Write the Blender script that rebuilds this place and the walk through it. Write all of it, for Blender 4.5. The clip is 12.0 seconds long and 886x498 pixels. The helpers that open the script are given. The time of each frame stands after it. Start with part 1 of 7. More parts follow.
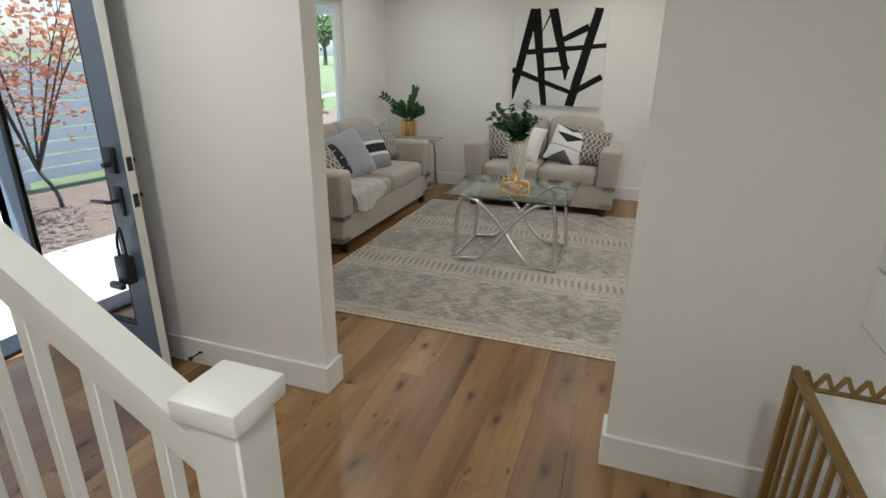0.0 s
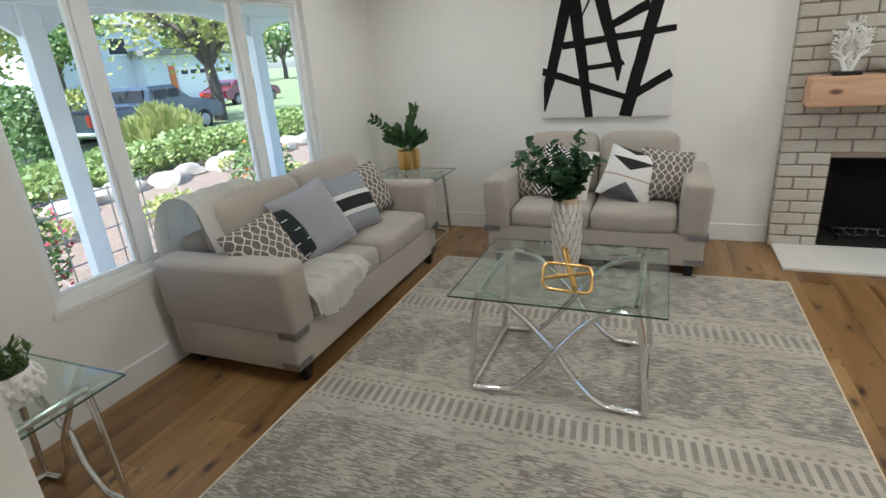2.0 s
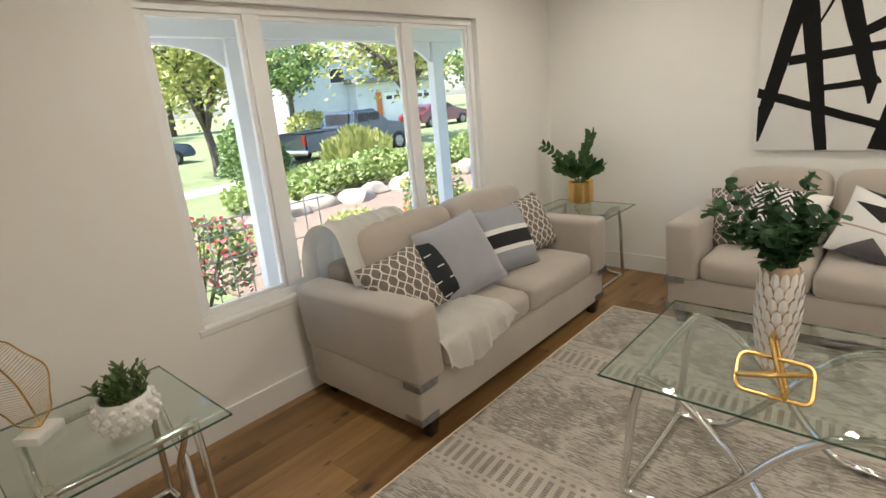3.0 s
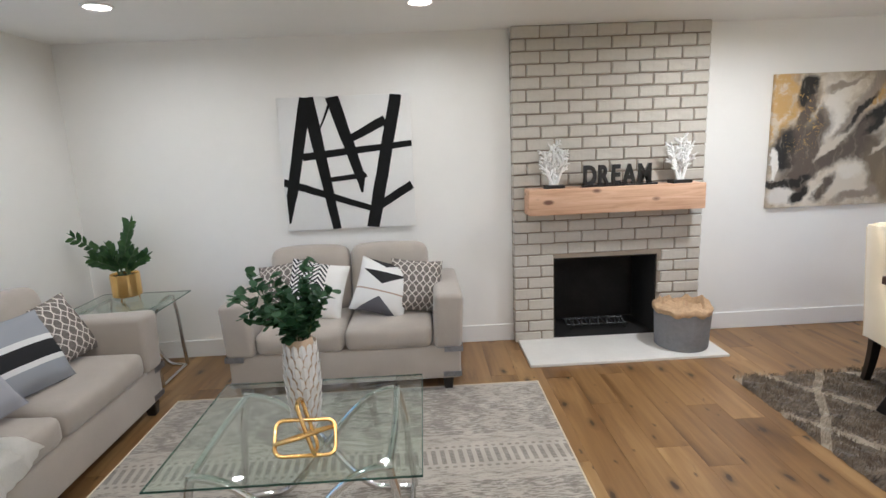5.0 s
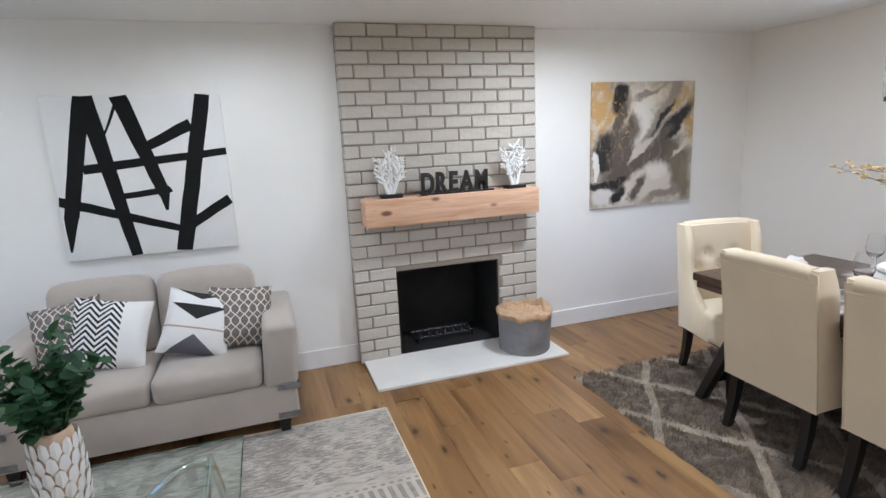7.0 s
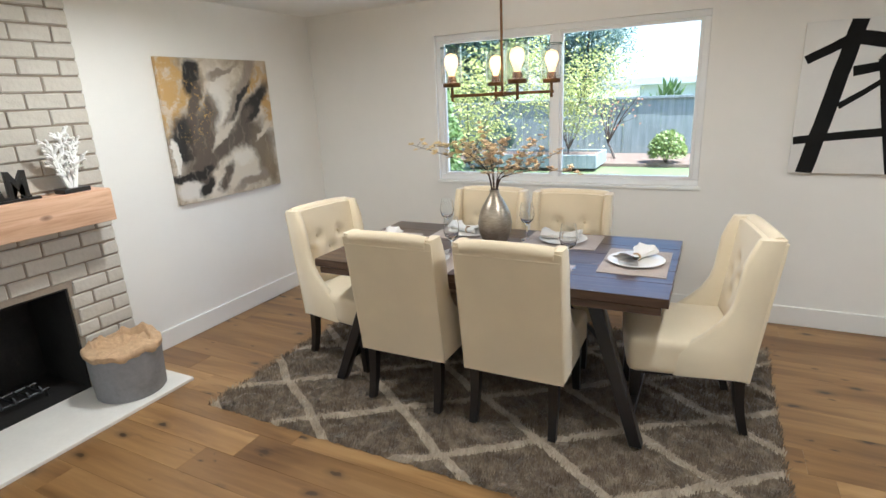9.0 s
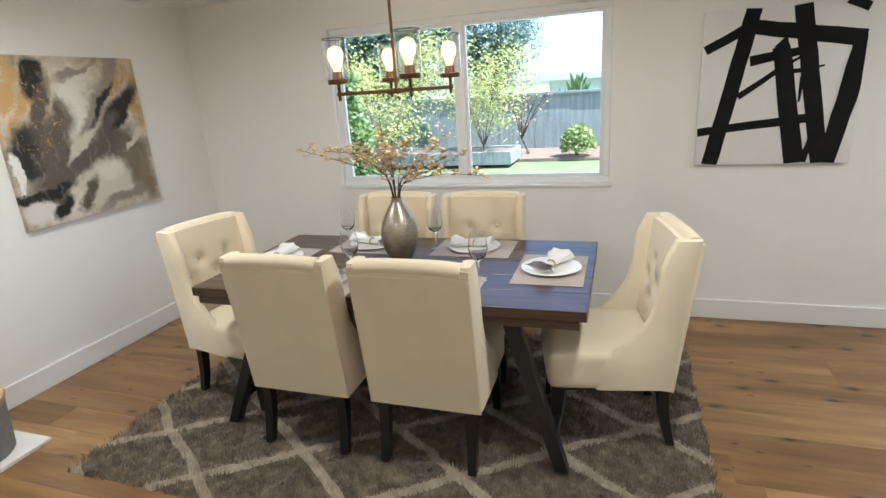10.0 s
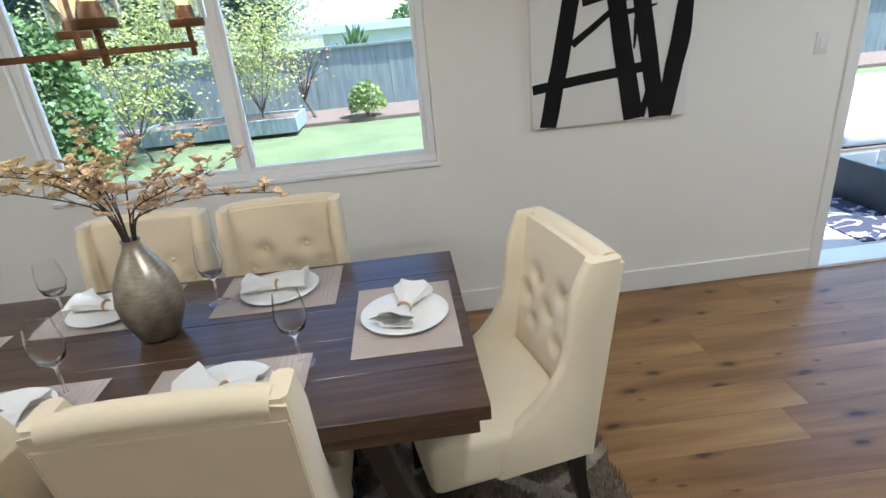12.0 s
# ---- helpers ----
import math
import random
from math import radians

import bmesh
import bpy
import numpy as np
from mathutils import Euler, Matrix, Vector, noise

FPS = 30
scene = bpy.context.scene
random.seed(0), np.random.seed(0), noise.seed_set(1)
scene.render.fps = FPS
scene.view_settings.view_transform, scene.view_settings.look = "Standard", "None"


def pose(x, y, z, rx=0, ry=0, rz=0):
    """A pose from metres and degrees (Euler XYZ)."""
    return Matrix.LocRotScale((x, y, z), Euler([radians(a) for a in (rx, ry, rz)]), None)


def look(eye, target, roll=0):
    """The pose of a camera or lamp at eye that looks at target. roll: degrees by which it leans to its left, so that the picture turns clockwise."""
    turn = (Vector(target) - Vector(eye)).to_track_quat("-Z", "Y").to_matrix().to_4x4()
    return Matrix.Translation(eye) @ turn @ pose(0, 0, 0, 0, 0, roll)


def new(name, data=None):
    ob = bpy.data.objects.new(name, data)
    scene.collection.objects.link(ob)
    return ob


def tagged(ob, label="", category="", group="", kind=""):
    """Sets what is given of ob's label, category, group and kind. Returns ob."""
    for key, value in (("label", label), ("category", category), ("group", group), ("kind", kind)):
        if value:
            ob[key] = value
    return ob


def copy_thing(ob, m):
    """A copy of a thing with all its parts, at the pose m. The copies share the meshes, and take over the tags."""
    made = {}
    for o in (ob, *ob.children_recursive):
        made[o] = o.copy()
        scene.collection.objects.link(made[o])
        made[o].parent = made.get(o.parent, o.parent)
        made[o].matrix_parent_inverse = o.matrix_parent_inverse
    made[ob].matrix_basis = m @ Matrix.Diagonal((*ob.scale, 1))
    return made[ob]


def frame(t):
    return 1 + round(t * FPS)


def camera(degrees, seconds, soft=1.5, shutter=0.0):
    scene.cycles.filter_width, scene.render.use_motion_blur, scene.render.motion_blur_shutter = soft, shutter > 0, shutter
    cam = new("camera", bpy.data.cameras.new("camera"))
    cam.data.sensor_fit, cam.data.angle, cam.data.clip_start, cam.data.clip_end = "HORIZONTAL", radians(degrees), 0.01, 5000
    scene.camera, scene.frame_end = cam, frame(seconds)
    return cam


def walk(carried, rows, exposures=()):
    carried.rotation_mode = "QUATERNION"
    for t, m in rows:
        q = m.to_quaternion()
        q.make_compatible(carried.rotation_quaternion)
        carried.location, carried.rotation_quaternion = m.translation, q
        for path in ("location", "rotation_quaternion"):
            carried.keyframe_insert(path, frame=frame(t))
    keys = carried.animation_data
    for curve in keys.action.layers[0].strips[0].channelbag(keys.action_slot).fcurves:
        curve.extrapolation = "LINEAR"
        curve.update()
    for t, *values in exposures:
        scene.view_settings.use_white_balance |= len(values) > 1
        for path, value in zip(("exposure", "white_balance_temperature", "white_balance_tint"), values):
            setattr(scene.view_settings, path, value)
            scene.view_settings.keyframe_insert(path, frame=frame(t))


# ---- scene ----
cam = camera(79.40, 12.0)
PATH = [
    (0, (2.124, 0.839, 1.521), (1.5034, 2.6132, 0.8377), 0.73),
    (0.5, (2.042, 1.283, 1.537), (1.4471, 3.0527, 0.8201), -0.36),
    (1, (1.893, 1.689, 1.496), (1.3048, 3.4679, 0.7976), -1.11),
    (1.5, (1.854, 2.099, 1.581), (1.2217, 3.8559, 0.8647), -2.59),
    (2, (1.688, 2.481, 1.567), (0.9546, 4.2108, 0.8822), -4.15),
    (2.5, (1.598, 2.783, 1.583), (0.4265, 4.2907, 0.9877), -5.32),
    (2.7, (1.587, 2.875, 1.570), (0.2405, 4.2384, 0.9969), -5.53),
    (4.5, (1.788, 2.951, 1.513), (1.6101, 4.9176, 1.1942), -1.16),
    (5, (1.807, 2.900, 1.621), (1.8702, 4.8613, 1.2335), -2.42),
    (5.5, (1.760, 2.902, 1.604), (1.9910, 4.8491, 1.2112), -3.00),
    (6, (1.897, 2.985, 1.648), (2.1938, 4.9172, 1.2238), -2.98),
    (6.5, (1.910, 3.115, 1.628), (2.2884, 5.0282, 1.1855), -2.46),
    (7, (1.940, 3.206, 1.670), (2.5524, 5.0639, 1.2543), -2.65),
    (7.5, (1.898, 3.331, 1.669), (2.9068, 5.0021, 1.2321), -3.01),
    (9.5, (2.098, 3.642, 1.699), (3.8806, 4.3493, 1.1313), -3.12),
    (10, (2.323, 3.632, 1.680), (4.1361, 4.2517, 1.1052), -3.86),
    (10.5, (2.561, 3.666, 1.674), (4.3942, 4.1803, 1.0608), -4.20),
    (11, (2.737, 3.774, 1.667), (4.6075, 4.0451, 1.0135), -5.39),
    (11.5, (3.008, 3.809, 1.676), (4.8688, 3.8426, 0.9448), -6.27),
    (12, (3.272, 3.869, 1.674), (5.1135, 3.7743, 0.8988), -5.66),
]
EXPOSURES = [(0, 1.28, 5480, 4), (1.5, 1.18, 5250, 5), (2.0, 1.42, 5350, 5), (2.5, 1.58, 6150, 7), (4.5, 1.66, 6150, 10), (5.0, 1.76, 5250, 10), (5.5, 1.78, 4980, 10), (7.5, 1.80, 4900, 10), (9.5, 1.74, 5400, 6), (10.5, 1.66, 5250, 6), (11.5, 1.52, 5080, 5), (12, 1.45, 5100, 5)]
walk(cam, [(t, look(eye, target, roll)) for t, eye, target, roll in PATH], EXPOSURES)

# ---- light ----
world = bpy.data.worlds.new("sky")
scene.world = world
world.use_nodes = True
wn = world.node_tree
sky = wn.nodes.new("ShaderNodeTexSky")
sky.sky_type, sky.sun_disc = "NISHITA", False
sky.sun_elevation, sky.sun_rotation = radians(58), radians(195)
sky.air_density, sky.dust_density = 1.0, 1.5
wn.links.new(sky.outputs[0], wn.nodes["Background"].inputs[0])
wn.nodes["Background"].inputs[1].default_value = 0.15
sun_data = bpy.data.lights.new("sun", "SUN")
sun_data.energy, sun_data.angle, sun_data.color = 5.0, radians(0.5), (1.0, 0.95, 0.86)
sun = new("sun", sun_data)
az, el = radians(195), radians(58)
sun.matrix_world = look((0, 0, 30), Vector((0, 0, 30)) - Vector((math.sin(az) * math.cos(el), math.cos(az) * math.cos(el), math.sin(el))))
DOWNLIGHT, BULB = 3.3, 0.8


def downlight(x, y, power):
    """A recessed ceiling light: trim ring, glowing lens and its lamp. Some are added fill."""
    ob = thing("ceiling_downlight", pose(x, y, H), "white round recessed ceiling downlight, switched on; some are added fill", "ceiling light", "recessed ceiling lights")
    bm = bmesh.new()
    lathe(bm, [(0.062, 0.0), (0.085, 0.0), (0.085, -0.006), (0.07, -0.012), (0.062, -0.004)], 28)
    part("trim_ring", bm, M["white_paint"], ob)
    bm = bmesh.new()
    lathe(bm, [(0.0, -0.003), (0.062, -0.003), (0.062, -0.001), (0.0, -0.001)], 28)
    part("lens", bm, M["lamp_lens"], ob, "glowing warm white lens")
    d = bpy.data.lights.new("downlight", "AREA")
    d.shape, d.size, d.energy, d.color, d.spread = "DISK", 0.12, power, (1.0, 0.905, 0.775), radians(170)
    l = new("downlight_lamp", d)
    l.matrix_world = pose(x, y, H - 0.014)
    return ob


# ---- helpers ----
def thing(name, m, label, category, group="", kind=""):
    ob = new(name)
    ob.empty_display_size = 0.1
    ob.matrix_world = m
    return tagged(ob, label, category, group, kind)


def part(name, bm, material, parent=None, label="", smooth=True, angle=40):
    me = bpy.data.meshes.new(name)
    bmesh.ops.recalc_face_normals(bm, faces=bm.faces)
    if smooth:
        lim = radians(angle)
        for f in bm.faces:
            f.smooth = True
        for e in bm.edges:
            if len(e.link_faces) == 2 and e.calc_face_angle(0) > lim:
                e.smooth = False
    bm.to_mesh(me)
    bm.free()
    me.materials.append(material)
    ob = new(name, me)
    if parent is not None:
        ob.parent = parent
    if label:
        tagged(ob, label)
    return ob


def structure(name, bm, material, label="", category="", smooth=False):
    ob = part(name, bm, material, None, "", smooth)
    return tagged(ob, label, category, "", "structure")


def box(bm, x0, x1, y0, y1, z0, z1, bevel=0.0, seg=2, m=None):
    r = bmesh.ops.create_cube(bm, size=1.0)
    vs = r["verts"]
    for v in vs:
        v.co = Vector((x0 + (v.co.x + 0.5) * (x1 - x0), y0 + (v.co.y + 0.5) * (y1 - y0), z0 + (v.co.z + 0.5) * (z1 - z0)))
    if bevel > 0:
        es = list({e for v in vs for e in v.link_edges})
        r = bmesh.ops.bevel(bm, geom=es, offset=bevel, segments=seg, affect="EDGES", profile=0.5)
        vs = list({v for f in r["faces"] for v in f.verts} | {v for v in vs if v.is_valid})
    if m is not None:
        bmesh.ops.transform(bm, matrix=m, verts=vs)
    return vs


def boxed(x0, x1, y0, y1, z0, z1, bevel=0.0, seg=2, m=None):
    bm = bmesh.new()
    box(bm, x0, x1, y0, y1, z0, z1, bevel, seg, m)
    return bm


def lathe(bm, profile, n=24, cx=0.0, cy=0.0, wave=None):
    rings = []
    for k, (r, z) in enumerate(profile):
        if r <= 1e-6:
            rings.append([bm.verts.new((cx, cy, z))])
        else:
            ring = []
            for i in range(n):
                a = 2 * math.pi * i / n
                rr = r * (1 + (wave(a, z) if wave else 0))
                ring.append(bm.verts.new((cx + rr * math.cos(a), cy + rr * math.sin(a), z)))
            rings.append(ring)
    for a, b in zip(rings, rings[1:]):
        for i in range(n):
            j = (i + 1) % n
            if len(a) == 1 and len(b) == 1:
                continue
            if len(a) == 1:
                bm.faces.new((a[0], b[i], b[j]))
            elif len(b) == 1:
                bm.faces.new((a[i], a[j], b[0]))
            else:
                bm.faces.new((a[i], a[j], b[j], b[i]))


def smooth_path(pts, n=6):
    pts = [Vector(p) for p in pts]
    out = []
    for i in range(len(pts) - 1):
        a, b = pts[i], pts[i + 1]
        p0 = pts[i - 1] if i else a * 2 - b
        p3 = pts[i + 2] if i + 2 < len(pts) else b * 2 - a
        for k in range(n):
            t = k / n
            out.append(0.5 * ((2 * a) + (b - p0) * t + (2 * p0 - 5 * a + 4 * b - p3) * t * t + (3 * a - p0 - 3 * b + p3) * t ** 3))
    out.append(pts[-1])
    return out


def tube(bm, pts, r, n=10, closed=False, r1=None):
    pts = [Vector(p) for p in pts]
    rings = []
    N = len(pts)
    side = None
    for i, p in enumerate(pts):
        d = (pts[(i + 1) % N] - pts[i - 1]) if closed else (pts[min(i + 1, N - 1)] - pts[max(i - 1, 0)])
        d.normalize()
        if side is None:
            side = d.orthogonal().normalized()
        side = (side - d * side.dot(d)).normalized()
        up = d.cross(side)
        rr = r if r1 is None else r + (r1 - r) * i / max(1, N - 1)
        rings.append([bm.verts.new(p + side * rr * math.cos(2 * math.pi * k / n) + up * rr * math.sin(2 * math.pi * k / n)) for k in range(n)])
    for i in range(N if closed else N - 1):
        a, b = rings[i], rings[(i + 1) % N]
        for k in range(n):
            bm.faces.new((a[k], a[(k + 1) % n], b[(k + 1) % n], b[k]))
    if not closed:
        bm.faces.new(rings[0][::-1])
        bm.faces.new(rings[-1])


def leaf(bm, base, direction, normal, length, width, fold=0.15):
    d = Vector(direction).normalized()
    s = d.cross(Vector(normal)).normalized()
    n = s.cross(d).normalized()
    base = Vector(base)
    prof = [(0.0, 0.05), (0.25, 0.8), (0.55, 1.0), (0.82, 0.6), (1.0, 0.04)]
    mid = [bm.verts.new(base + d * length * t - n * fold * width * 0.6 * math.sin(t * 3) + n * length * 0.05 * t) for t, w in prof]
    lf = [bm.verts.new(base + d * length * t + s * width * 0.5 * w + n * fold * width * w) for t, w in prof]
    rt = [bm.verts.new(base + d * length * t - s * width * 0.5 * w + n * fold * width * w) for t, w in prof]
    for i in range(4):
        bm.faces.new((mid[i], mid[i + 1], lf[i + 1], lf[i]))
        bm.faces.new((mid[i + 1], mid[i], rt[i], rt[i + 1]))


# ---- materials ----
M = {}


class Net:
    def __init__(self, name):
        self.m = bpy.data.materials.new(name)
        self.m.use_nodes = True
        self.t = self.m.node_tree
        self.b = self.t.nodes["Principled BSDF"]
        self.co = self.t.nodes.new("ShaderNodeTexCoord").outputs["Object"]
        M[name] = self.m

    def node(self, kind, ins=(), **kw):
        n = self.t.nodes.new(kind)
        if "operation" in kw:
            n.operation = kw["operation"]
        if "data_type" in kw:
            n.data_type = kw["data_type"]
        if "blend_type" in kw:
            n.blend_type = kw["blend_type"]
        for k, v in (ins.items() if isinstance(ins, dict) else enumerate(ins)):
            if isinstance(v, bpy.types.NodeSocket):
                self.t.links.new(v, n.inputs[k])
            elif v is not None:
                n.inputs[k].default_value = v
        return n

    def math(self, op, a, b=0.0, c=0.0):
        return self.node("ShaderNodeMath", (a, b, c), operation=op).outputs[0]

    def mapped(self, scale=(1, 1, 1), loc=(0, 0, 0), rot=(0, 0, 0)):
        return self.node("ShaderNodeMapping", {"Vector": self.co, "Scale": scale, "Location": loc, "Rotation": rot}).outputs[0]

    def noise(self, scale, detail=3.0, rough=0.55, vec=None, dist=0.0):
        return self.node("ShaderNodeTexNoise", {"Vector": vec or self.co, "Scale": scale, "Detail": detail, "Roughness": rough, "Distortion": dist}).outputs[0]

    def ramp(self, fac, stops, mode="LINEAR"):
        n = self.node("ShaderNodeValToRGB", (fac,))
        e = n.color_ramp.elements
        n.color_ramp.interpolation = mode
        while len(e) < len(stops):
            e.new(0.5)
        for k, (p, c) in zip(e, stops):
            k.position = p
            k.color = (*c, 1) if len(c) == 3 else c
        return n.outputs[0]

    def mix(self, fac, a, b, mode="MIX"):
        n = self.node("ShaderNodeMix", data_type="RGBA", blend_type=mode)
        for s, v in ((n.inputs[0], fac), (n.inputs[6], a), (n.inputs[7], b)):
            if isinstance(v, bpy.types.NodeSocket):
                self.t.links.new(v, s)
            elif isinstance(v, (tuple, list)):
                s.default_value = (*v[:3], 1)
            else:
                s.default_value = v
        return n.outputs[2]

    def bump(self, h, strength=0.3, dist=0.01):
        n = self.node("ShaderNodeBump", {"Strength": strength, "Distance": dist, "Height": h})
        self.t.links.new(n.outputs[0], self.b.inputs["Normal"])

    def put(self, **kw):
        names = {"color": "Base Color", "rough": "Roughness", "metal": "Metallic", "trans": "Transmission Weight", "ior": "IOR", "spec": "Specular IOR Level", "sheen": "Sheen Weight", "sub": "Subsurface Weight", "emit": "Emission Color", "power": "Emission Strength", "alpha": "Alpha", "coat": "Coat Weight"}
        for k, v in kw.items():
            s = self.b.inputs[names[k]]
            if isinstance(v, bpy.types.NodeSocket):
                self.t.links.new(v, s)
            else:
                s.default_value = (*v, 1) if isinstance(v, tuple) else v
        return self.m


def plain(name, c, rough=0.5, metal=0.0, vary=0.12, scale=6.0, bump=0.0, bscale=80.0, **kw):
    n = Net(name)
    a = n.noise(scale, 4)
    b = n.noise(scale * 9, 2)
    f = n.math("ADD", n.math("MULTIPLY", a, 0.7), n.math("MULTIPLY", b, 0.3))
    lo, hi = tuple(x * (1 - vary) for x in c), tuple(min(1, x * (1 + vary)) for x in c)
    n.put(color=n.ramp(f, [(0.3, lo), (0.7, hi)]), rough=rough, metal=metal, **kw)
    if bump:
        n.bump(n.noise(bscale, 3), bump, 0.004)
    return n.m


def fabric(name, c, weave=520.0, vary=0.12, rough=0.9, soft=0.35):
    n = Net(name)
    a = n.noise(3.5, 4)
    w = n.noise(weave, 2)
    f = n.math("ADD", n.math("MULTIPLY", a, 0.6), n.math("MULTIPLY", w, 0.4))
    n.put(color=n.ramp(f, [(0.3, tuple(x * (1 - vary) for x in c)), (0.7, tuple(min(1, x * (1 + vary)) for x in c))]), rough=rough, sheen=soft)
    n.bump(n.math("ADD", w, n.math("MULTIPLY", n.noise(14, 3), 1.5)), 0.35, 0.003)
    return n.m


plain("wall_paint", (0.84, 0.82, 0.775), 0.55, vary=0.02, scale=1.2, bump=0.12, bscale=140)
plain("ceiling_paint", (0.86, 0.85, 0.82), 0.7, vary=0.02, scale=1.0, bump=0.2, bscale=90)
plain("white_paint", (0.82, 0.81, 0.78), 0.35, vary=0.02, scale=2.0)
plain("vinyl", (0.85, 0.85, 0.84), 0.3, vary=0.02)
plain("brick_paint", (0.52, 0.485, 0.42), 0.6, vary=0.10, scale=3.0, bump=0.6, bscale=45)
# colour darkened to hold the shadow in the brick joints; also fills plank gaps
plain("mortar", (0.29, 0.24, 0.185), 0.85, vary=0.15, scale=9.0, bump=0.5, bscale=60)
plain("soot", (0.012, 0.011, 0.01), 0.85, vary=0.5, scale=7.0, bump=0.4, bscale=30)
plain("hearth_stone", (0.80, 0.78, 0.73), 0.35, vary=0.05, scale=4.0)
plain("slate_paint", (0.11, 0.14, 0.185), 0.35, vary=0.06)
plain("black_metal", (0.012, 0.012, 0.013), 0.4, vary=0.2, spec=0.5)
plain("black_wood", (0.012, 0.010, 0.009), 0.35, vary=0.3, scale=20)
plain("chrome", (0.75, 0.75, 0.74), 0.09, 1.0, vary=0.04)
plain("pewter", (0.30, 0.30, 0.31), 0.45, 1.0, vary=0.25, scale=40)
plain("gold", (0.83, 0.55, 0.20), 0.24, 1.0, vary=0.08, scale=15)
plain("brass_paint", (0.30, 0.19, 0.065), 0.42, 0.75, vary=0.1)
plain("bronze", (0.14, 0.075, 0.035), 0.38, 0.9, vary=0.2)
plain("ceramic_white", (0.80, 0.78, 0.74), 0.3, vary=0.04)
plain("marble", (0.80, 0.79, 0.77), 0.2, vary=0.08, scale=12)
plain("canvas_white", (0.80, 0.79, 0.76), 0.75, vary=0.03, scale=5, bump=0.25, bscale=300)
plain("canvas_black", (0.010, 0.010, 0.010), 0.8, vary=0.3, scale=9, bump=0.3, bscale=120, spec=0.2)
plain("vase_clay", (0.58, 0.43, 0.29), 0.6, vary=0.1)
plain("coral", (0.83, 0.82, 0.79), 0.5, vary=0.05, bump=0.5, bscale=160)
plain("dark_soil", (0.03, 0.02, 0.014), 0.95, vary=0.4, scale=40)
plain("stem_brown", (0.06, 0.035, 0.025), 0.7, vary=0.3, scale=30)
plain("stem_green", (0.08, 0.13, 0.045), 0.6, vary=0.3, scale=30)
plain("blossom", (0.82, 0.60, 0.40), 0.7, vary=0.35, scale=14, sub=0.0)
plain("blossom_pale", (0.84, 0.66, 0.40), 0.7, vary=0.3, scale=14)
plain("felt_grey", (0.25, 0.25, 0.26), 0.95, vary=0.12, scale=30, bump=0.4, bscale=220)
plain("jute", (0.52, 0.36, 0.21), 0.9, vary=0.2, scale=40, bump=0.6, bscale=160)
plain("bark", (0.09, 0.07, 0.055), 0.9, vary=0.4, scale=8, bump=0.8, bscale=25)
plain("rock", (0.33, 0.28, 0.225), 0.9, vary=0.3, scale=3, bump=0.7, bscale=12)
plain("asphalt", (0.30, 0.295, 0.285), 0.9, vary=0.12, scale=2, bump=0.4, bscale=50)
plain("concrete", (0.48, 0.47, 0.45), 0.85, vary=0.1, scale=1.5, bump=0.3, bscale=40)
plain("stucco", (0.60, 0.63, 0.66), 0.9, vary=0.05, scale=1.5, bump=0.4, bscale=30)
plain("roofing", (0.20, 0.19, 0.19), 0.9, vary=0.2, scale=4)
plain("truck_paint", (0.06, 0.085, 0.12), 0.22, 0.3, vary=0.08, coat=0.6)
plain("car_red", (0.14, 0.015, 0.02), 0.22, 0.2, vary=0.08, coat=0.6)
plain("rubber", (0.012, 0.012, 0.012), 0.8, vary=0.2)
plain("red_lens", (0.5, 0.03, 0.02), 0.2, vary=0.05)
plain("orange_board", (0.55, 0.16, 0.05), 0.7, vary=0.15)
plain("porch_white", (0.80, 0.83, 0.85), 0.5, vary=0.03)
plain("wicker", (0.20, 0.15, 0.11), 0.8, vary=0.4, scale=60, bump=0.6, bscale=120)
plain("patio_cushion", (0.80, 0.79, 0.77), 0.9, vary=0.04)
plain("patio_black", (0.02, 0.022, 0.028), 0.6, vary=0.3)
plain("aqua_glass", (0.25, 0.62, 0.66), 0.08, vary=0.05, trans=0.6)
plain("plastic_white", (0.78, 0.77, 0.74), 0.35, vary=0.01)
fabric("sofa_cloth", (0.42, 0.37, 0.31))
fabric("cream_cloth", (0.73, 0.625, 0.44), 420, 0.07)
fabric("throw_cloth", (0.84, 0.81, 0.74), 180, 0.08, soft=0.6)
fabric("pillow_grey", (0.33, 0.33, 0.355))
fabric("napkin", (0.76, 0.74, 0.71), 300, 0.04)
fabric("placemat", (0.40, 0.335, 0.29), 260, 0.15)

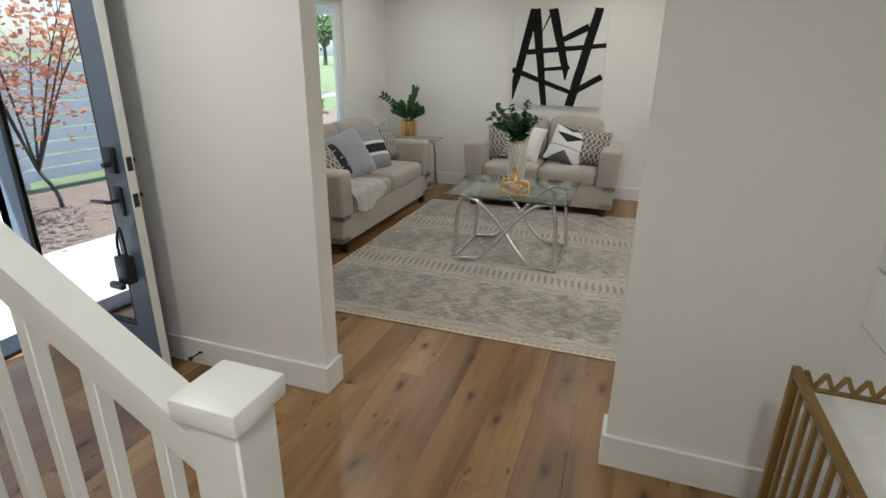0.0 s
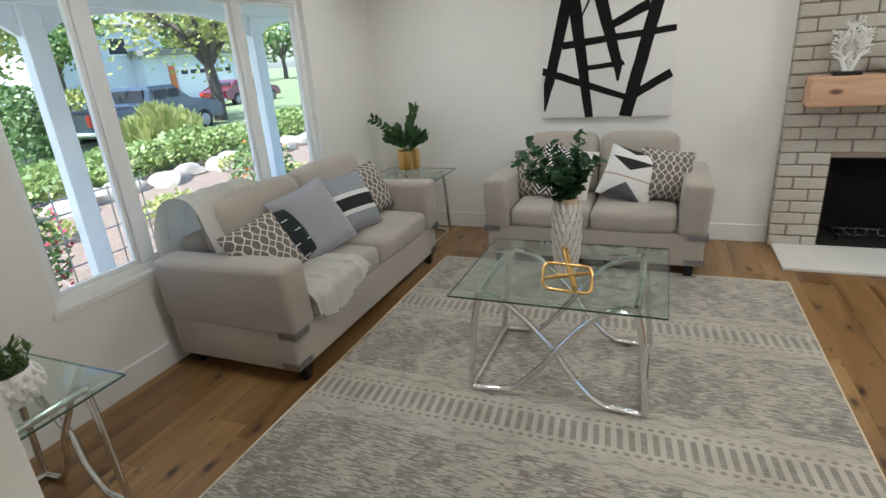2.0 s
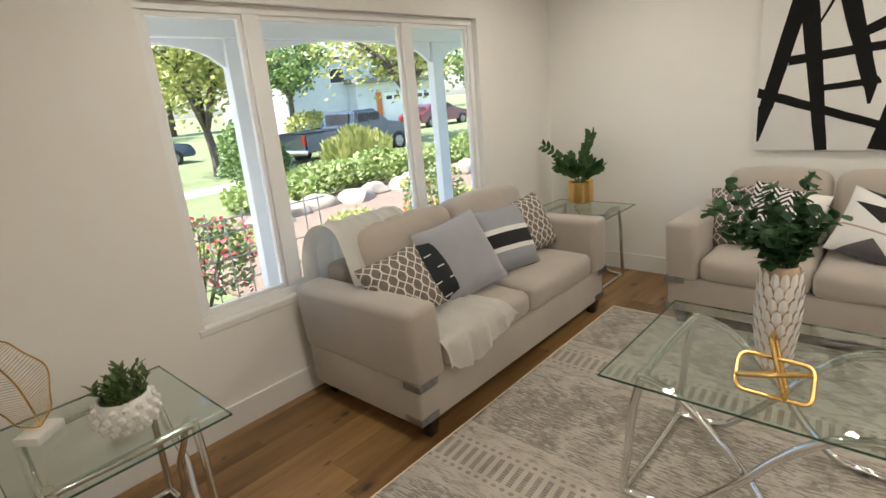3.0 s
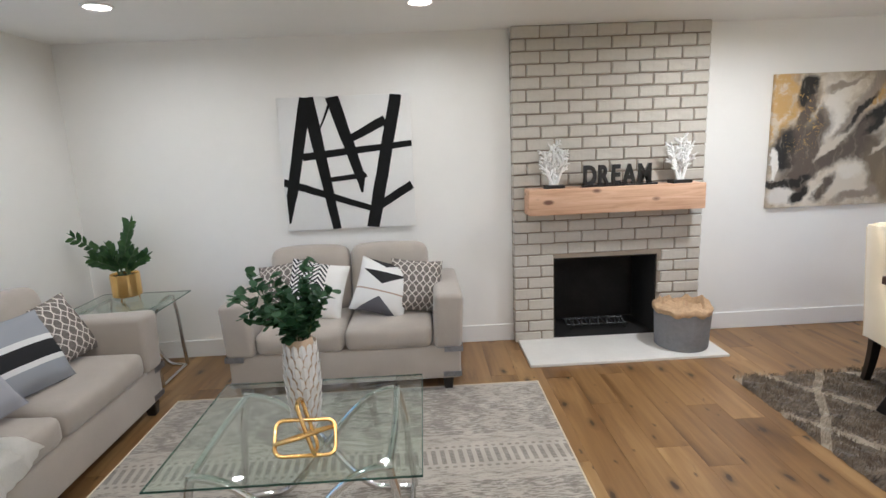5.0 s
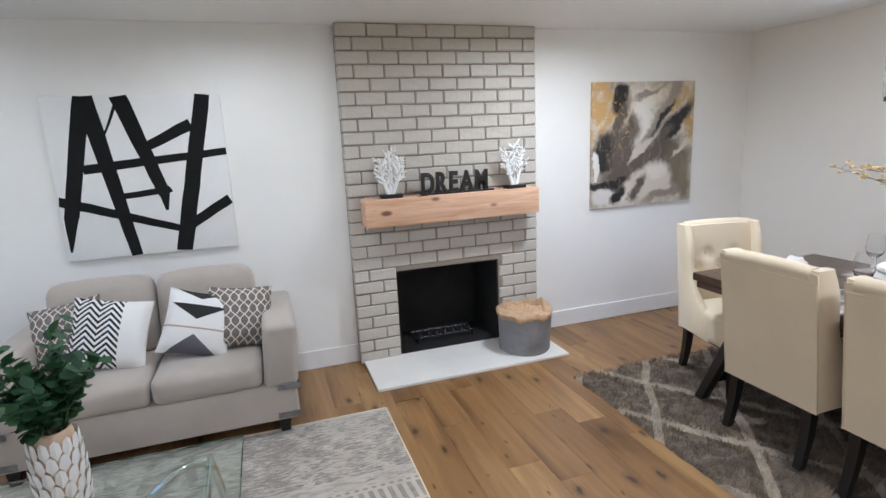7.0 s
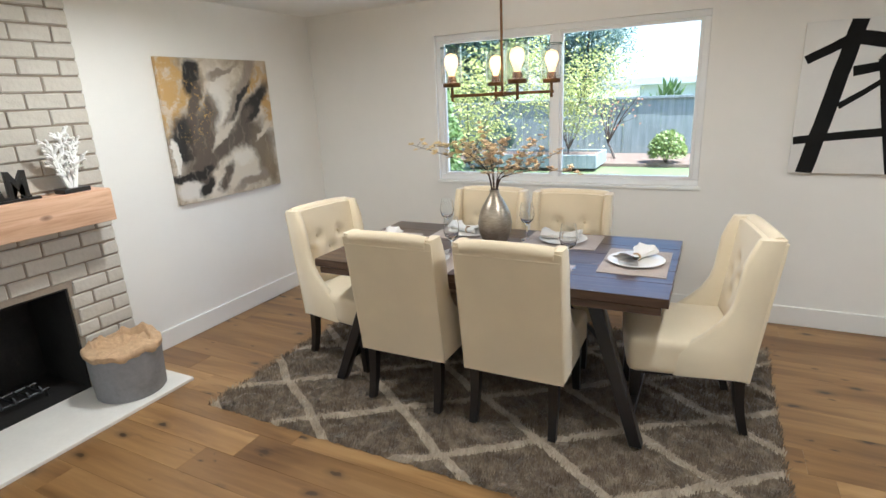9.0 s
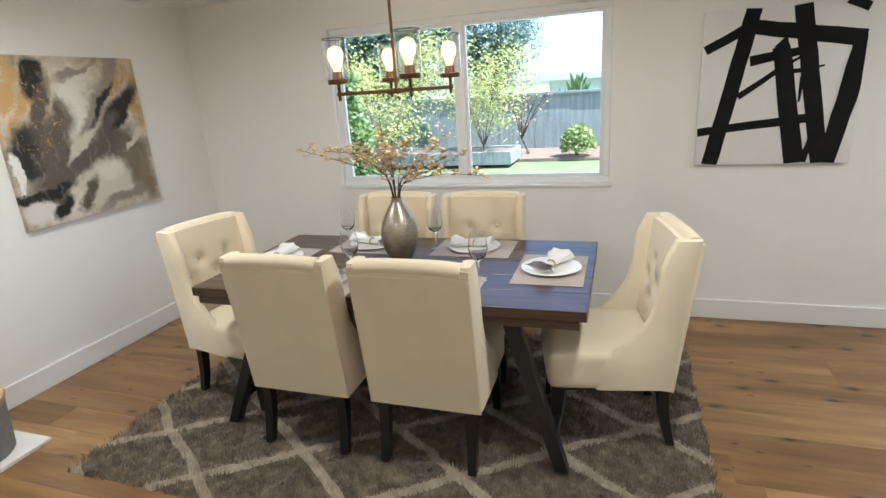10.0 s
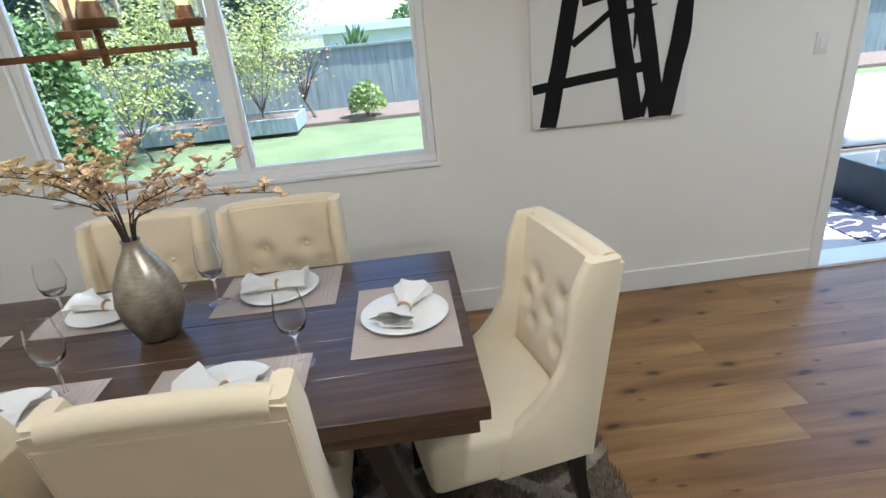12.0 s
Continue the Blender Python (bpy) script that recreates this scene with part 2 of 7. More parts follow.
for nm, lo, hi in (("leaf_dark", (0.026, 0.068, 0.02), (0.075, 0.155, 0.045)), ("leaf_eucalyptus", (0.018, 0.062, 0.022), (0.07, 0.15, 0.065)), ("leaf_bright", (0.15, 0.23, 0.05), (0.38, 0.43, 0.16)), ("leaf_mid", (0.07, 0.13, 0.035), (0.21, 0.30, 0.10)), ("leaf_yellow", (0.22, 0.27, 0.06), (0.52, 0.50, 0.18)), ("leaf_pine", (0.05, 0.10, 0.085), (0.15, 0.22, 0.18)), ("leaf_maple", (0.42, 0.14, 0.08), (0.70, 0.34, 0.20)), ("petal_pink", (0.55, 0.03, 0.10), (0.78, 0.10, 0.18)), ("petal_orange", (0.6, 0.14, 0.03), (0.8, 0.3, 0.06))):
    n = Net(nm)
    isl = n.node("ShaderNodeNewGeometry").outputs["Random Per Island"]
    col = n.ramp(isl, [(0.0, lo), (1.0, hi)])
    n.put(color=col, rough=0.5)
    thin = n.node("ShaderNodeBsdfTranslucent", {"Color": col}).outputs[0]
    both = n.node("ShaderNodeMixShader", (0.4, n.b.outputs[0], thin)).outputs[0]
    n.t.links.new(both, n.t.nodes["Material Output"].inputs["Surface"])

n = Net("lamp_lens")
n.put(color=(0.9, 0.85, 0.75), emit=(1.0, 0.82, 0.6), power=14.0)
n = Net("bulb_glow")
n.put(color=(1.0, 0.8, 0.5), emit=(1.0, 0.50, 0.15), power=0.75)


def glass(name, tint, least=0.035, most=0.85):
    """Thin clear glass: lets light through, mirrors more at a slant."""
    n = Net(name)
    face = n.node("ShaderNodeLayerWeight", {"Blend": 0.5}).outputs["Facing"]
    fac = n.math("ADD", least, n.math("MULTIPLY", n.math("POWER", face, 4.0), most - least))
    tr = n.node("ShaderNodeBsdfTransparent", {"Color": (*tint, 1)}).outputs[0]
    gl = n.node("ShaderNodeBsdfGlossy", {"Color": (1, 1, 1, 1), "Roughness": 0.0}).outputs[0]
    mx = n.node("ShaderNodeMixShader", (fac, tr, gl)).outputs[0]
    n.t.links.new(mx, n.t.nodes["Material Output"].inputs["Surface"])


glass("window_glass", (0.985, 0.99, 0.99), 0.015, 0.5)
glass("door_glass", (0.30, 0.31, 0.32), 0.55, 0.9)
glass("table_glass", (0.90, 0.95, 0.925), 0.03, 0.55)
glass("clear_glass", (0.95, 0.96, 0.97), 0.07, 0.98)
glass("glass_edge", (0.20, 0.42, 0.36), 0.1)
n = Net("goblet_glass")
n.put(color=(0.97, 0.98, 0.98), rough=0.0, trans=1.0, ior=1.42)

# oak planks: each board has its own tone, long grain along y, dark knots
n = Net("oak")
rnd = n.node("ShaderNodeObjectInfo").outputs["Random"]
loc = n.node("ShaderNodeVectorMath", (n.node("ShaderNodeTexCoord").outputs["Object"], None), operation="ADD")
n.t.links.new(n.node("ShaderNodeCombineXYZ", (n.math("MULTIPLY", rnd, 37.0), n.math("MULTIPLY", rnd, 91.0), 0.0)).outputs[0], loc.inputs[1])
loc = loc.outputs[0]
vg = n.node("ShaderNodeMapping", {"Vector": loc, "Scale": (26, 1.4, 1)}).outputs[0]
grain = n.noise(1.0, 5, 0.6, vg, 0.6)
broad = n.noise(1.0, 3, 0.5, n.node("ShaderNodeMapping", {"Vector": loc, "Scale": (5, 0.8, 1)}).outputs[0], 0.8)
bent = n.node("ShaderNodeVectorMath", (loc, n.node("ShaderNodeVectorMath", (n.node("ShaderNodeTexNoise", {"Vector": loc, "Scale": 14.0, "Detail": 3.0}).outputs[1], (0.03, 0.06, 0.0)), operation="MULTIPLY").outputs[0]), operation="ADD").outputs[0]
vor = n.node("ShaderNodeTexVoronoi", {"Vector": n.node("ShaderNodeMapping", {"Vector": bent, "Scale": (5.6, 2.4, 1)}).outputs[0], "Scale": 1.0, "Randomness": 1.0})
vor.voronoi_dimensions = "2D"
near, pick = vor.outputs["Distance"], n.node("ShaderNodeSeparateColor", (vor.outputs["Color"],)).outputs[0]
knot = n.ramp(near, [(0.0, (1, 1, 1)), (0.055, (0.9, 0.9, 0.9)), (0.09, (0.4, 0.4, 0.4)), (0.20, (0, 0, 0))])
pin = n.node("ShaderNodeTexVoronoi", {"Vector": n.node("ShaderNodeMapping", {"Vector": bent, "Scale": (9, 3.6, 1), "Location": (3.3, 1.7, 0)}).outputs[0], "Scale": 1.0})
pin.voronoi_dimensions = "2D"
small = n.ramp(pin.outputs["Distance"], [(0.0, (0.9, 0.9, 0.9)), (0.05, (0.55, 0.55, 0.55)), (0.10, (0, 0, 0))])
c1 = n.ramp(n.math("ADD", n.math("MULTIPLY", grain, 0.32), n.math("MULTIPLY", broad, 0.68)), [(0.27, (0.105, 0.050, 0.017)), (0.42, (0.225, 0.122, 0.045)), (0.56, (0.315, 0.182, 0.070)), (0.72, (0.42, 0.265, 0.113))])
tone = n.ramp(rnd, [(0.0, (0.70, 0.67, 0.63)), (0.35, (0.90, 0.88, 0.85)), (0.7, (0.98, 0.98, 0.96)), (1.0, (1.18, 1.20, 1.20))])
c2 = n.mix(1.0, c1, tone, "MULTIPLY")
mark = n.math("MAXIMUM", n.math("MULTIPLY", knot, n.math("GREATER_THAN", pick, 0.52)), n.math("MULTIPLY", small, n.math("GREATER_THAN", n.noise(2.2, 2, 0.5, loc), 0.56)))
vein = n.math("MULTIPLY", n.ramp(n.noise(1.0, 4, 0.6, n.node("ShaderNodeMapping", {"Vector": bent, "Scale": (11, 1.1, 1), "Location": (7, 2, 0)}).outputs[0], 0.7), [(0.56, (0, 0, 0)), (0.70, (1, 1, 1))]), 0.5)
c3 = n.mix(mark, n.mix(vein, c2, (0.12, 0.062, 0.027)), (0.040, 0.022, 0.012))
n.put(color=c3, rough=n.math("ADD", 0.24, n.math("MULTIPLY", grain, 0.2)), spec=0.5)
n.bump(grain, 0.12, 0.003)

# cedar mantel, dark walnut table
for nm, cs, kn in (("cedar", ((0.50, 0.29, 0.17), (0.64, 0.40, 0.25), (0.72, 0.49, 0.33)), (0.10, 0.035, 0.02)), ("walnut", ((0.032, 0.018, 0.011), (0.07, 0.040, 0.025), (0.11, 0.068, 0.043)), (0.008, 0.004, 0.003))):
    n = Net(nm)
    along = (2.2, 30, 30) if nm == "cedar" else (26, 2.0, 26)
    g = n.noise(1.0, 5, 0.6, n.mapped(along), 0.7)
    v = n.node("ShaderNodeTexVoronoi", {"Vector": n.mapped((4.2, 7, 9)), "Scale": 1.0}).outputs["Distance"]
    k = n.ramp(v, [(0.0, (1, 1, 1)), (0.15, (0.85, 0.85, 0.85)), (0.23, (0, 0, 0))])
    col = n.ramp(g, [(0.3, cs[0]), (0.5, cs[1]), (0.7, cs[2])])
    n.put(color=n.mix(k if nm == "cedar" else 0.0, col, kn), rough=0.6 if nm == "cedar" else 0.28)
    n.bump(g, 0.25, 0.004)

# woven rug: bands across the length, dot rows and broken streaks
n = Net("rug_woven")
sx = n.node("ShaderNodeSeparateXYZ", (n.co,)).outputs
X, Y = sx[0], sx[1]
per = n.math("FRACT", n.math("DIVIDE", n.math("ADD", Y, 10.14), 1.02))
away = n.math("ABSOLUTE", n.math("SUBTRACT", per, 0.5))


def band(lo, hi):
    return n.math("MULTIPLY", n.math("GREATER_THAN", away, lo), n.math("LESS_THAN", away, hi))


dash = n.math("LESS_THAN", n.math("FRACT", n.math("MULTIPLY", n.math("ADD", Y, 9.0), 72.0)), 0.62)
bars = n.math("MULTIPLY", n.math("LESS_THAN", away, 0.062), n.math("LESS_THAN", n.math("FRACT", n.math("ADD", n.math("MULTIPLY", n.math("ADD", X, 9.0), 21.0), n.math("MULTIPLY", Y, 2.0))), 0.52))
bars = n.math("MULTIPLY", bars, n.math("ADD", 0.45, n.math("MULTIPLY", dash, 0.45)))
dx = n.math("DIVIDE", n.math("SUBTRACT", n.math("FRACT", n.math("MULTIPLY", n.math("ADD", X, 9.0), 23.0)), 0.5), 23.0)
dy = n.math("MULTIPLY", n.math("SUBTRACT", away, 0.088), 1.02)
dots = n.math("LESS_THAN", n.math("ADD", n.math("MULTIPLY", dx, n.math("MULTIPLY", dx, 0.55)), n.math("MULTIPLY", dy, dy)), 0.000085)
zig = n.math("PINGPONG", n.math("ADD", n.math("MULTIPLY", X, 0.34), 5.0), 0.035)
zag = n.math("LESS_THAN", n.math("ABSOLUTE", n.math("SUBTRACT", n.math("SUBTRACT", away, 0.138), zig)), 0.011)
zag = n.math("MULTIPLY", n.math("MULTIPLY", zag, band(0.125, 0.185)), n.math("ADD", 0.08, n.math("MULTIPLY", dash, 0.38)))
streak = n.noise(1.0, 4, 0.7, n.mapped((17, 105, 1)), 0.3)
patch = n.noise(2.6, 4, 0.6)
lattice = n.math("ABSOLUTE", n.math("SUBTRACT", n.math("FRACT", n.math("ADD", n.math("MULTIPLY", X, 5.0), n.math("MULTIPLY", n.math("PINGPONG", Y, 0.10), 5.0))), 0.5))
thick = n.math("ADD", streak, n.math("ADD", n.math("MULTIPLY", n.math("SUBTRACT", patch, 0.5), 0.40), n.math("MULTIPLY", n.math("SUBTRACT", lattice, 0.25), 0.16)))
field = n.math("MULTIPLY", n.ramp(thick, [(0.475, (0, 0, 0)), (0.50, (1, 1, 1))]), n.math("GREATER_THAN", away, 0.205))
fringe = n.math("MULTIPLY", n.math("GREATER_THAN", streak, 0.56), band(0.105, 0.20))
ink = n.math("MINIMUM", n.math("ADD", n.math("ADD", n.math("MULTIPLY", field, 0.85), n.math("MULTIPLY", fringe, 0.6)), n.math("ADD", n.math("ADD", bars, zag), n.math("MULTIPLY", dots, 0.75))), 1.0)
base = n.ramp(n.noise(5.0, 5), [(0.3, (0.43, 0.385, 0.32)), (0.7, (0.56, 0.515, 0.44))])
worn = n.math("MULTIPLY", ink, n.math("ADD", 0.22, n.math("MULTIPLY", n.noise(30, 4, 0.7), 1.0)))
c = n.mix(worn, base, n.ramp(n.noise(1.4, 2), [(0.35, (0.105, 0.078, 0.056)), (0.65, (0.100, 0.084, 0.070))]))
n.put(color=c, rough=0.95, sheen=0.2)
n.bump(n.math("ADD", n.noise(260, 2), n.math("MULTIPLY", ink, 0.6)), 0.5, 0.004)

# shaggy trellis rug
n = Net("rug_shag")
sx = n.node("ShaderNodeSeparateXYZ", (n.co,)).outputs
wob = n.math("MULTIPLY", n.math("SUBTRACT", n.noise(3.0, 3), 0.5), 0.22)
u = n.math("ADD", n.math("ADD", n.math("MULTIPLY", sx[0], 1.85), n.math("MULTIPLY", sx[1], 1.25)), wob)
v = n.math("ADD", n.math("SUBTRACT", n.math("MULTIPLY", sx[0], 1.85), n.math("MULTIPLY", sx[1], 1.25)), wob)
la = n.math("LESS_THAN", n.math("ABSOLUTE", n.math("SUBTRACT", n.math("FRACT", n.math("ADD", u, 20.0)), 0.5)), 0.055)
lb = n.math("LESS_THAN", n.math("ABSOLUTE", n.math("SUBTRACT", n.math("FRACT", n.math("ADD", v, 20.0)), 0.5)), 0.055)
line = n.math("MAXIMUM", la, lb)
base = n.ramp(n.noise(16.0, 4, 0.7), [(0.3, (0.058, 0.041, 0.026)), (0.55, (0.145, 0.108, 0.070)), (0.75, (0.26, 0.205, 0.142))])
n.put(color=n.mix(n.math("MULTIPLY", line, n.math("ADD", 0.18, n.math("MULTIPLY", n.noise(12, 2), 0.8))), base, (0.52, 0.44, 0.33)), rough=1.0, sheen=0.3)

# pillow patterns
n = Net("pillow_trellis")
sx = n.node("ShaderNodeSeparateXYZ", (n.co,)).outputs
a = n.math("SINE", n.math("ADD", n.math("MULTIPLY", sx[0], 62.0), n.math("MULTIPLY", n.math("SINE", n.math("MULTIPLY", sx[1], 44.0)), 1.6)))
b = n.math("SINE", n.math("SUBTRACT", n.math("MULTIPLY", sx[0], 62.0), n.math("MULTIPLY", n.math("SINE", n.math("MULTIPLY", sx[1], 44.0)), 1.6)))
l = n.math("MAXIMUM", n.math("LESS_THAN", n.math("ABSOLUTE", a), 0.27), n.math("LESS_THAN", n.math("ABSOLUTE", b), 0.27))
n.put(color=n.mix(l, n.ramp(n.noise(60), [(0.3, (0.13, 0.11, 0.095)), (0.7, (0.20, 0.175, 0.155))]), (0.66, 0.61, 0.53)), rough=0.9)
n.bump(n.noise(300, 2), 0.3, 0.002)
n = Net("pillow_striped")
y = n.node("ShaderNodeSeparateXYZ", (n.co,)).outputs[1]
n.put(color=n.ramp(n.math("ADD", n.math("MULTIPLY", y, 2.2), 0.5), [(0.0, (0.015, 0.015, 0.016)), (0.06, (0.30, 0.31, 0.33)), (0.30, (0.72, 0.71, 0.69)), (0.36, (0.015, 0.015, 0.016)), (0.55, (0.72, 0.71, 0.69)), (0.62, (0.30, 0.31, 0.33))], "CONSTANT"), rough=0.9)
n.bump(n.noise(300, 2), 0.3, 0.002)
n = Net("pillow_dashed")
sx = n.node("ShaderNodeSeparateXYZ", (n.co,)).outputs
d = n.math("MULTIPLY", n.math("LESS_THAN", n.math("FRACT", n.math("MULTIPLY", n.math("ADD", sx[1], 3.0), 13.0)), 0.09), n.math("LESS_THAN", n.math("FRACT", n.math("ADD", n.math("MULTIPLY", sx[0], 9.0), n.math("MULTIPLY", n.math("FLOOR", n.math("MULTIPLY", n.math("ADD", sx[1], 3.0), 13.0)), 0.37))), 0.45))
n.put(color=n.mix(d, (0.012, 0.016, 0.018), (0.6, 0.6, 0.58)), rough=0.9)
n.bump(n.noise(300, 2), 0.3, 0.002)
n = Net("pillow_chevron")
sx = n.node("ShaderNodeSeparateXYZ", (n.co,)).outputs
s = n.math("LESS_THAN", n.math("FRACT", n.math("MULTIPLY", n.math("ADD", sx[1], n.math("ABSOLUTE", n.math("SUBTRACT", n.math("PINGPONG", n.math("ADD", sx[0], 5.0), 0.11), 0.055))), 30.0)), 0.5)
s = n.math("MULTIPLY", s, n.math("LESS_THAN", sx[0], 0.06))
n.put(color=n.mix(s, (0.76, 0.74, 0.70), (0.02, 0.02, 0.022)), rough=0.9)
n.bump(n.noise(300, 2), 0.3, 0.002)
n = Net("pillow_geometric")
sx = n.node("ShaderNodeSeparateXYZ", (n.co,)).outputs
ax = n.math("ABSOLUTE", sx[0])
y = sx[1]
t1 = n.math("MULTIPLY", n.math("LESS_THAN", y, 0.10), n.math("GREATER_THAN", y, n.math("ADD", 0.015, n.math("MULTIPLY", ax, 0.55))))
t2 = n.math("GREATER_THAN", y, n.math("ADD", 0.135, n.math("MULTIPLY", ax, 0.35)))
t3 = n.math("LESS_THAN", y, n.math("SUBTRACT", -0.07, n.math("MULTIPLY", ax, 0.8)))
t4 = n.math("LESS_THAN", n.math("ABSOLUTE", n.math("ADD", y, 0.035)), 0.005)
c = n.mix(n.math("MAXIMUM", t1, t2), (0.76, 0.74, 0.70), (0.018, 0.017, 0.017))
c = n.mix(t3, c, (0.12, 0.115, 0.125))
c = n.mix(t4, c, (0.45, 0.33, 0.26))
n.put(color=c, rough=0.9)
n.bump(n.noise(300, 2), 0.3, 0.002)

# abstract painting: broad smeared passages of ochre, cream, umber and black
n = Net("abstract_paint")
nz = n.node("ShaderNodeTexNoise", {"Vector": n.co, "Scale": 5.0, "Detail": 6.0, "Roughness": 0.62})
flow = n.node("ShaderNodeVectorMath", (nz.outputs[1], (0.5, 0.5, 0.5)), operation="SUBTRACT").outputs[0]
flow = n.node("ShaderNodeVectorMath", (flow, (0.20, 0.20, 0.20)), operation="MULTIPLY").outputs[0]
wv = n.node("ShaderNodeVectorMath", (n.co, flow), operation="ADD").outputs[0]
sx = n.node("ShaderNodeSeparateXYZ", (wv,)).outputs
U, V = n.math("DIVIDE", sx[0], 1.03), n.math("DIVIDE", sx[2], 1.03)


def smear(u, v, ru, rv, turn, soft=0.5):
    """A soft-edged oval passage of paint, 1 inside and 0 outside."""
    ca, sa = math.cos(radians(turn)), math.sin(radians(turn))
    du, dv = n.math("SUBTRACT", U, u), n.math("SUBTRACT", V, v)
    p = n.math("DIVIDE", n.math("ADD", n.math("MULTIPLY", du, ca), n.math("MULTIPLY", dv, sa)), ru)
    q = n.math("DIVIDE", n.math("SUBTRACT", n.math("MULTIPLY", dv, ca), n.math("MULTIPLY", du, sa)), rv)
    d = n.math("SQRT", n.math("ADD", n.math("MULTIPLY", p, p), n.math("MULTIPLY", q, q)))
    f = n.node("ShaderNodeMath", (n.math("DIVIDE", n.math("SUBTRACT", 1.0 + soft * 0.5, d), soft), 0.0, 0.0), operation="ADD")
    f.use_clamp = True
    return f.outputs[0]


CREAM, OCHRE, UMBER, TAUPE, INK = (0.66, 0.60, 0.50), (0.52, 0.33, 0.12), (0.11, 0.085, 0.065), (0.30, 0.25, 0.20), (0.016, 0.014, 0.013)
c = n.ramp(n.noise(4.5, 6, 0.65, wv), [(0.34, (0.30, 0.24, 0.17)), (0.44, (0.50, 0.43, 0.33)), (0.55, CREAM), (0.72, (0.74, 0.70, 0.62))])
for u, v, ru, rv, turn, soft, paint in (
        (0.04, 0.82, 0.13, 0.36, 0, 0.5, OCHRE), (0.20, 0.76, 0.17, 0.14, 20, 0.8, OCHRE), (0.97, 0.72, 0.07, 0.22, 0, 0.6, OCHRE), (0.82, 0.84, 0.16, 0.05, 48, 0.7, OCHRE),
        (0.45, 0.72, 0.10, 0.18, 0, 1.2, (0.74, 0.70, 0.63)), (0.40, 0.66, 0.035, 0.11, 10, 0.8, TAUPE), (0.80, 0.93, 0.17, 0.035, 52, 0.8, TAUPE),
        (0.20, 0.48, 0.16, 0.13, 0, 0.7, UMBER), (0.12, 0.43, 0.10, 0.14, -12, 0.6, INK), (0.30, 0.44, 0.09, 0.24, -25, 0.9, UMBER), (0.25, 0.88, 0.06, 0.11, -12, 0.5, INK),
        (0.26, 0.70, 0.04, 0.16, -22, 0.8, UMBER), (0.60, 0.62, 0.05, 0.22, -32, 0.8, TAUPE), (0.62, 0.52, 0.42, 0.055, 42, 0.8, TAUPE), (0.80, 0.64, 0.23, 0.06, 44, 0.6, INK), (0.70, 0.56, 0.12, 0.03, 46, 0.7, UMBER),
        (0.45, 0.36, 0.40, 0.06, 22, 0.8, UMBER), (0.76, 0.42, 0.20, 0.09, -18, 0.9, UMBER), (0.84, 0.29, 0.10, 0.15, 12, 0.9, (0.20, 0.16, 0.11)), (0.30, 0.25, 0.22, 0.05, 40, 0.9, UMBER),
        (0.60, 0.19, 0.17, 0.13, 25, 0.5, CREAM), (0.63, 0.27, 0.10, 0.05, 10, 0.6, (0.74, 0.70, 0.62)), (0.03, 0.33, 0.025, 0.12, 0, 0.4, (0.78, 0.76, 0.72)), (0.13, 0.19, 0.18, 0.025, 8, 0.5, INK),
        (0.12, 0.09, 0.11, 0.06, 0, 0.6, (0.72, 0.69, 0.64)), (0.26, 0.10, 0.08, 0.05, 40, 0.6, INK), (0.90, 0.46, 0.11, 0.02, 36, 0.7, CREAM), (0.48, 0.47, 0.16, 0.025, 40, 0.7, (0.60, 0.54, 0.45)),
        (0.76, 0.09, 0.24, 0.03, 14, 0.9, TAUPE), (0.44, 0.13, 0.10, 0.035, 62, 0.8, UMBER), (0.92, 0.16, 0.05, 0.13, 0, 0.9, (0.24, 0.19, 0.12)), (0.52, 0.91, 0.13, 0.02, 18, 0.9, TAUPE), (0.34, 0.56, 0.03, 0.18, -8, 0.8, UMBER), (0.68, 0.71, 0.16, 0.02, 52, 0.8, INK)):
    c = n.mix(n.math("MULTIPLY", n.ramp(n.noise(11, 5, 0.7, wv), [(0.42, (0.15, 0.15, 0.15)), (0.52, (1, 1, 1))]), smear(u, v, ru, rv, turn, soft)) if paint is OCHRE else smear(u, v, ru * 1.12, rv * 1.15, turn, soft * 0.75), c, paint)
streak = n.noise(1.0, 5, 0.65, n.node("ShaderNodeMapping", {"Vector": wv, "Scale": (24, 5, 5), "Rotation": (0, 0.75, 0)}).outputs[0])
c = n.mix(n.math("MULTIPLY", n.ramp(streak, [(0.55, (0, 0, 0)), (0.70, (1, 1, 1))]), 0.30), c, (0.52, 0.45, 0.36))
fleck = n.math("MULTIPLY", n.math("GREATER_THAN", n.noise(34, 4, 0.7, wv), 0.60), smear(0.24, 0.66, 0.16, 0.24, 0, 0.6))
c = n.mix(fleck, c, (0.46, 0.29, 0.09))
n.put(color=c, rough=0.5)
n.bump(n.math("ADD", streak, n.noise(40, 3)), 0.3, 0.003)

# textured vase on the dining table: brushed pewter
n = Net("vase_metal")
g = n.noise(1.0, 4, 0.6, n.mapped((30, 30, 120)))
n.put(color=n.ramp(n.math("ADD", n.math("MULTIPLY", g, 0.5), n.math("MULTIPLY", n.noise(8, 3), 0.5)), [(0.3, (0.24, 0.205, 0.16)), (0.7, (0.52, 0.46, 0.37))]), metal=0.85, rough=0.34)

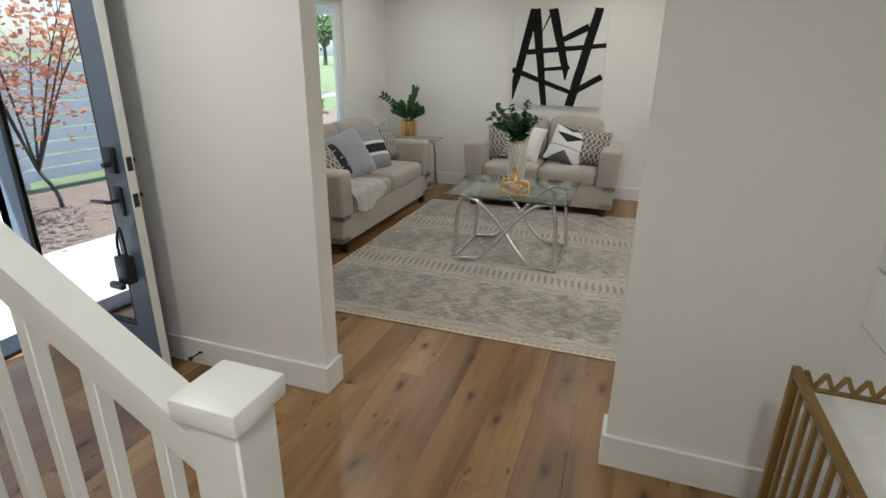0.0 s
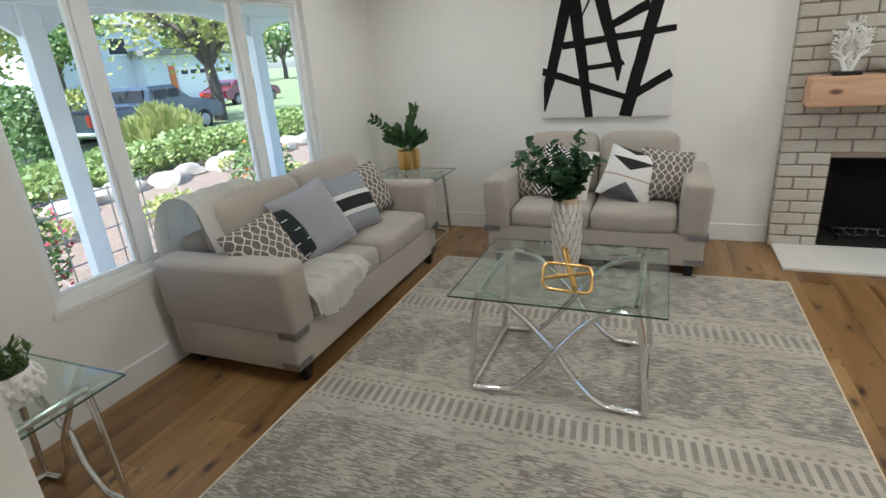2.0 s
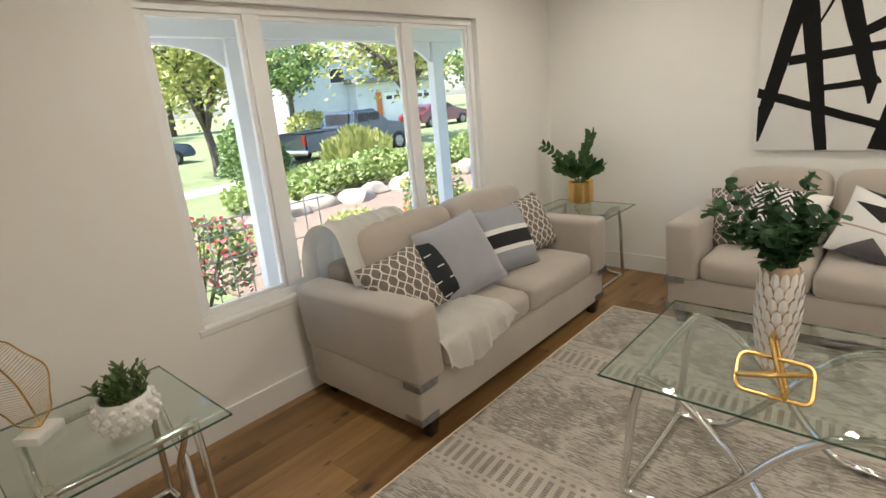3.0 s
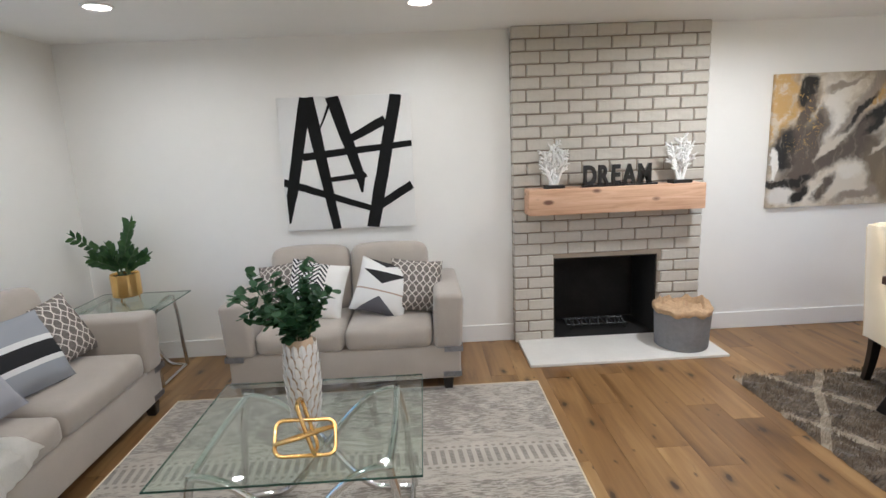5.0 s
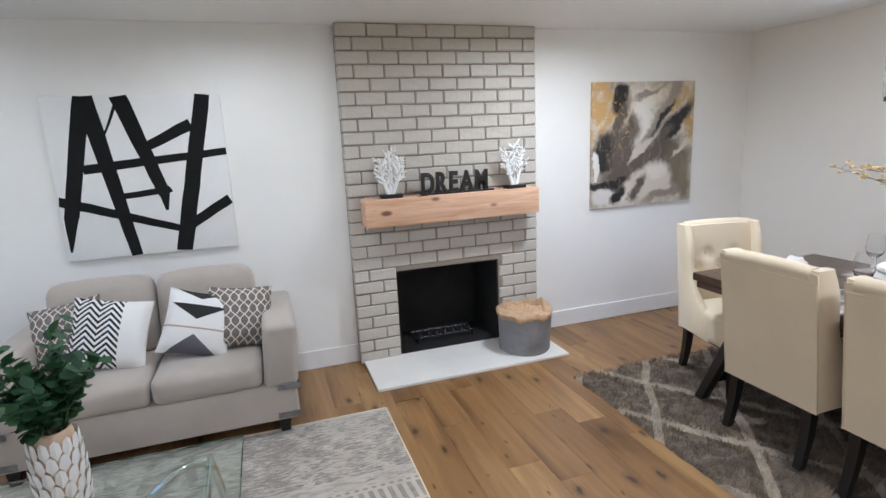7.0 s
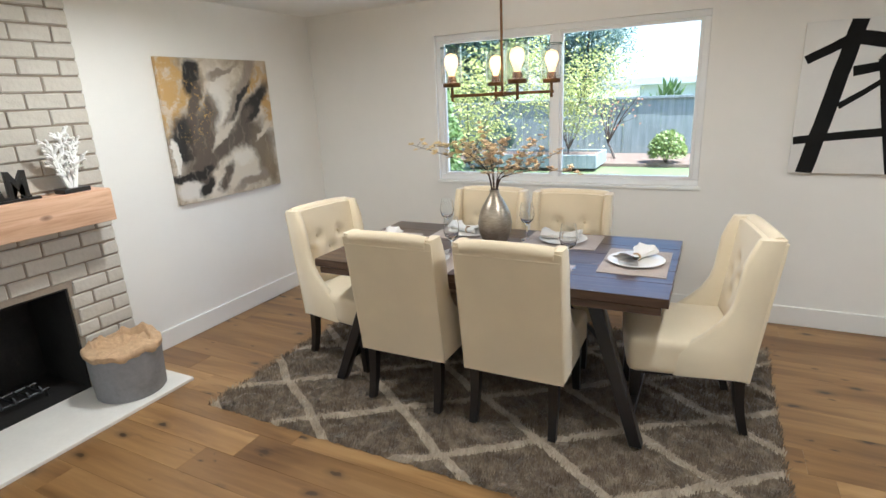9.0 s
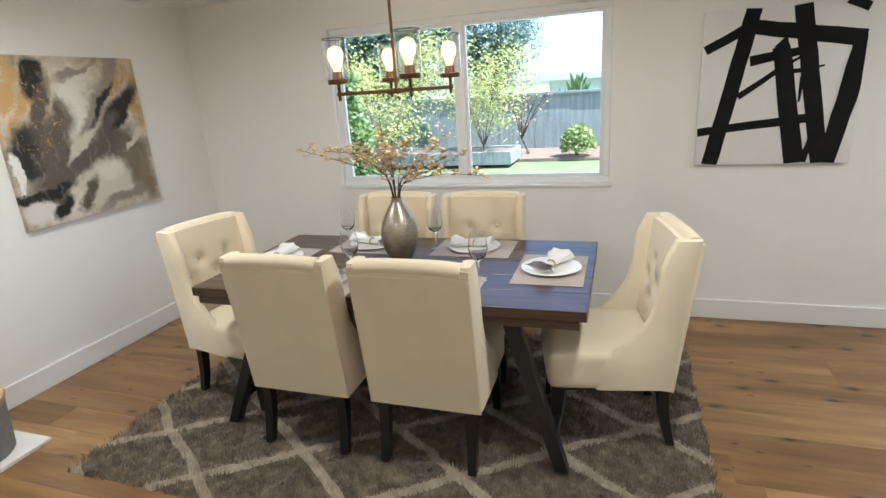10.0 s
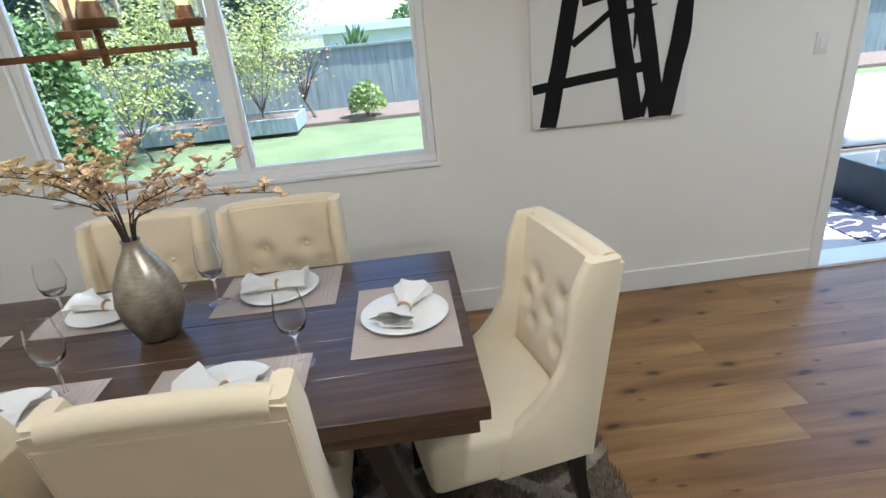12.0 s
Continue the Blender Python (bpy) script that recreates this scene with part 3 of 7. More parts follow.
# lawn, mulch and fence boards
n = Net("lawn")
f = n.noise(1.2, 4)
n.put(color=n.ramp(n.math("ADD", n.math("MULTIPLY", f, 0.6), n.math("MULTIPLY", n.noise(60, 2), 0.4)), [(0.3, (0.13, 0.165, 0.07)), (0.7, (0.24, 0.275, 0.125))]), rough=0.9)
n.bump(n.noise(70, 3), 0.8, 0.03)
n = Net("mulch")
n.put(color=n.ramp(n.noise(26, 4, 0.7), [(0.3, (0.13, 0.082, 0.058)), (0.55, (0.25, 0.18, 0.135)), (0.72, (0.42, 0.35, 0.29))]), rough=0.95)
n.bump(n.noise(40, 4), 0.9, 0.04)
n = Net("fence_board")
n.put(color=n.ramp(n.noise(1.0, 4, 0.6, n.mapped((10, 10, 0.8))), [(0.3, (0.17, 0.20, 0.19)), (0.7, (0.29, 0.32, 0.31))]), rough=0.85)
n = Net("patio_rug")
v = n.noise(3.2, 3, 0.5, None, 1.6)
n.put(color=n.mix(n.math("LESS_THAN", n.math("ABSOLUTE", n.math("SUBTRACT", v, 0.5)), 0.035), (0.05, 0.045, 0.07), (0.5, 0.47, 0.5)), rough=0.95)

# ---- setting ----
XW, XE, YN, YS, H = -0.84, 6.21, 7.09, -0.55, 2.44
LX, RX, LY, LY2 = 0.897, 2.168, 2.70, 2.813
W1 = (3.86, 6.12, 0.57, 2.03)
W2 = (3.70, 5.78, 0.97, 2.165)
DOOR = (1.66, 2.62)
PATIO = (-0.45, 1.31)
XD = 2.86
T = 0.14


def wall_piece(name, rows, label):
    bm = bmesh.new()
    for r in rows:
        box(bm, *r)
    return structure(name, bm, M["wall_paint"], label, "wall")


wall_piece("wall_west", [(XW - T, XW, YS, DOOR[0], 0, H), (XW - T, XW, DOOR[0], DOOR[1], 2.08, H), (XW - T, XW, DOOR[1], W1[0], 0, H), (XW - T, XW, W1[0], W1[1], 0, W1[2]), (XW - T, XW, W1[0], W1[1], W1[3], H), (XW - T, XW, W1[1], YN, 0, H)], "off-white painted wall with a wide window")
wall_piece("wall_north", [(XW - T, 2.50, YN, YN + T, 0, H), (2.50, 4.0, YN + 0.45, YN + 0.45 + T, 0, H), (4.0, XE + T, YN, YN + T, 0, H), (2.36, 2.50, YN + T, YN + 0.6, 0, H), (4.0, 4.14, YN + T, YN + 0.6, 0, H)], "off-white painted wall behind the fireplace")
wall_piece("wall_east", [(XE, XE + T, YS, PATIO[0], 0, H), (XE, XE + T, PATIO[0], PATIO[1], 2.06, H), (XE, XE + T, PATIO[1], W2[0], 0, H), (XE, XE + T, W2[0], W2[1], 0, W2[2]), (XE, XE + T, W2[0], W2[1], W2[3], H), (XE, XE + T, W2[1], YN, 0, H)], "off-white painted wall with window and patio opening")
wall_piece("wall_foyer", [(XW, LX, LY, LY2, 0, H)], "off-white partition wall beside the entry")
wall_piece("wall_stair", [(RX, XD + 0.12, LY - 0.03, LY2 - 0.03, 0, H)], "off-white partition wall facing the stairs")
wall_piece("wall_south", [(XW - T, XE + T, YS - T, YS, 0, H)], "plain off-white closing wall")
bm = bmesh.new()
box(bm, XW - T, XE + T, YS - T, YN + 0.6, H, H + 0.12)
structure("ceiling", bm, M["ceiling_paint"], "smooth white ceiling with recessed lights", "ceiling")
bm = bmesh.new()
box(bm, XW - T, XE + T, YS - T, YN + 0.6, -0.16, -0.012)
structure("floor", bm, M["mortar"], "oak plank floor laid over a slab", "floor")
# horizontal boards on the wall beside the console
shiplap = structure("wall_shiplap", boxed(XD + 0.02, XD + 0.12, YS, LY - 0.03, 0, H), M["white_paint"], "white horizontal board wall", "wall")


def baseboards():
    h, t = 0.14, 0.016
    runs = [(XW, XW + t, LY2, YN - t), (XW, 2.5, YN - t, YN), (4.0, XE, YN - t, YN), (XE - t, XE, PATIO[1] + 0.07, YN - t), (XW + 0.02, LX + t, LY - t, LY), (LX, LX + t, LY, LY2), (XW + t, LX + t, LY2, LY2 + t), (RX - t, XD, LY - 0.03 - t, LY - 0.03), (RX - t, RX, LY - 0.03, LY2 - 0.03), (RX - t, XD + 0.12, LY2 - 0.03, LY2 - 0.03 + t)]
    for i, (a, b, c, d) in enumerate(runs):
        structure("baseboard", boxed(a, b, c, d, 0.0, h, 0.003, 1), M["white_paint"], "tall flat white baseboard", "baseboard")


baseboards()


def window(name, plane, side, y0, y1, z0, z1, mulls, depth, thin):
    """A white vinyl window set in a wall at x = plane; side is +1 where outdoors lies at greater x."""
    ob = thing(name, pose(0, 0, 0), "wide white vinyl window with clear panes", "window", "", "structure")
    xa, xb = plane + side * (T - 0.075 - depth), plane + side * (T - 0.02 - depth)
    xa, xb = min(xa, xb), max(xa, xb)
    w = 0.045
    for k, r in enumerate(((y0, y1, z0, z0 + w), (y0, y1, z1 - w, z1), (y0, y0 + w, z0 + w, z1 - w), (y1 - w, y1, z0 + w, z1 - w))):
        part("window_frame", boxed(xa, xb, *r, 0.004, 1), M["vinyl"], ob)
    edges = [y0 + w] + [v for m in mulls for v in (m - thin, m + thin)] + [y1 - w]
    for m in mulls:
        part("mullion", boxed(xa - 0.004, xb + 0.004, m - thin, m + thin, z0 + w, z1 - w, 0.004, 1), M["vinyl"], ob)
    for a, b in zip(edges[::2], edges[1::2]):
        s = 0.022
        for r in ((a, b, z0 + w, z0 + w + s), (a, b, z1 - w - s, z1 - w), (a, a + s, z0 + w + s, z1 - w - s), (b - s, b, z0 + w + s, z1 - w - s)):
            part("sash", boxed(xa + 0.012, xb - 0.012, *r, 0.003, 1), M["vinyl"], ob)
        xm = (xa + xb) / 2
        p = part("pane", boxed(xm - 0.003, xm + 0.003, a + s, b - s, z0 + w + s, z1 - w - s), M["window_glass"], ob, "", False)
        p.visible_shadow = False
    return ob


w1 = window("window_1", XW, -1, *W1, (4.40, 5.46), 0.02, 0.04)
# small latch on the meeting stile
bm = bmesh.new()
box(bm, XW - 0.075, XW - 0.05, 5.425, 5.445, 1.24, 1.36, 0.006, 2)
part("latch", bm, M["vinyl"], w1, "white pull latch")
w2 = window("window_2", XE, 1, *W2, (4.755,), 0.028, 0.03)
# thin sill boards
structure("trim", boxed(XW - 0.01, XW + 0.006, W1[0] - 0.03, W1[1] + 0.03, W1[2] - 0.035, W1[2], 0.004, 1), M["white_paint"], "narrow white window sill", "sill")
structure("trim", boxed(XE - 0.014, XE + 0.01, W2[0] - 0.02, W2[1] + 0.02, W2[2] - 0.025, W2[2], 0.004, 1), M["white_paint"], "narrow white window sill", "sill")
# patio opening casing and sill
for r in ((PATIO[1] - 0.0, PATIO[1] + 0.07, 0, 2.13), (PATIO[0], PATIO[1], 2.06, 2.13)):
    structure("trim", boxed(XE - 0.018, XE + T + 0.01, *r, 0.003, 1), M["white_paint"], "white casing of the open patio doorway", "door casing")
structure("door_sill", boxed(XE - 0.02, XE + T + 0.05, PATIO[0], PATIO[1], -0.012, 0.02, 0.004, 1), M["vinyl"], "white track sill of the patio doorway", "door sill")
for x, y, z, l in ((XE, 1.54, 1.39, "white light switch plate on the wall"), (XE, 3.14, 0.40, "white electrical outlet plate on the wall")):
    sw = thing("light_switch" if z > 1 else "power_outlet", pose(x, y, z), l, "switch" if z > 1 else "outlet")
    part("plate", boxed(-0.008, 0.0, -0.036, 0.036, -0.058, 0.058, 0.003, 2), M["plastic_white"], sw)
    part("rocker", boxed(-0.013, -0.007, -0.016, 0.016, -0.033, 0.033, 0.003, 2), M["plastic_white"], sw)
# last five are added as fill light where no fixture is known
for x, y, p in ((0.07, 6.10, 0.75), (1.84, 6.22, 0.75), (0.07, 4.2, 0.75), (1.84, 4.2, 0.8), (4.0, 6.0, 2.4), (4.0, 3.4, 2.0), (0.45, 1.75, 1.5), (2.2, 0.3, 2.1), (4.8, 1.2, 2.0)):
    downlight(x, y, DOWNLIGHT * p)

# ---- living room ----
def puffy(bm, w, d, h, cx=0, cy=0, cz=0, r=0.06, crown=0.02, m=None):
    """A cushion: a rounded block whose top and front swell; bm must be empty."""
    bmesh.ops.create_cube(bm, size=2.0)
    bmesh.ops.subdivide_edges(bm, edges=bm.edges[:], cuts=11, use_grid_fill=True)
    half = Vector((w / 2, d / 2, h / 2))
    r = min(r, h * 0.49, w * 0.49, d * 0.49)
    inner = half - Vector((r, r, r))
    for v in bm.verts:
        q = Vector([math.sin(c * math.pi / 2) * k for c, k in zip(v.co, half)])
        c = Vector([max(-k, min(k, a)) for a, k in zip(q, inner)])
        o = q - c
        if o.length > 1e-9:
            q = c + o.normalized() * r
        fx, fy, fz = (max(0, 1 - (q[i] / half[i]) ** 2) for i in range(3))
        wob = noise.noise(q * 5 + Vector((cx * 7, cy * 5, cz * 3))) * 0.005
        q.z += (1 if q.z > 0 else -0.3) * crown * fx * fy + wob
        q.y += (1 if q.y > 0 else -1) * crown * 0.5 * fx * fz
        v.co = q
    bmesh.ops.transform(bm, matrix=m if m is not None else pose(cx, cy, cz), verts=bm.verts)


def bracket(parent, x, y, z, sx, sy):
    """A flat riveted metal strap round an outer corner."""
    bm = bmesh.new()
    box(bm, min(x, x - sx * 0.12), max(x, x - sx * 0.12), min(y, y + sy * 0.004), max(y, y + sy * 0.004), z - 0.018, z + 0.018, 0.001, 1)
    box(bm, min(x, x + sx * 0.004), max(x, x + sx * 0.004), min(y + sy * 0.004, y - sy * 0.10), max(y + sy * 0.004, y - sy * 0.10), z - 0.018, z + 0.018, 0.001, 1)
    for k in (0.03, 0.095):
        box(bm, x - sx * k - 0.006, x - sx * k + 0.006, y + sy * 0.003 - 0.003, y + sy * 0.003 + 0.005 * sy + 0.003, z - 0.006, z + 0.006, 0.002, 1)
    part("corner_bracket", bm, M["pewter"], parent, "riveted pewter corner strap")


def sofa(name, m, length, depth, seats, label, cloth, group):
    """Origin on the floor under the middle of the front; the front faces -y."""
    ob = thing(name, m, label, "sofa", group)
    a = 0.19
    L = length / 2
    part("base", boxed(-L + 0.012, L - 0.012, 0.02, depth - 0.02, 0.085, 0.315, 0.018, 3), cloth, ob)
    for s in (-1, 1):
        bm = bmesh.new()
        x0, x1 = (L - a, L) if s > 0 else (-L, -L + a)
        vs = box(bm, x0, x1, 0.0, depth, 0.30, 0.66, 0.036, 4)
        for v in vs:
            if v.co.z > 0.5:
                v.co.x += s * 0.018
                v.co.z += -0.02 * ((v.co.y - 0.2) / depth) + 0.01 * math.cos((v.co.x - (x0 + x1) / 2) * 14)
        part("arm", bm, cloth, ob)
    part("back_frame", boxed(-L + a - 0.01, L - a + 0.01, depth - 0.20, depth - 0.01, 0.30, 0.72, 0.05, 4), cloth, ob)
    w = (2 * L - 2 * a) / seats
    for i in range(seats):
        x = -L + a + w * (i + 0.5)
        bm = bmesh.new()
        puffy(bm, w - 0.006, depth - 0.20, 0.155, x, (depth - 0.20) / 2 + 0.005, 0.385, 0.05, 0.018)
        part("seat_cushion", bm, cloth, ob)
        bm = bmesh.new()
        puffy(bm, w - 0.01, 0.20, 0.46, 0, 0, 0, 0.075, 0.02, m=pose(x, depth - 0.27, 0.68, -12, 0, 0))
        part("back_cushion", bm, cloth, ob)
    for s in (-1, 1):
        for y in (0.06, depth - 0.08):
            bm = bmesh.new()
            vs = box(bm, s * (L - 0.10) - 0.035, s * (L - 0.10) + 0.035, y - 0.035, y + 0.035, 0.0, 0.09, 0.006, 1)
            for v in vs:
                if v.co.z < 0.04:
                    v.co.x += (s * (L - 0.10) - v.co.x) * 0.25
                    v.co.y += (y - v.co.y) * 0.25
            part("foot", bm, M["black_wood"], ob, "black tapered wooden foot")
        for z in (0.30, 0.118):
            bracket(ob, s * L if z > 0.2 else s * (L - 0.012), 0.0 if z > 0.2 else 0.02, z, s, -1)
    return ob


loveseat = sofa("loveseat", pose(1.245, 6.20, 0), 1.54, 0.86, 2, "beige fabric loveseat with two cushions and riveted corner straps", M["sofa_cloth"], "living room sofas")
couch = sofa("sofa", pose(0.075, 5.28, 0, 0, 0, 90), 1.88, 0.86, 2, "beige-grey fabric sofa below the wide window", M["sofa_cloth"], "living room sofas")


def pillow(m, size, material, label, puff=0.17):
    ob = thing("throw_pillow", m, label, "pillow", "throw pillows")
    bm = bmesh.new()
    N = 14
    for s in (1, -1):
        g = []
        for i in range(N + 1):
            row = []
            for j in range(N + 1):
                u, v = 2 * i / N - 1, 2 * j / N - 1
                pin = 1 - 0.07 * (1 - abs(u) ** 2) * (abs(v) ** 3) - 0.0
                pin2 = 1 - 0.07 * (1 - abs(v) ** 2) * (abs(u) ** 3)
                h = (max(0.0, (1 - u * u)) * max(0.0, (1 - v * v))) ** 0.42
                z = s * (puff * 0.5 * h + (0.006 * noise.noise(Vector((u * 3 + size * 9, v * 3, s))) * h))
                row.append(bm.verts.new((u * size / 2 * pin2, v * size / 2 * pin, z)))
            g.append(row)
        for i in range(N):
            for j in range(N):
                f = (g[i][j], g[i + 1][j], g[i + 1][j + 1], g[i][j + 1])
                bm.faces.new(f if s > 0 else f[::-1])
    bmesh.ops.remove_doubles(bm, verts=bm.verts, dist=0.0006)
    part("cover", bm, material, ob)
    bm = bmesh.new()
    k = size / 2
    ring = []
    for a in range(4):
        c, d = ((-1, -1), (1, -1), (1, 1), (-1, 1))[a], ((1, -1), (1, 1), (-1, 1), (-1, -1))[a]
        for i in range(8):
            t = i / 8
            u, v = c[0] + (d[0] - c[0]) * t, c[1] + (d[1] - c[1]) * t
            ring.append((u * k * (1 - 0.07 * (1 - v * v) * abs(u) ** 3), v * k * (1 - 0.07 * (1 - u * u) * abs(v) ** 3), 0))
    tube(bm, ring, 0.004, 5, True)
    part("piping", bm, material, ob)
    return ob


def stand(x, y, z, lean, turn, roll=0):
    """A pillow set on edge, leaning back; turn: which way it faces (0: towards -y)."""
    return pose(x, y, z, 0, 0, turn) @ pose(0, 0, 0, 90 - lean, 0, 0) @ pose(0, 0, 0, 0, 0, roll)


# on the loveseat
pillow(stand(0.80, 6.62, 0.645, 24, -14, 12), 0.40, M["pillow_trellis"], "brown and cream trellis-patterned throw pillow on the loveseat")
pillow(stand(1.03, 6.53, 0.655, 26, 4, -12), 0.40, M["pillow_chevron"], "white throw pillow with black chevron lines on the loveseat")
pillow(stand(1.49, 6.52, 0.650, 26, 0, -16), 0.38, M["pillow_geometric"], "white throw pillow with black and grey triangles on the loveseat")
pillow(stand(1.73, 6.56, 0.645, 24, 16, -10), 0.37, M["pillow_trellis"], "brown and cream trellis-patterned throw pillow on the loveseat")
# on the sofa, from the near end to the far end
pillow(stand(-0.26, 4.61, 0.640, 32, 66, 14), 0.35, M["pillow_trellis"], "grey and cream trellis-patterned throw pillow on the sofa")
pillow(stand(-0.29, 4.80, 0.625, 32, 70, 14), 0.35, M["pillow_dashed"], "black throw pillow with white dashes on the sofa")
pillow(stand(-0.25, 5.07, 0.67, 30, 74, 10), 0.45, M["pillow_grey"], "plain light grey throw pillow on the sofa")
pillow(stand(-0.27, 5.52, 0.655, 30, 78, -2), 0.42, M["pillow_striped"], "grey throw pillow with black and white stripes on the sofa")
pillow(stand(-0.34, 5.88, 0.645, 26, 70, 10), 0.38, M["pillow_trellis"], "brown and cream trellis-patterned throw pillow on the sofa")


def throw_blanket():
    """One throw: over the sofa's back, down to the seat and over its front edge."""
    ob = thing("throw_blanket", pose(0, 0, 0), "cream knitted throw blanket draped over the sofa", "blanket")
    prof = smooth_path([(-0.80, 0, 0.52), (-0.80, 0, 0.76), (-0.745, 0, 0.895), (-0.62, 0, 0.955), (-0.51, 0, 0.91), (-0.46, 0, 0.76), (-0.41, 0, 0.60), (-0.36, 0, 0.50), (-0.25, 0, 0.488), (-0.05, 0, 0.485), (0.055, 0, 0.478), (0.10, 0, 0.44), (0.114, 0, 0.37), (0.120, 0, 0.28)], 4)
    bm = bmesh.new()
    N = 22
    rows = []
    for i, p in enumerate(prof):
        t = i / (len(prof) - 1)
        y0 = 4.40 + 0.12 * t
        wd = 0.50 + 0.12 * max(0, t - 0.55)
        row = []
        for j in range(N + 1):
            s = j / N
            fold = 0.014 * math.sin(s * 21 + t * 4) + 0.008 * math.sin(s * 47 + t * 9)
            drop = max(0.0, 0.44 - p.z) * (0.75 * abs(s - 0.3) / 0.7) if p.x > 0.09 else 0.0
            row.append(bm.verts.new((p.x + fold * (0.3 if 0.15 < t < 0.85 else 0.7), y0 + wd * s, p.z + abs(fold) * 0.7 + drop)))
        rows.append(row)
    for a, b in zip(rows, rows[1:]):
        for j in range(N):
            bm.faces.new((a[j], a[j + 1], b[j + 1], b[j]))
    r = bmesh.ops.solidify(bm, geom=bm.faces[:], thickness=0.011)
    part("cloth", bm, M["throw_cloth"], ob)


throw_blanket()


def glass_table(name, m, w, d, h, label, category="table"):
    """Glass top on a bent chrome tube frame whose side tubes sweep across in an X."""
    ob = thing(name, m, label, category, "glass and chrome tables")
    part("glass_top", boxed(-w / 2, w / 2, -d / 2, d / 2, h - 0.010, h, 0.003, 2), M["table_glass"], ob, "clear glass top").visible_shadow = False
    bm = bmesh.new()
    e = 0.0035
    for r in ((-w / 2 - e, w / 2 + e, -d / 2 - e, -d / 2 - 0.0005), (-w / 2 - e, w / 2 + e, d / 2 + 0.0005, d / 2 + e), (-w / 2 - e, -w / 2 - 0.0005, -d / 2, d / 2), (w / 2 + 0.0005, w / 2 + e, -d / 2, d / 2)):
        box(bm, *r, h - 0.0085, h - 0.0015)
    part("glass_edge", bm, M["glass_edge"], ob, "green-tinted polished glass edge")
    k = 0.0155 if w > 0.7 else 0.014
    z = h - 0.010 - k
    a = w / 2 - 0.06
    for s in (-1, 1):
        y = s * (d / 2 - 0.09)
        for q in (-1, 1):
            pts = [(q * a * 0.86, y, z), (q * a * 0.93, y, z * 0.72), (q * a * 0.965, y, z * 0.38), (q * a * 1.0, y, 0.07), (q * a * 0.99, y, k), (q * a * 0.80, y, k), (q * a * 0.50, y, 0.035), (q * a * 0.22, y, z * 0.28), (0, y + q * k * 1.02, z * 0.50), (-q * a * 0.25, y, z * 0.74), (-q * a * 0.52, y, z * 0.93), (-q * a * 0.75, y, z), (-q * a * 0.86, y, z)]
            bm = bmesh.new()
            tube(bm, smooth_path(pts, 7), k, 12)
            part("leg_tube", bm, M["chrome"], ob)
    for q in (-1, 1):
        bm = bmesh.new()
        yy = d / 2 - 0.09
        tube(bm, smooth_path([(q * a * 0.86, -yy, z), (q * a * 0.87, -yy * 0.6, z), (q * a * 0.88, 0, z), (q * a * 0.87, yy * 0.6, z), (q * a * 0.86, yy, z)], 5), k, 12)
        part("cross_tube", bm, M["chrome"], ob)
        bm = bmesh.new()
        tube(bm, [(q * a * 0.985, -yy, k), (q * a * 0.985, yy, k)], k * 0.9, 10)
        part("floor_tube", bm, M["chrome"], ob)
        for s in (-1, 1):
            bm = bmesh.new()
            lathe(bm, [(0, z + k * 0.7), (0.013, z + k * 0.7), (0.013, h - 0.0095), (0, h - 0.0095)], 14, q * a * 0.86, s * yy)
            part("glass_pad", bm, M["chrome"], ob)
    return ob


glass_table("coffee_table", pose(1.30, 4.885, 0.012), 0.915, 0.79, 0.54, "glass-topped coffee table on crossed chrome tube legs", "coffee table")
glass_table("end_table", pose(-0.37, 6.70, 0), 0.66, 0.58, 0.585, "glass-topped chrome end table in the corner", "end table")
glass_table("end_table", pose(-0.39, 3.285, 0), 0.62, 0.60, 0.55, "glass-topped chrome end table beside the entry wall", "end table")

# large woven rug
rug = thing("area_rug", pose(1.315, 4.86, 0), "grey and ivory woven rug with banded tribal pattern", "rug")
part("woven_body", boxed(-1.205, 1.205, -1.395, 1.405, 0.001, 0.011, 0.004, 2), M["rug_woven"], rug)
bm = bmesh.new()
for s in (-1, 1):
    box(bm, -1.209, 1.209, s * 1.40 - 0.006 + 0.005, s * 1.40 + 0.006 + 0.005, 0.001, 0.0125, 0.003, 1)
    box(bm, s * 1.207 - 0.005, s * 1.207 + 0.005, -1.395, 1.405, 0.001, 0.0125, 0.003, 1)
part("binding", bm, M["cream_cloth"], rug, "pale bound edge")


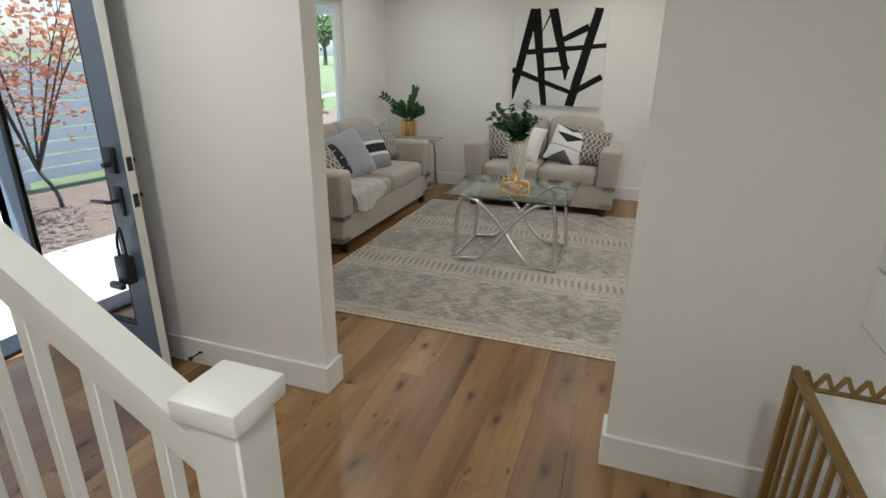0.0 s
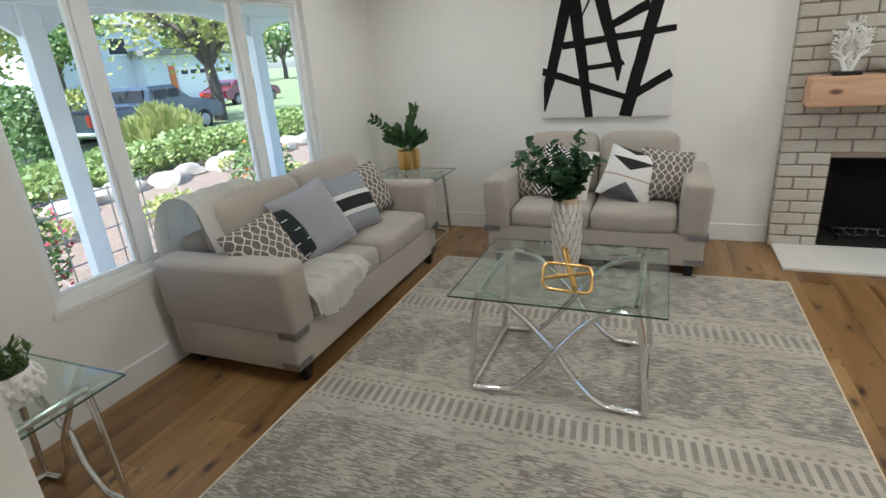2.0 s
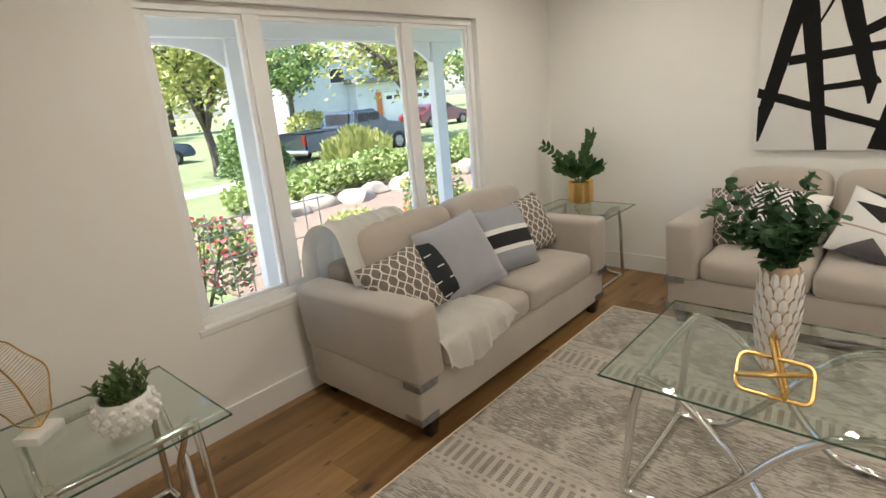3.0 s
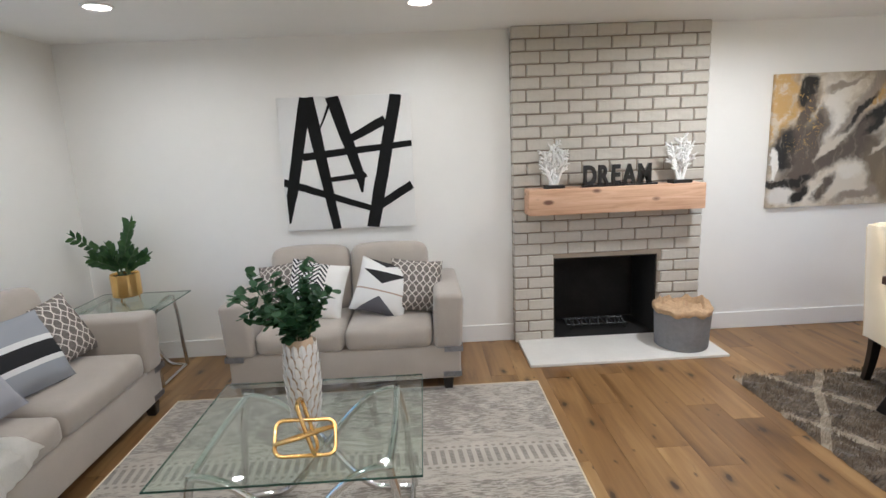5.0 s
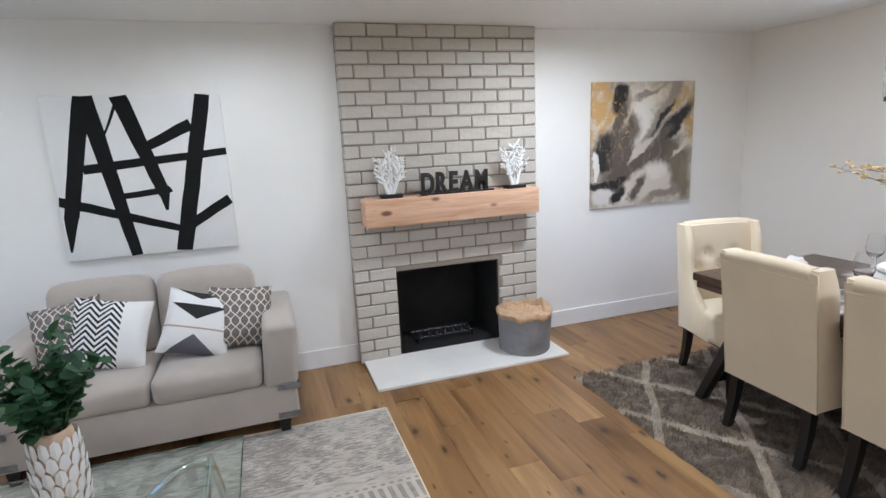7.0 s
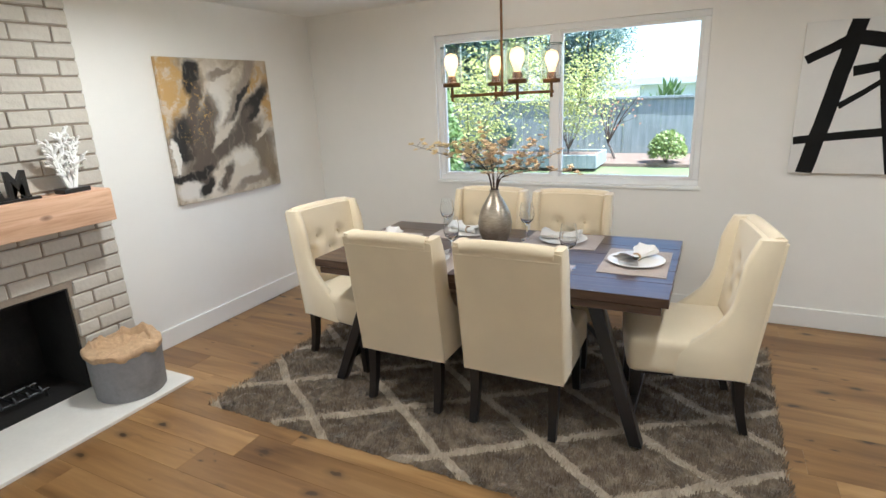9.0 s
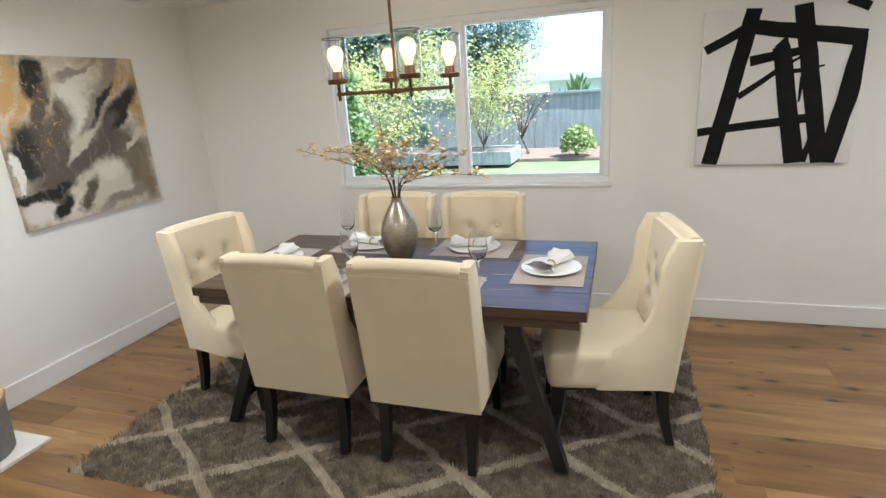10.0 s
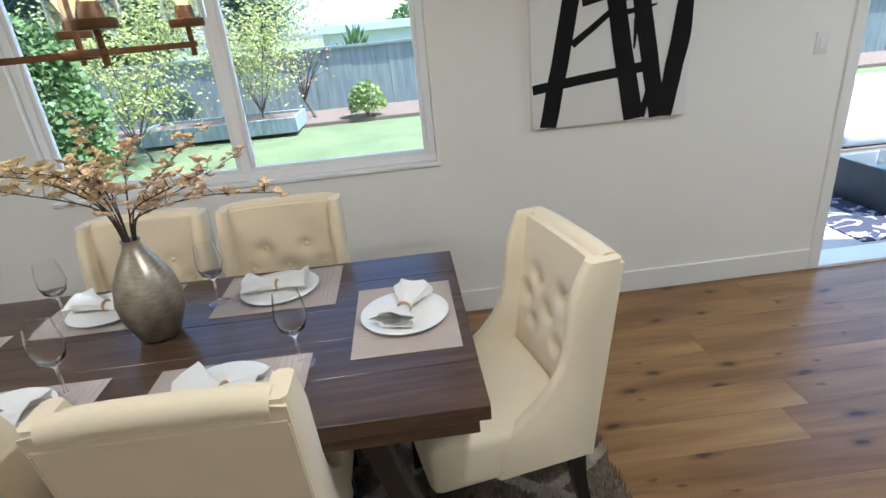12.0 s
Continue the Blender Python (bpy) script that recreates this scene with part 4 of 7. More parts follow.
def eucalyptus_vase():
    ob = thing("tall_vase", pose(1.31, 4.84, 0.552), "tall white ceramic vase with carved leaf texture holding eucalyptus", "vase")
    prof = [(0.0, 0.0), (0.034, 0.0), (0.042, 0.02), (0.052, 0.10), (0.060, 0.20), (0.058, 0.30), (0.050, 0.36), (0.047, 0.372), (0.041, 0.372), (0.042, 0.34), (0.0, 0.33)]
    bm = bmesh.new()
    lathe(bm, prof, 40)
    part("vessel", bm, M["vase_clay"], ob, "tan clay body")
    bm = bmesh.new()
    rows, per = 8, 13
    outer = prof[1:8]

    def radius(z):
        for (r0, z0), (r1, z1) in zip(outer, outer[1:]):
            if z <= z1:
                return r0 + (r1 - r0) * (z - z0) / (z1 - z0)
        return outer[-1][0]

    for r in range(rows):
        z = 0.008 + r * 0.0415
        for k in range(per):
            a = 2 * math.pi * (k + 0.5 * (r % 2)) / per
            m = pose(0, 0, 0, 0, 0, math.degrees(a))
            hw = radius(z + 0.025) * math.pi / per * 1.06
            pts = ((0.000, 0.0, 0.0), (0.003, -hw, 0.024), (0.009, 0.0, 0.022), (0.003, hw, 0.024), (0.008, -hw * 0.72, 0.052), (0.013, 0.0, 0.062), (0.008, hw * 0.72, 0.052))
            q = [bm.verts.new(m @ Vector((radius(min(0.372, z + h)) + o, s, min(0.376, z + h)))) for o, s, h in pts]
            for f in ((0, 2, 1), (0, 3, 2), (1, 2, 5, 4), (2, 3, 6, 5)):
                bm.faces.new([q[i] for i in f])
    part("carved_leaves", bm, M["ceramic_white"], ob, "overlapping carved leaf relief")
    rnd = random.Random(5)
    bl = bmesh.new()
    for k in range(22):
        bs = bmesh.new()
        a = rnd.uniform(0, 6.28)
        out = rnd.uniform(0.03, 0.15) if k > 5 else rnd.uniform(0.18, 0.27)
        up = rnd.uniform(0.08, 0.27) if k > 5 else rnd.uniform(0.12, 0.26)
        if k < 4:
            a = 2.6 + k * 0.35
        p = smooth_path([(0.02 * math.cos(a), 0.02 * math.sin(a), 0.33), (0.05 * math.cos(a), 0.05 * math.sin(a), 0.42), (out * 0.6 * math.cos(a), out * 0.6 * math.sin(a), 0.37 + up * 0.6), (out * math.cos(a), out * math.sin(a), 0.37 + up)], 5)
        tube(bs, p, 0.0025, 5, False, 0.0012)
        part("stem", bs, M["stem_green"], ob)
        for i in range(3, len(p)):
            for s in range(2):
                d = Vector((rnd.uniform(-1, 1), rnd.uniform(-1, 1), rnd.uniform(-0.3, 0.7)))
                leaf(bl, p[i], d, Vector((rnd.uniform(-.6, .6), rnd.uniform(-.6, .6), 1)), rnd.uniform(0.032, 0.05), rnd.uniform(0.028, 0.042), 0.1)
    part("leaves", bl, M["leaf_eucalyptus"], ob, "dark green round eucalyptus leaves")


eucalyptus_vase()


def knot_sculpture():
    ob = thing("knot_sculpture", pose(1.345, 4.66, 0.552, 0, 0, 25), "gold metal open knot sculpture on the coffee table", "sculpture")
    for k, (m, w, h) in enumerate(((pose(0, 0, 0.060, 40, 8, -12), 0.21, 0.13), (pose(0.0, 0.0, 0.070, -22, 16, 38), 0.22, 0.12), (pose(0.01, 0, 0.100, 74, 12, 70), 0.11, 0.19))):
        c = 0.03
        pts = []
        for qx, qy, a0 in ((1, 1, 0), (-1, 1, 90), (-1, -1, 180), (1, -1, 270)):
            for j in range(5):
                a = radians(a0 + 22.5 * j)
                pts.append(m @ Vector((qx * (w / 2 - c) + c * math.cos(a), qy * (h / 2 - c) + c * math.sin(a), 0)))
        low = min(p.z for p in pts)
        pts = [p + Vector((0, 0, max(0, 0.0075 - low))) for p in pts]
        bm = bmesh.new()
        tube(bm, pts, 0.0075, 10, True)
        part("loop", bm, M["gold"], ob)


knot_sculpture()


def corner_plant():
    ob = thing("potted_plant", pose(-0.40, 6.78, 0.585), "green leafy plant in a gold cylinder pot with legs", "plant")
    bm = bmesh.new()
    lathe(bm, [(0.0, 0.038), (0.092, 0.038), (0.098, 0.043), (0.098, 0.202), (0.094, 0.205), (0.090, 0.200), (0.090, 0.180), (0.0, 0.180)], 36)
    part("pot", bm, M["gold"], ob, "brushed gold pot")
    for k in range(3):
        a = k * 2.094 + 0.4
        bm = bmesh.new()
        tube(bm, [(0.068 * math.cos(a), 0.068 * math.sin(a), 0.05), (0.075 * math.cos(a), 0.075 * math.sin(a), 0.0)], 0.006, 8, False, 0.004)
        part("leg", bm, M["gold"], ob)
    bm = bmesh.new()
    lathe(bm, [(0.0, 0.187), (0.089, 0.185), (0.089, 0.181), (0, 0.181)], 20)
    part("soil", bm, M["dark_soil"], ob)
    rnd = random.Random(11)
    bl, bs = bmesh.new(), bmesh.new()
    for a, out, up in ((3.0, 0.34, 0.29), (2.5, 0.20, 0.20), (0.35, 0.08, 0.37), (5.6, 0.21, 0.20), (0.0, 0.16, 0.14), (3.9, 0.17, 0.15), (1.6, 0.10, 0.27), (4.7, 0.13, 0.19)):
        ca, sa = math.cos(a), math.sin(a)
        p = smooth_path([(0.03 * ca, 0.03 * sa, 0.18), (out * 0.35 * ca, out * 0.35 * sa, 0.18 + up * 0.50), (out * ca, out * sa, 0.18 + up)], 6)
        tube(bs, p, 0.007, 6, False, 0.0025)
        for i in range(4, len(p)):
            d = (p[i] - p[i - 1]).normalized()
            s = d.cross(Vector((rnd.uniform(-0.3, 0.3), -1, 0.3))).normalized()
            for q in (-1, 1):
                leaf(bl, p[i], d * 0.9 + s * q * rnd.uniform(0.7, 1.1) + Vector((0, rnd.uniform(-0.5, 0.3), 0)), Vector((rnd.uniform(-0.4, 0.4), -1, 0.6)), rnd.uniform(0.055, 0.078), rnd.uniform(0.034, 0.044), 0.14)
        leaf(bl, p[-1], d, s, 0.075, 0.038)
    part("leaves", bl, M["leaf_dark"], ob, "glossy green leaves")
    part("stems", bs, M["stem_green"], ob)


corner_plant()


def entry_table_things():
    ob = thing("succulent_pot", pose(-0.30, 3.34, 0.55) @ Matrix.Scale(1.25, 4), "small green succulent in a white bubble-textured bowl", "plant")
    bm = bmesh.new()
    lathe(bm, [(0.0, 0.0), (0.045, 0.0), (0.072, 0.03), (0.078, 0.06), (0.066, 0.095), (0.060, 0.10), (0.056, 0.094), (0.06, 0.07), (0, 0.07)], 36)
    part("bowl", bm, M["ceramic_white"], ob)
    bm = bmesh.new()
    for r in range(4):
        z = 0.022 + 0.02 * r
        R = (0.064, 0.075, 0.076, 0.069)[r]
        for k in range(14):
            a = 2 * math.pi * (k + 0.5 * (r % 2)) / 14
            bmesh.ops.create_icosphere(bm, subdivisions=1, radius=0.0125, matrix=Matrix.Translation((R * math.cos(a), R * math.sin(a), z)))
    part("bubble_relief", bm, M["ceramic_white"], ob)
    rnd = random.Random(3)
    bm = bmesh.new()
    for k in range(17):
        a, rr = rnd.uniform(0, 6.28), rnd.uniform(0.0, 0.055)
        c = Vector((rr * math.cos(a), rr * math.sin(a), 0.08))
        tip = c + Vector((rnd.uniform(-0.03, 0.03), rnd.uniform(-0.03, 0.03), rnd.uniform(0.04, 0.085)))
        for i in range(26):
            t = i / 25
            d = Vector((rnd.uniform(-1, 1), rnd.uniform(-1, 1), 0.55))
            leaf(bm, c.lerp(tip, t), d, (0, 0, 1), 0.028, 0.010)
    part("leaves", bm, M["leaf_mid"], ob, "spiky green leaves")
    ob = thing("leaf_sculpture", pose(-0.52, 3.13, 0.55, 0, 0, 38), "gold wire leaf sculpture on a white marble base", "sculpture")
    part("base", boxed(-0.045, 0.045, -0.06, 0.06, 0.0, 0.03, 0.003, 2), M["marble"], ob, "white marble block base")
    bm = bmesh.new()
    ridge = smooth_path([(0, 0.01, 0.03), (0, 0.0, 0.10), (0, -0.03, 0.22), (0, -0.09, 0.34), (0, -0.13, 0.40)], 6)
    tube(bm, ridge, 0.0035, 6)
    part("spine", bm, M["gold"], ob)
    for s, nm in ((1, 0.085), (-1, 0.10)):
        bm = bmesh.new()
        out = []
        for i, p in enumerate(ridge):
            t = i / (len(ridge) - 1)
            w = nm * math.sin(min(1, t * 1.02) * math.pi) ** 0.7 * (1 + 0.12 * math.sin(t * 17))
            out.append(p + Vector((s * 0.03 * math.sin(t * 3), s * w, 0.02 * math.sin(t * 3))))
        tube(bm, out, 0.003, 6)
        for i in range(1, len(ridge) - 1):
            for f in (0.0, 0.5):
                a = ridge[i].lerp(ridge[i + 1], f)
                j = min(len(out) - 2, i + 1)
                tube(bm, [a, out[j].lerp(out[j + 1], f)], 0.0009, 4)
        part("wire_blade", bm, M["gold"], ob)


entry_table_things()


# ---- pictures ----
def stroke(bm, a, b, wa, wb, w, h):
    a, b = Vector(a), Vector(b)
    d = (b - a).normalized()
    s = Vector((-d.y, d.x))
    N = 12
    top = []
    for i in range(N + 1):
        t = i / N
        p, k = a.lerp(b, t), wa + (wb - wa) * t
        j = 0.004 * noise.noise(Vector((p.x * 9, p.y * 9, wa * 50)))
        top.append((p + s * (k / 2 + j), p - s * (k / 2 - j)))
    for (p, q), (r, u) in zip(top, top[1:]):
        vs = [bm.verts.new((max(0.0, min(w, c.x)), 0, max(0.0, min(h, c.y)))) for c in (p, q, u, r)]
        bm.faces.new(vs)


def picture(m, w, h, strokes, label):
    """Origin at the canvas's lower left front corner; x along it, z up, facing -y."""
    ob = thing("canvas_painting", m, label, "painting", "wall paintings")
    part("canvas", boxed(0, w, 0.0, 0.034, 0, h, 0.004, 2), M["canvas_white"], ob, "stretched white canvas")
    for k, (a, b, wa, wb) in enumerate(strokes):
        bm = bmesh.new()
        stroke(bm, (a[0] * w, a[1] * h), (b[0] * w, b[1] * h), wa, wb, w, h)
        bmesh.ops.translate(bm, verts=bm.verts, vec=(0, -0.0008 - 0.0002 * k, 0))
        part("brush_stroke", bm, M["canvas_black"], ob, "broad black brush stroke", False)
    return ob


picture(pose(0.742, YN - 0.036, 1.0), 0.995, 1.003, [
    ((0.223, 1.0), (0.055, 0.276), 0.095, 0.082), ((0.055, 0.28), (0.02, 0.057), 0.084, 0.012), ((0.230, 1.0), (0.385, 0.0), 0.104, 0.065),
    ((0.392, 0.938), (0.313, 0.769), 0.020, 0.012), ((0.416, 1.0), (0.596, 0.379), 0.100, 0.073), ((0.593, 0.395), (0.597, 0.276), 0.069, 0.016),
    ((0.613, 0.422), (0.642, 0.392), 0.037, 0.012), ((0.898, 1.0), (0.665, 0.0), 0.090, 0.098), ((0.532, 0.685), (0.807, 0.814), 0.057, 0.073),
    ((0.164, 0.560), (1.0, 0.634), 0.057, 0.045), ((0.360, 0.383), (0.590, 0.403), 0.037, 0.041), ((0.0, 0.378), (0.662, 0.152), 0.061, 0.045),
    ((0.720, 0.165), (0.986, 0.323), 0.062, 0.065)], "square white canvas with bold black crossing brush strokes")
picture(pose(XE - 0.036, 3.165, 1.09, 0, 0, -90), 0.86, 0.93, [
    ((0.101, 0.0), (0.315, 1.0), 0.094, 0.087), ((0.006, 0.227), (0.721, 0.297), 0.050, 0.054), ((0.023, 0.757), (0.276, 0.88), 0.054, 0.057),
    ((0.267, 0.893), (0.995, 0.766), 0.080, 0.094), ((0.255, 0.450), (0.492, 0.608), 0.039, 0.030), ((0.492, 0.608), (0.621, 0.678), 0.025, 0.015),
    ((0.313, 0.676), (0.613, 0.716), 0.061, 0.047), ((0.524, 0.804), (0.505, 0.738), 0.019, 0.092), ((0.500, 0.752), (0.658, 0.0), 0.094, 0.111),
    ((0.606, 1.0), (0.815, 0.0), 0.097, 0.094), ((0.579, 0.592), (0.774, 0.620), 0.029, 0.010), ((0.972, 0.79), (0.942, 0.488), 0.078, 0.106),
    ((0.943, 0.498), (0.851, 0.0), 0.106, 0.094), ((0.707, 0.012), (0.749, 0.18), 0.044, 0.032), ((0.651, 0.56), (0.640, 0.40), 0.029, 0.010),
    ((0.86, 1.0), (0.99, 0.942), 0.045, 0.050)], "white canvas with black angular brush strokes")
ob = thing("canvas_painting", pose(4.545, YN - 0.036, 1.005), "abstract canvas in ochre, cream, brown and black", "painting", "wall paintings")
part("canvas", boxed(0, 1.03, 0.0, 0.034, 0, 1.03, 0.004, 2), M["abstract_paint"], ob)

# ---- fireplace ----
CX0, CX1, CY = 2.50, 3.997, 7.0
FB = (2.817, 3.652, 0.02, 0.688)
fireplace = thing("fireplace", pose(0, 0, 0), "painted beige-grey brick fireplace with an open black firebox", "fireplace")
y0, y1 = CY + 0.012, YN + 0.44
for r in ((CX0 + 0.004, FB[0], 0), (FB[1], CX1 - 0.004, 0), (FB[0], FB[1], FB[3])):
    part("masonry_pier", boxed(r[0], r[1], y0, y1, r[2], H - 0.001), M["mortar"], fireplace, "recessed tan mortar joints, darkened with painted shade", False)
for nm, r in (("firebox_back", (FB[0], FB[1], YN + 0.40, YN + 0.44, 0.02, FB[3])), ("firebox_side", (FB[0], FB[0] + 0.012, CY + 0.02, YN + 0.40, 0.024, FB[3] - 0.012)), ("firebox_side", (FB[1] - 0.012, FB[1], CY + 0.02, YN + 0.40, 0.024, FB[3] - 0.012)), ("firebox_floor", (FB[0], FB[1], CY + 0.021, YN + 0.40, 0.0, 0.024)), ("firebox_top", (FB[0], FB[1], CY + 0.02, YN + 0.40, FB[3] - 0.012, FB[3] - 0.001))):
    part(nm, boxed(*r), M["soot"], fireplace, "sooty black firebox lining", False)
bm = bmesh.new()
for k in range(7):
    x = FB[0] + 0.2 + k * 0.07
    tube(bm, smooth_path([(x, CY + 0.16, 0.11), (x, CY + 0.15, 0.075), (x, CY + 0.34, 0.07)], 4), 0.007, 6)
for y in (CY + 0.17, CY + 0.32):
    tube(bm, [(FB[0] + 0.16, y, 0.068), (FB[1] - 0.16, y, 0.068)], 0.008, 6)
    for x in (FB[0] + 0.18, FB[1] - 0.18):
        tube(bm, [(x, y, 0.068), (x, y, 0.022)], 0.008, 6)
part("log_grate", bm, M["black_metal"], fireplace, "black iron log grate")
part("hearth", boxed(2.523, 3.992, 6.50, CY + 0.02, 0.0, 0.022, 0.003, 1), M["hearth_stone"], fireplace, "flush white stone hearth slab")
mantel = thing("mantel_shelf", pose(2.585, 6.815, 1.062), "thick raw cedar beam mantel with knots", "mantel")
bm = bmesh.new()
vs = box(bm, 0, 1.335, 0, 0.19, 0, 0.193, 0.006, 2)
part("beam", bm, M["cedar"], mantel)


def coral(x, seed, tall):
    ob = thing("coral_sculpture", pose(x, 6.90, 1.255, 0, 0, seed * 2 - 12), "white branching coral sculpture on a black block", "sculpture", "coral sculptures")
    part("base", boxed(-0.078, 0.078, -0.045, 0.045, 0, 0.026, 0.003, 1), M["black_wood"], ob, "black wooden base")
    rnd = random.Random(seed)
    bm = bmesh.new()

    def twig(p, d, r, ln, depth):
        q = p + d * ln
        bend = Vector((rnd.uniform(-1, 1), rnd.uniform(-1, 1), 0.6)) * 0.006
        tube(bm, smooth_path([p, p.lerp(q, 0.5) + bend, q], 2), r, 7, False, r * 0.82)
        bmesh.ops.create_icosphere(bm, subdivisions=1, radius=r * 0.86, matrix=Matrix.Translation(q))
        if depth:
            for k in range(3):
                a = rnd.uniform(0.45, 0.85) * (-1, 1, 0.3)[k]
                e = Vector((d.x * math.cos(a) - d.z * math.sin(a), d.y + rnd.uniform(-0.5, 0.5), d.x * math.sin(a) + d.z * math.cos(a) + 0.25)).normalized()
                twig(p.lerp(q, (0.55, 0.75, 0.95)[k]), e, r * 0.80, ln * rnd.uniform(0.55, 0.75), depth - 1)

    # three upright stems, each with short side twigs all the way up
    for k, (lean, hi) in enumerate(((-0.20, 0.80), (0.02, 1.0), (0.22, 0.84))):
        root = Vector((0.010 * (k - 1), 0.008 * (k % 2), 0.022))
        top = root + Vector((lean * 0.20, rnd.uniform(-0.02, 0.02), 0.245 * tall * hi))
        tube(bm, smooth_path([root, root.lerp(top, 0.5) + Vector((lean * 0.05, 0, 0)), top], 5), 0.0115, 8, False, 0.006)
        bmesh.ops.create_icosphere(bm, subdivisions=1, radius=0.0064, matrix=Matrix.Translation(top))
        for j in range(9):
            f = 0.22 + 0.78 * j / 9
            s = 1 if (j + k) % 2 else -1
            d = Vector((s * rnd.uniform(0.5, 0.9) + lean, rnd.uniform(-0.7, 0.7), rnd.uniform(0.7, 1.1))).normalized()
            twig(root.lerp(top, f), d, 0.0075, rnd.uniform(0.040, 0.060) * (1.15 - 0.5 * f), 1)
    bmesh.ops.transform(bm, matrix=Matrix.Translation((0, 0, -0.008)) @ Matrix.Diagonal((1.36, 1.15, 1.22, 1)), verts=bm.verts)
    part("coral_body", bm, M["coral"], ob)


coral(2.79, 4, 1.02)
coral(3.755, 9, 1.05)


def letter_sign():
    ob = thing("word_sign", pose(3.015, 6.895, 1.255), "black wooden block letters spelling DREAM on the mantel", "sign")
    part("plinth", boxed(-0.01, 0.56, -0.025, 0.025, 0, 0.013, 0.002, 1), M["black_wood"], ob)
    x = 0.0
    for ch in "DREAM":
        cu = bpy.data.curves.new("letter", "FONT")
        cu.body, cu.size, cu.extrude, cu.bevel_depth, cu.offset = ch, 0.205, 0.012, 0.0012, 0.006
        tmp = bpy.data.objects.new("letter", cu)
        scene.collection.objects.link(tmp)
        me = bpy.data.meshes.new_from_object(tmp.evaluated_get(bpy.context.evaluated_depsgraph_get()))
        bpy.data.objects.remove(tmp)
        me.transform(Matrix.Diagonal((0.67, 1, 1, 1)))
        w = max(v.co.x for v in me.vertices) - min(v.co.x for v in me.vertices)
        lo = min(v.co.x for v in me.vertices)
        me.transform(Matrix.Translation((x - lo, 0, 0.013)) @ pose(0, 0, 0, 90, 0, 0))
        me.materials.clear()
        me.materials.append(M["black_wood"])
        l = new("letter", me)
        l.parent = ob
        # slab serifs at the foot
        bm = bmesh.new()
        for s in ((0.0, 0.03), (w - 0.03, w)) if ch in "RAM" else ((0.0, 0.03),):
            box(bm, x + s[0] - 0.008, x + s[1] + 0.008, -0.013, 0.013, 0.013, 0.028, 0.002, 1)
        part("serif", bm, M["black_wood"], l)
        x += w + 0.016


letter_sign()


def basket():
    ob = thing("storage_basket", pose(3.745, 6.745, 0.022) @ Matrix.Diagonal((0.97, 0.97, 0.87, 1)), "grey felt basket with a jute bag folded over its rim", "basket")
    bm = bmesh.new()
    lathe(bm, [(0.0, 0.0), (0.192, 0.0), (0.200, 0.01), (0.206, 0.16), (0.213, 0.345), (0.208, 0.35), (0.203, 0.34), (0.196, 0.02), (0, 0.015)], 40, wave=lambda a, z: 0.012 * math.sin(a * 3 + z * 5))
    part("body", bm, M["felt_grey"], ob)
    # the bag's mouth is turned down over the rim, with soft peaks standing above it
    bm = bmesh.new()
    lathe(bm, [(0.214, 0.315), (0.221, 0.325), (0.222, 0.355), (0.212, 0.368), (0.195, 0.372), (0.178, 0.382), (0.165, 0.392), (0.158, 0.385), (0.150, 0.35), (0.09, 0.33), (0.0, 0.325)], 64, wave=lambda a, z: 0.022 * math.sin(a * 5 + 1) + 0.013 * math.sin(a * 13))
    for v in bm.verts:
        a = math.atan2(v.co.y, v.co.x)
        top = max(0.0, (v.co.z - 0.36) / 0.03)
        v.co.z += 0.010 * math.sin(a * 7 + 0.8) + 0.006 * math.sin(a * 15) + top * (0.022 * math.sin(a * 3 + 0.4) + 0.012 * math.sin(a * 8))
    part("jute_bag", bm, M["jute"], ob, "folded tan jute bag")


basket()

# ---- dining ----
TX0, TX1, TY0, TY1, TZ = 4.325, 5.325, 3.735, 5.675, 0.80


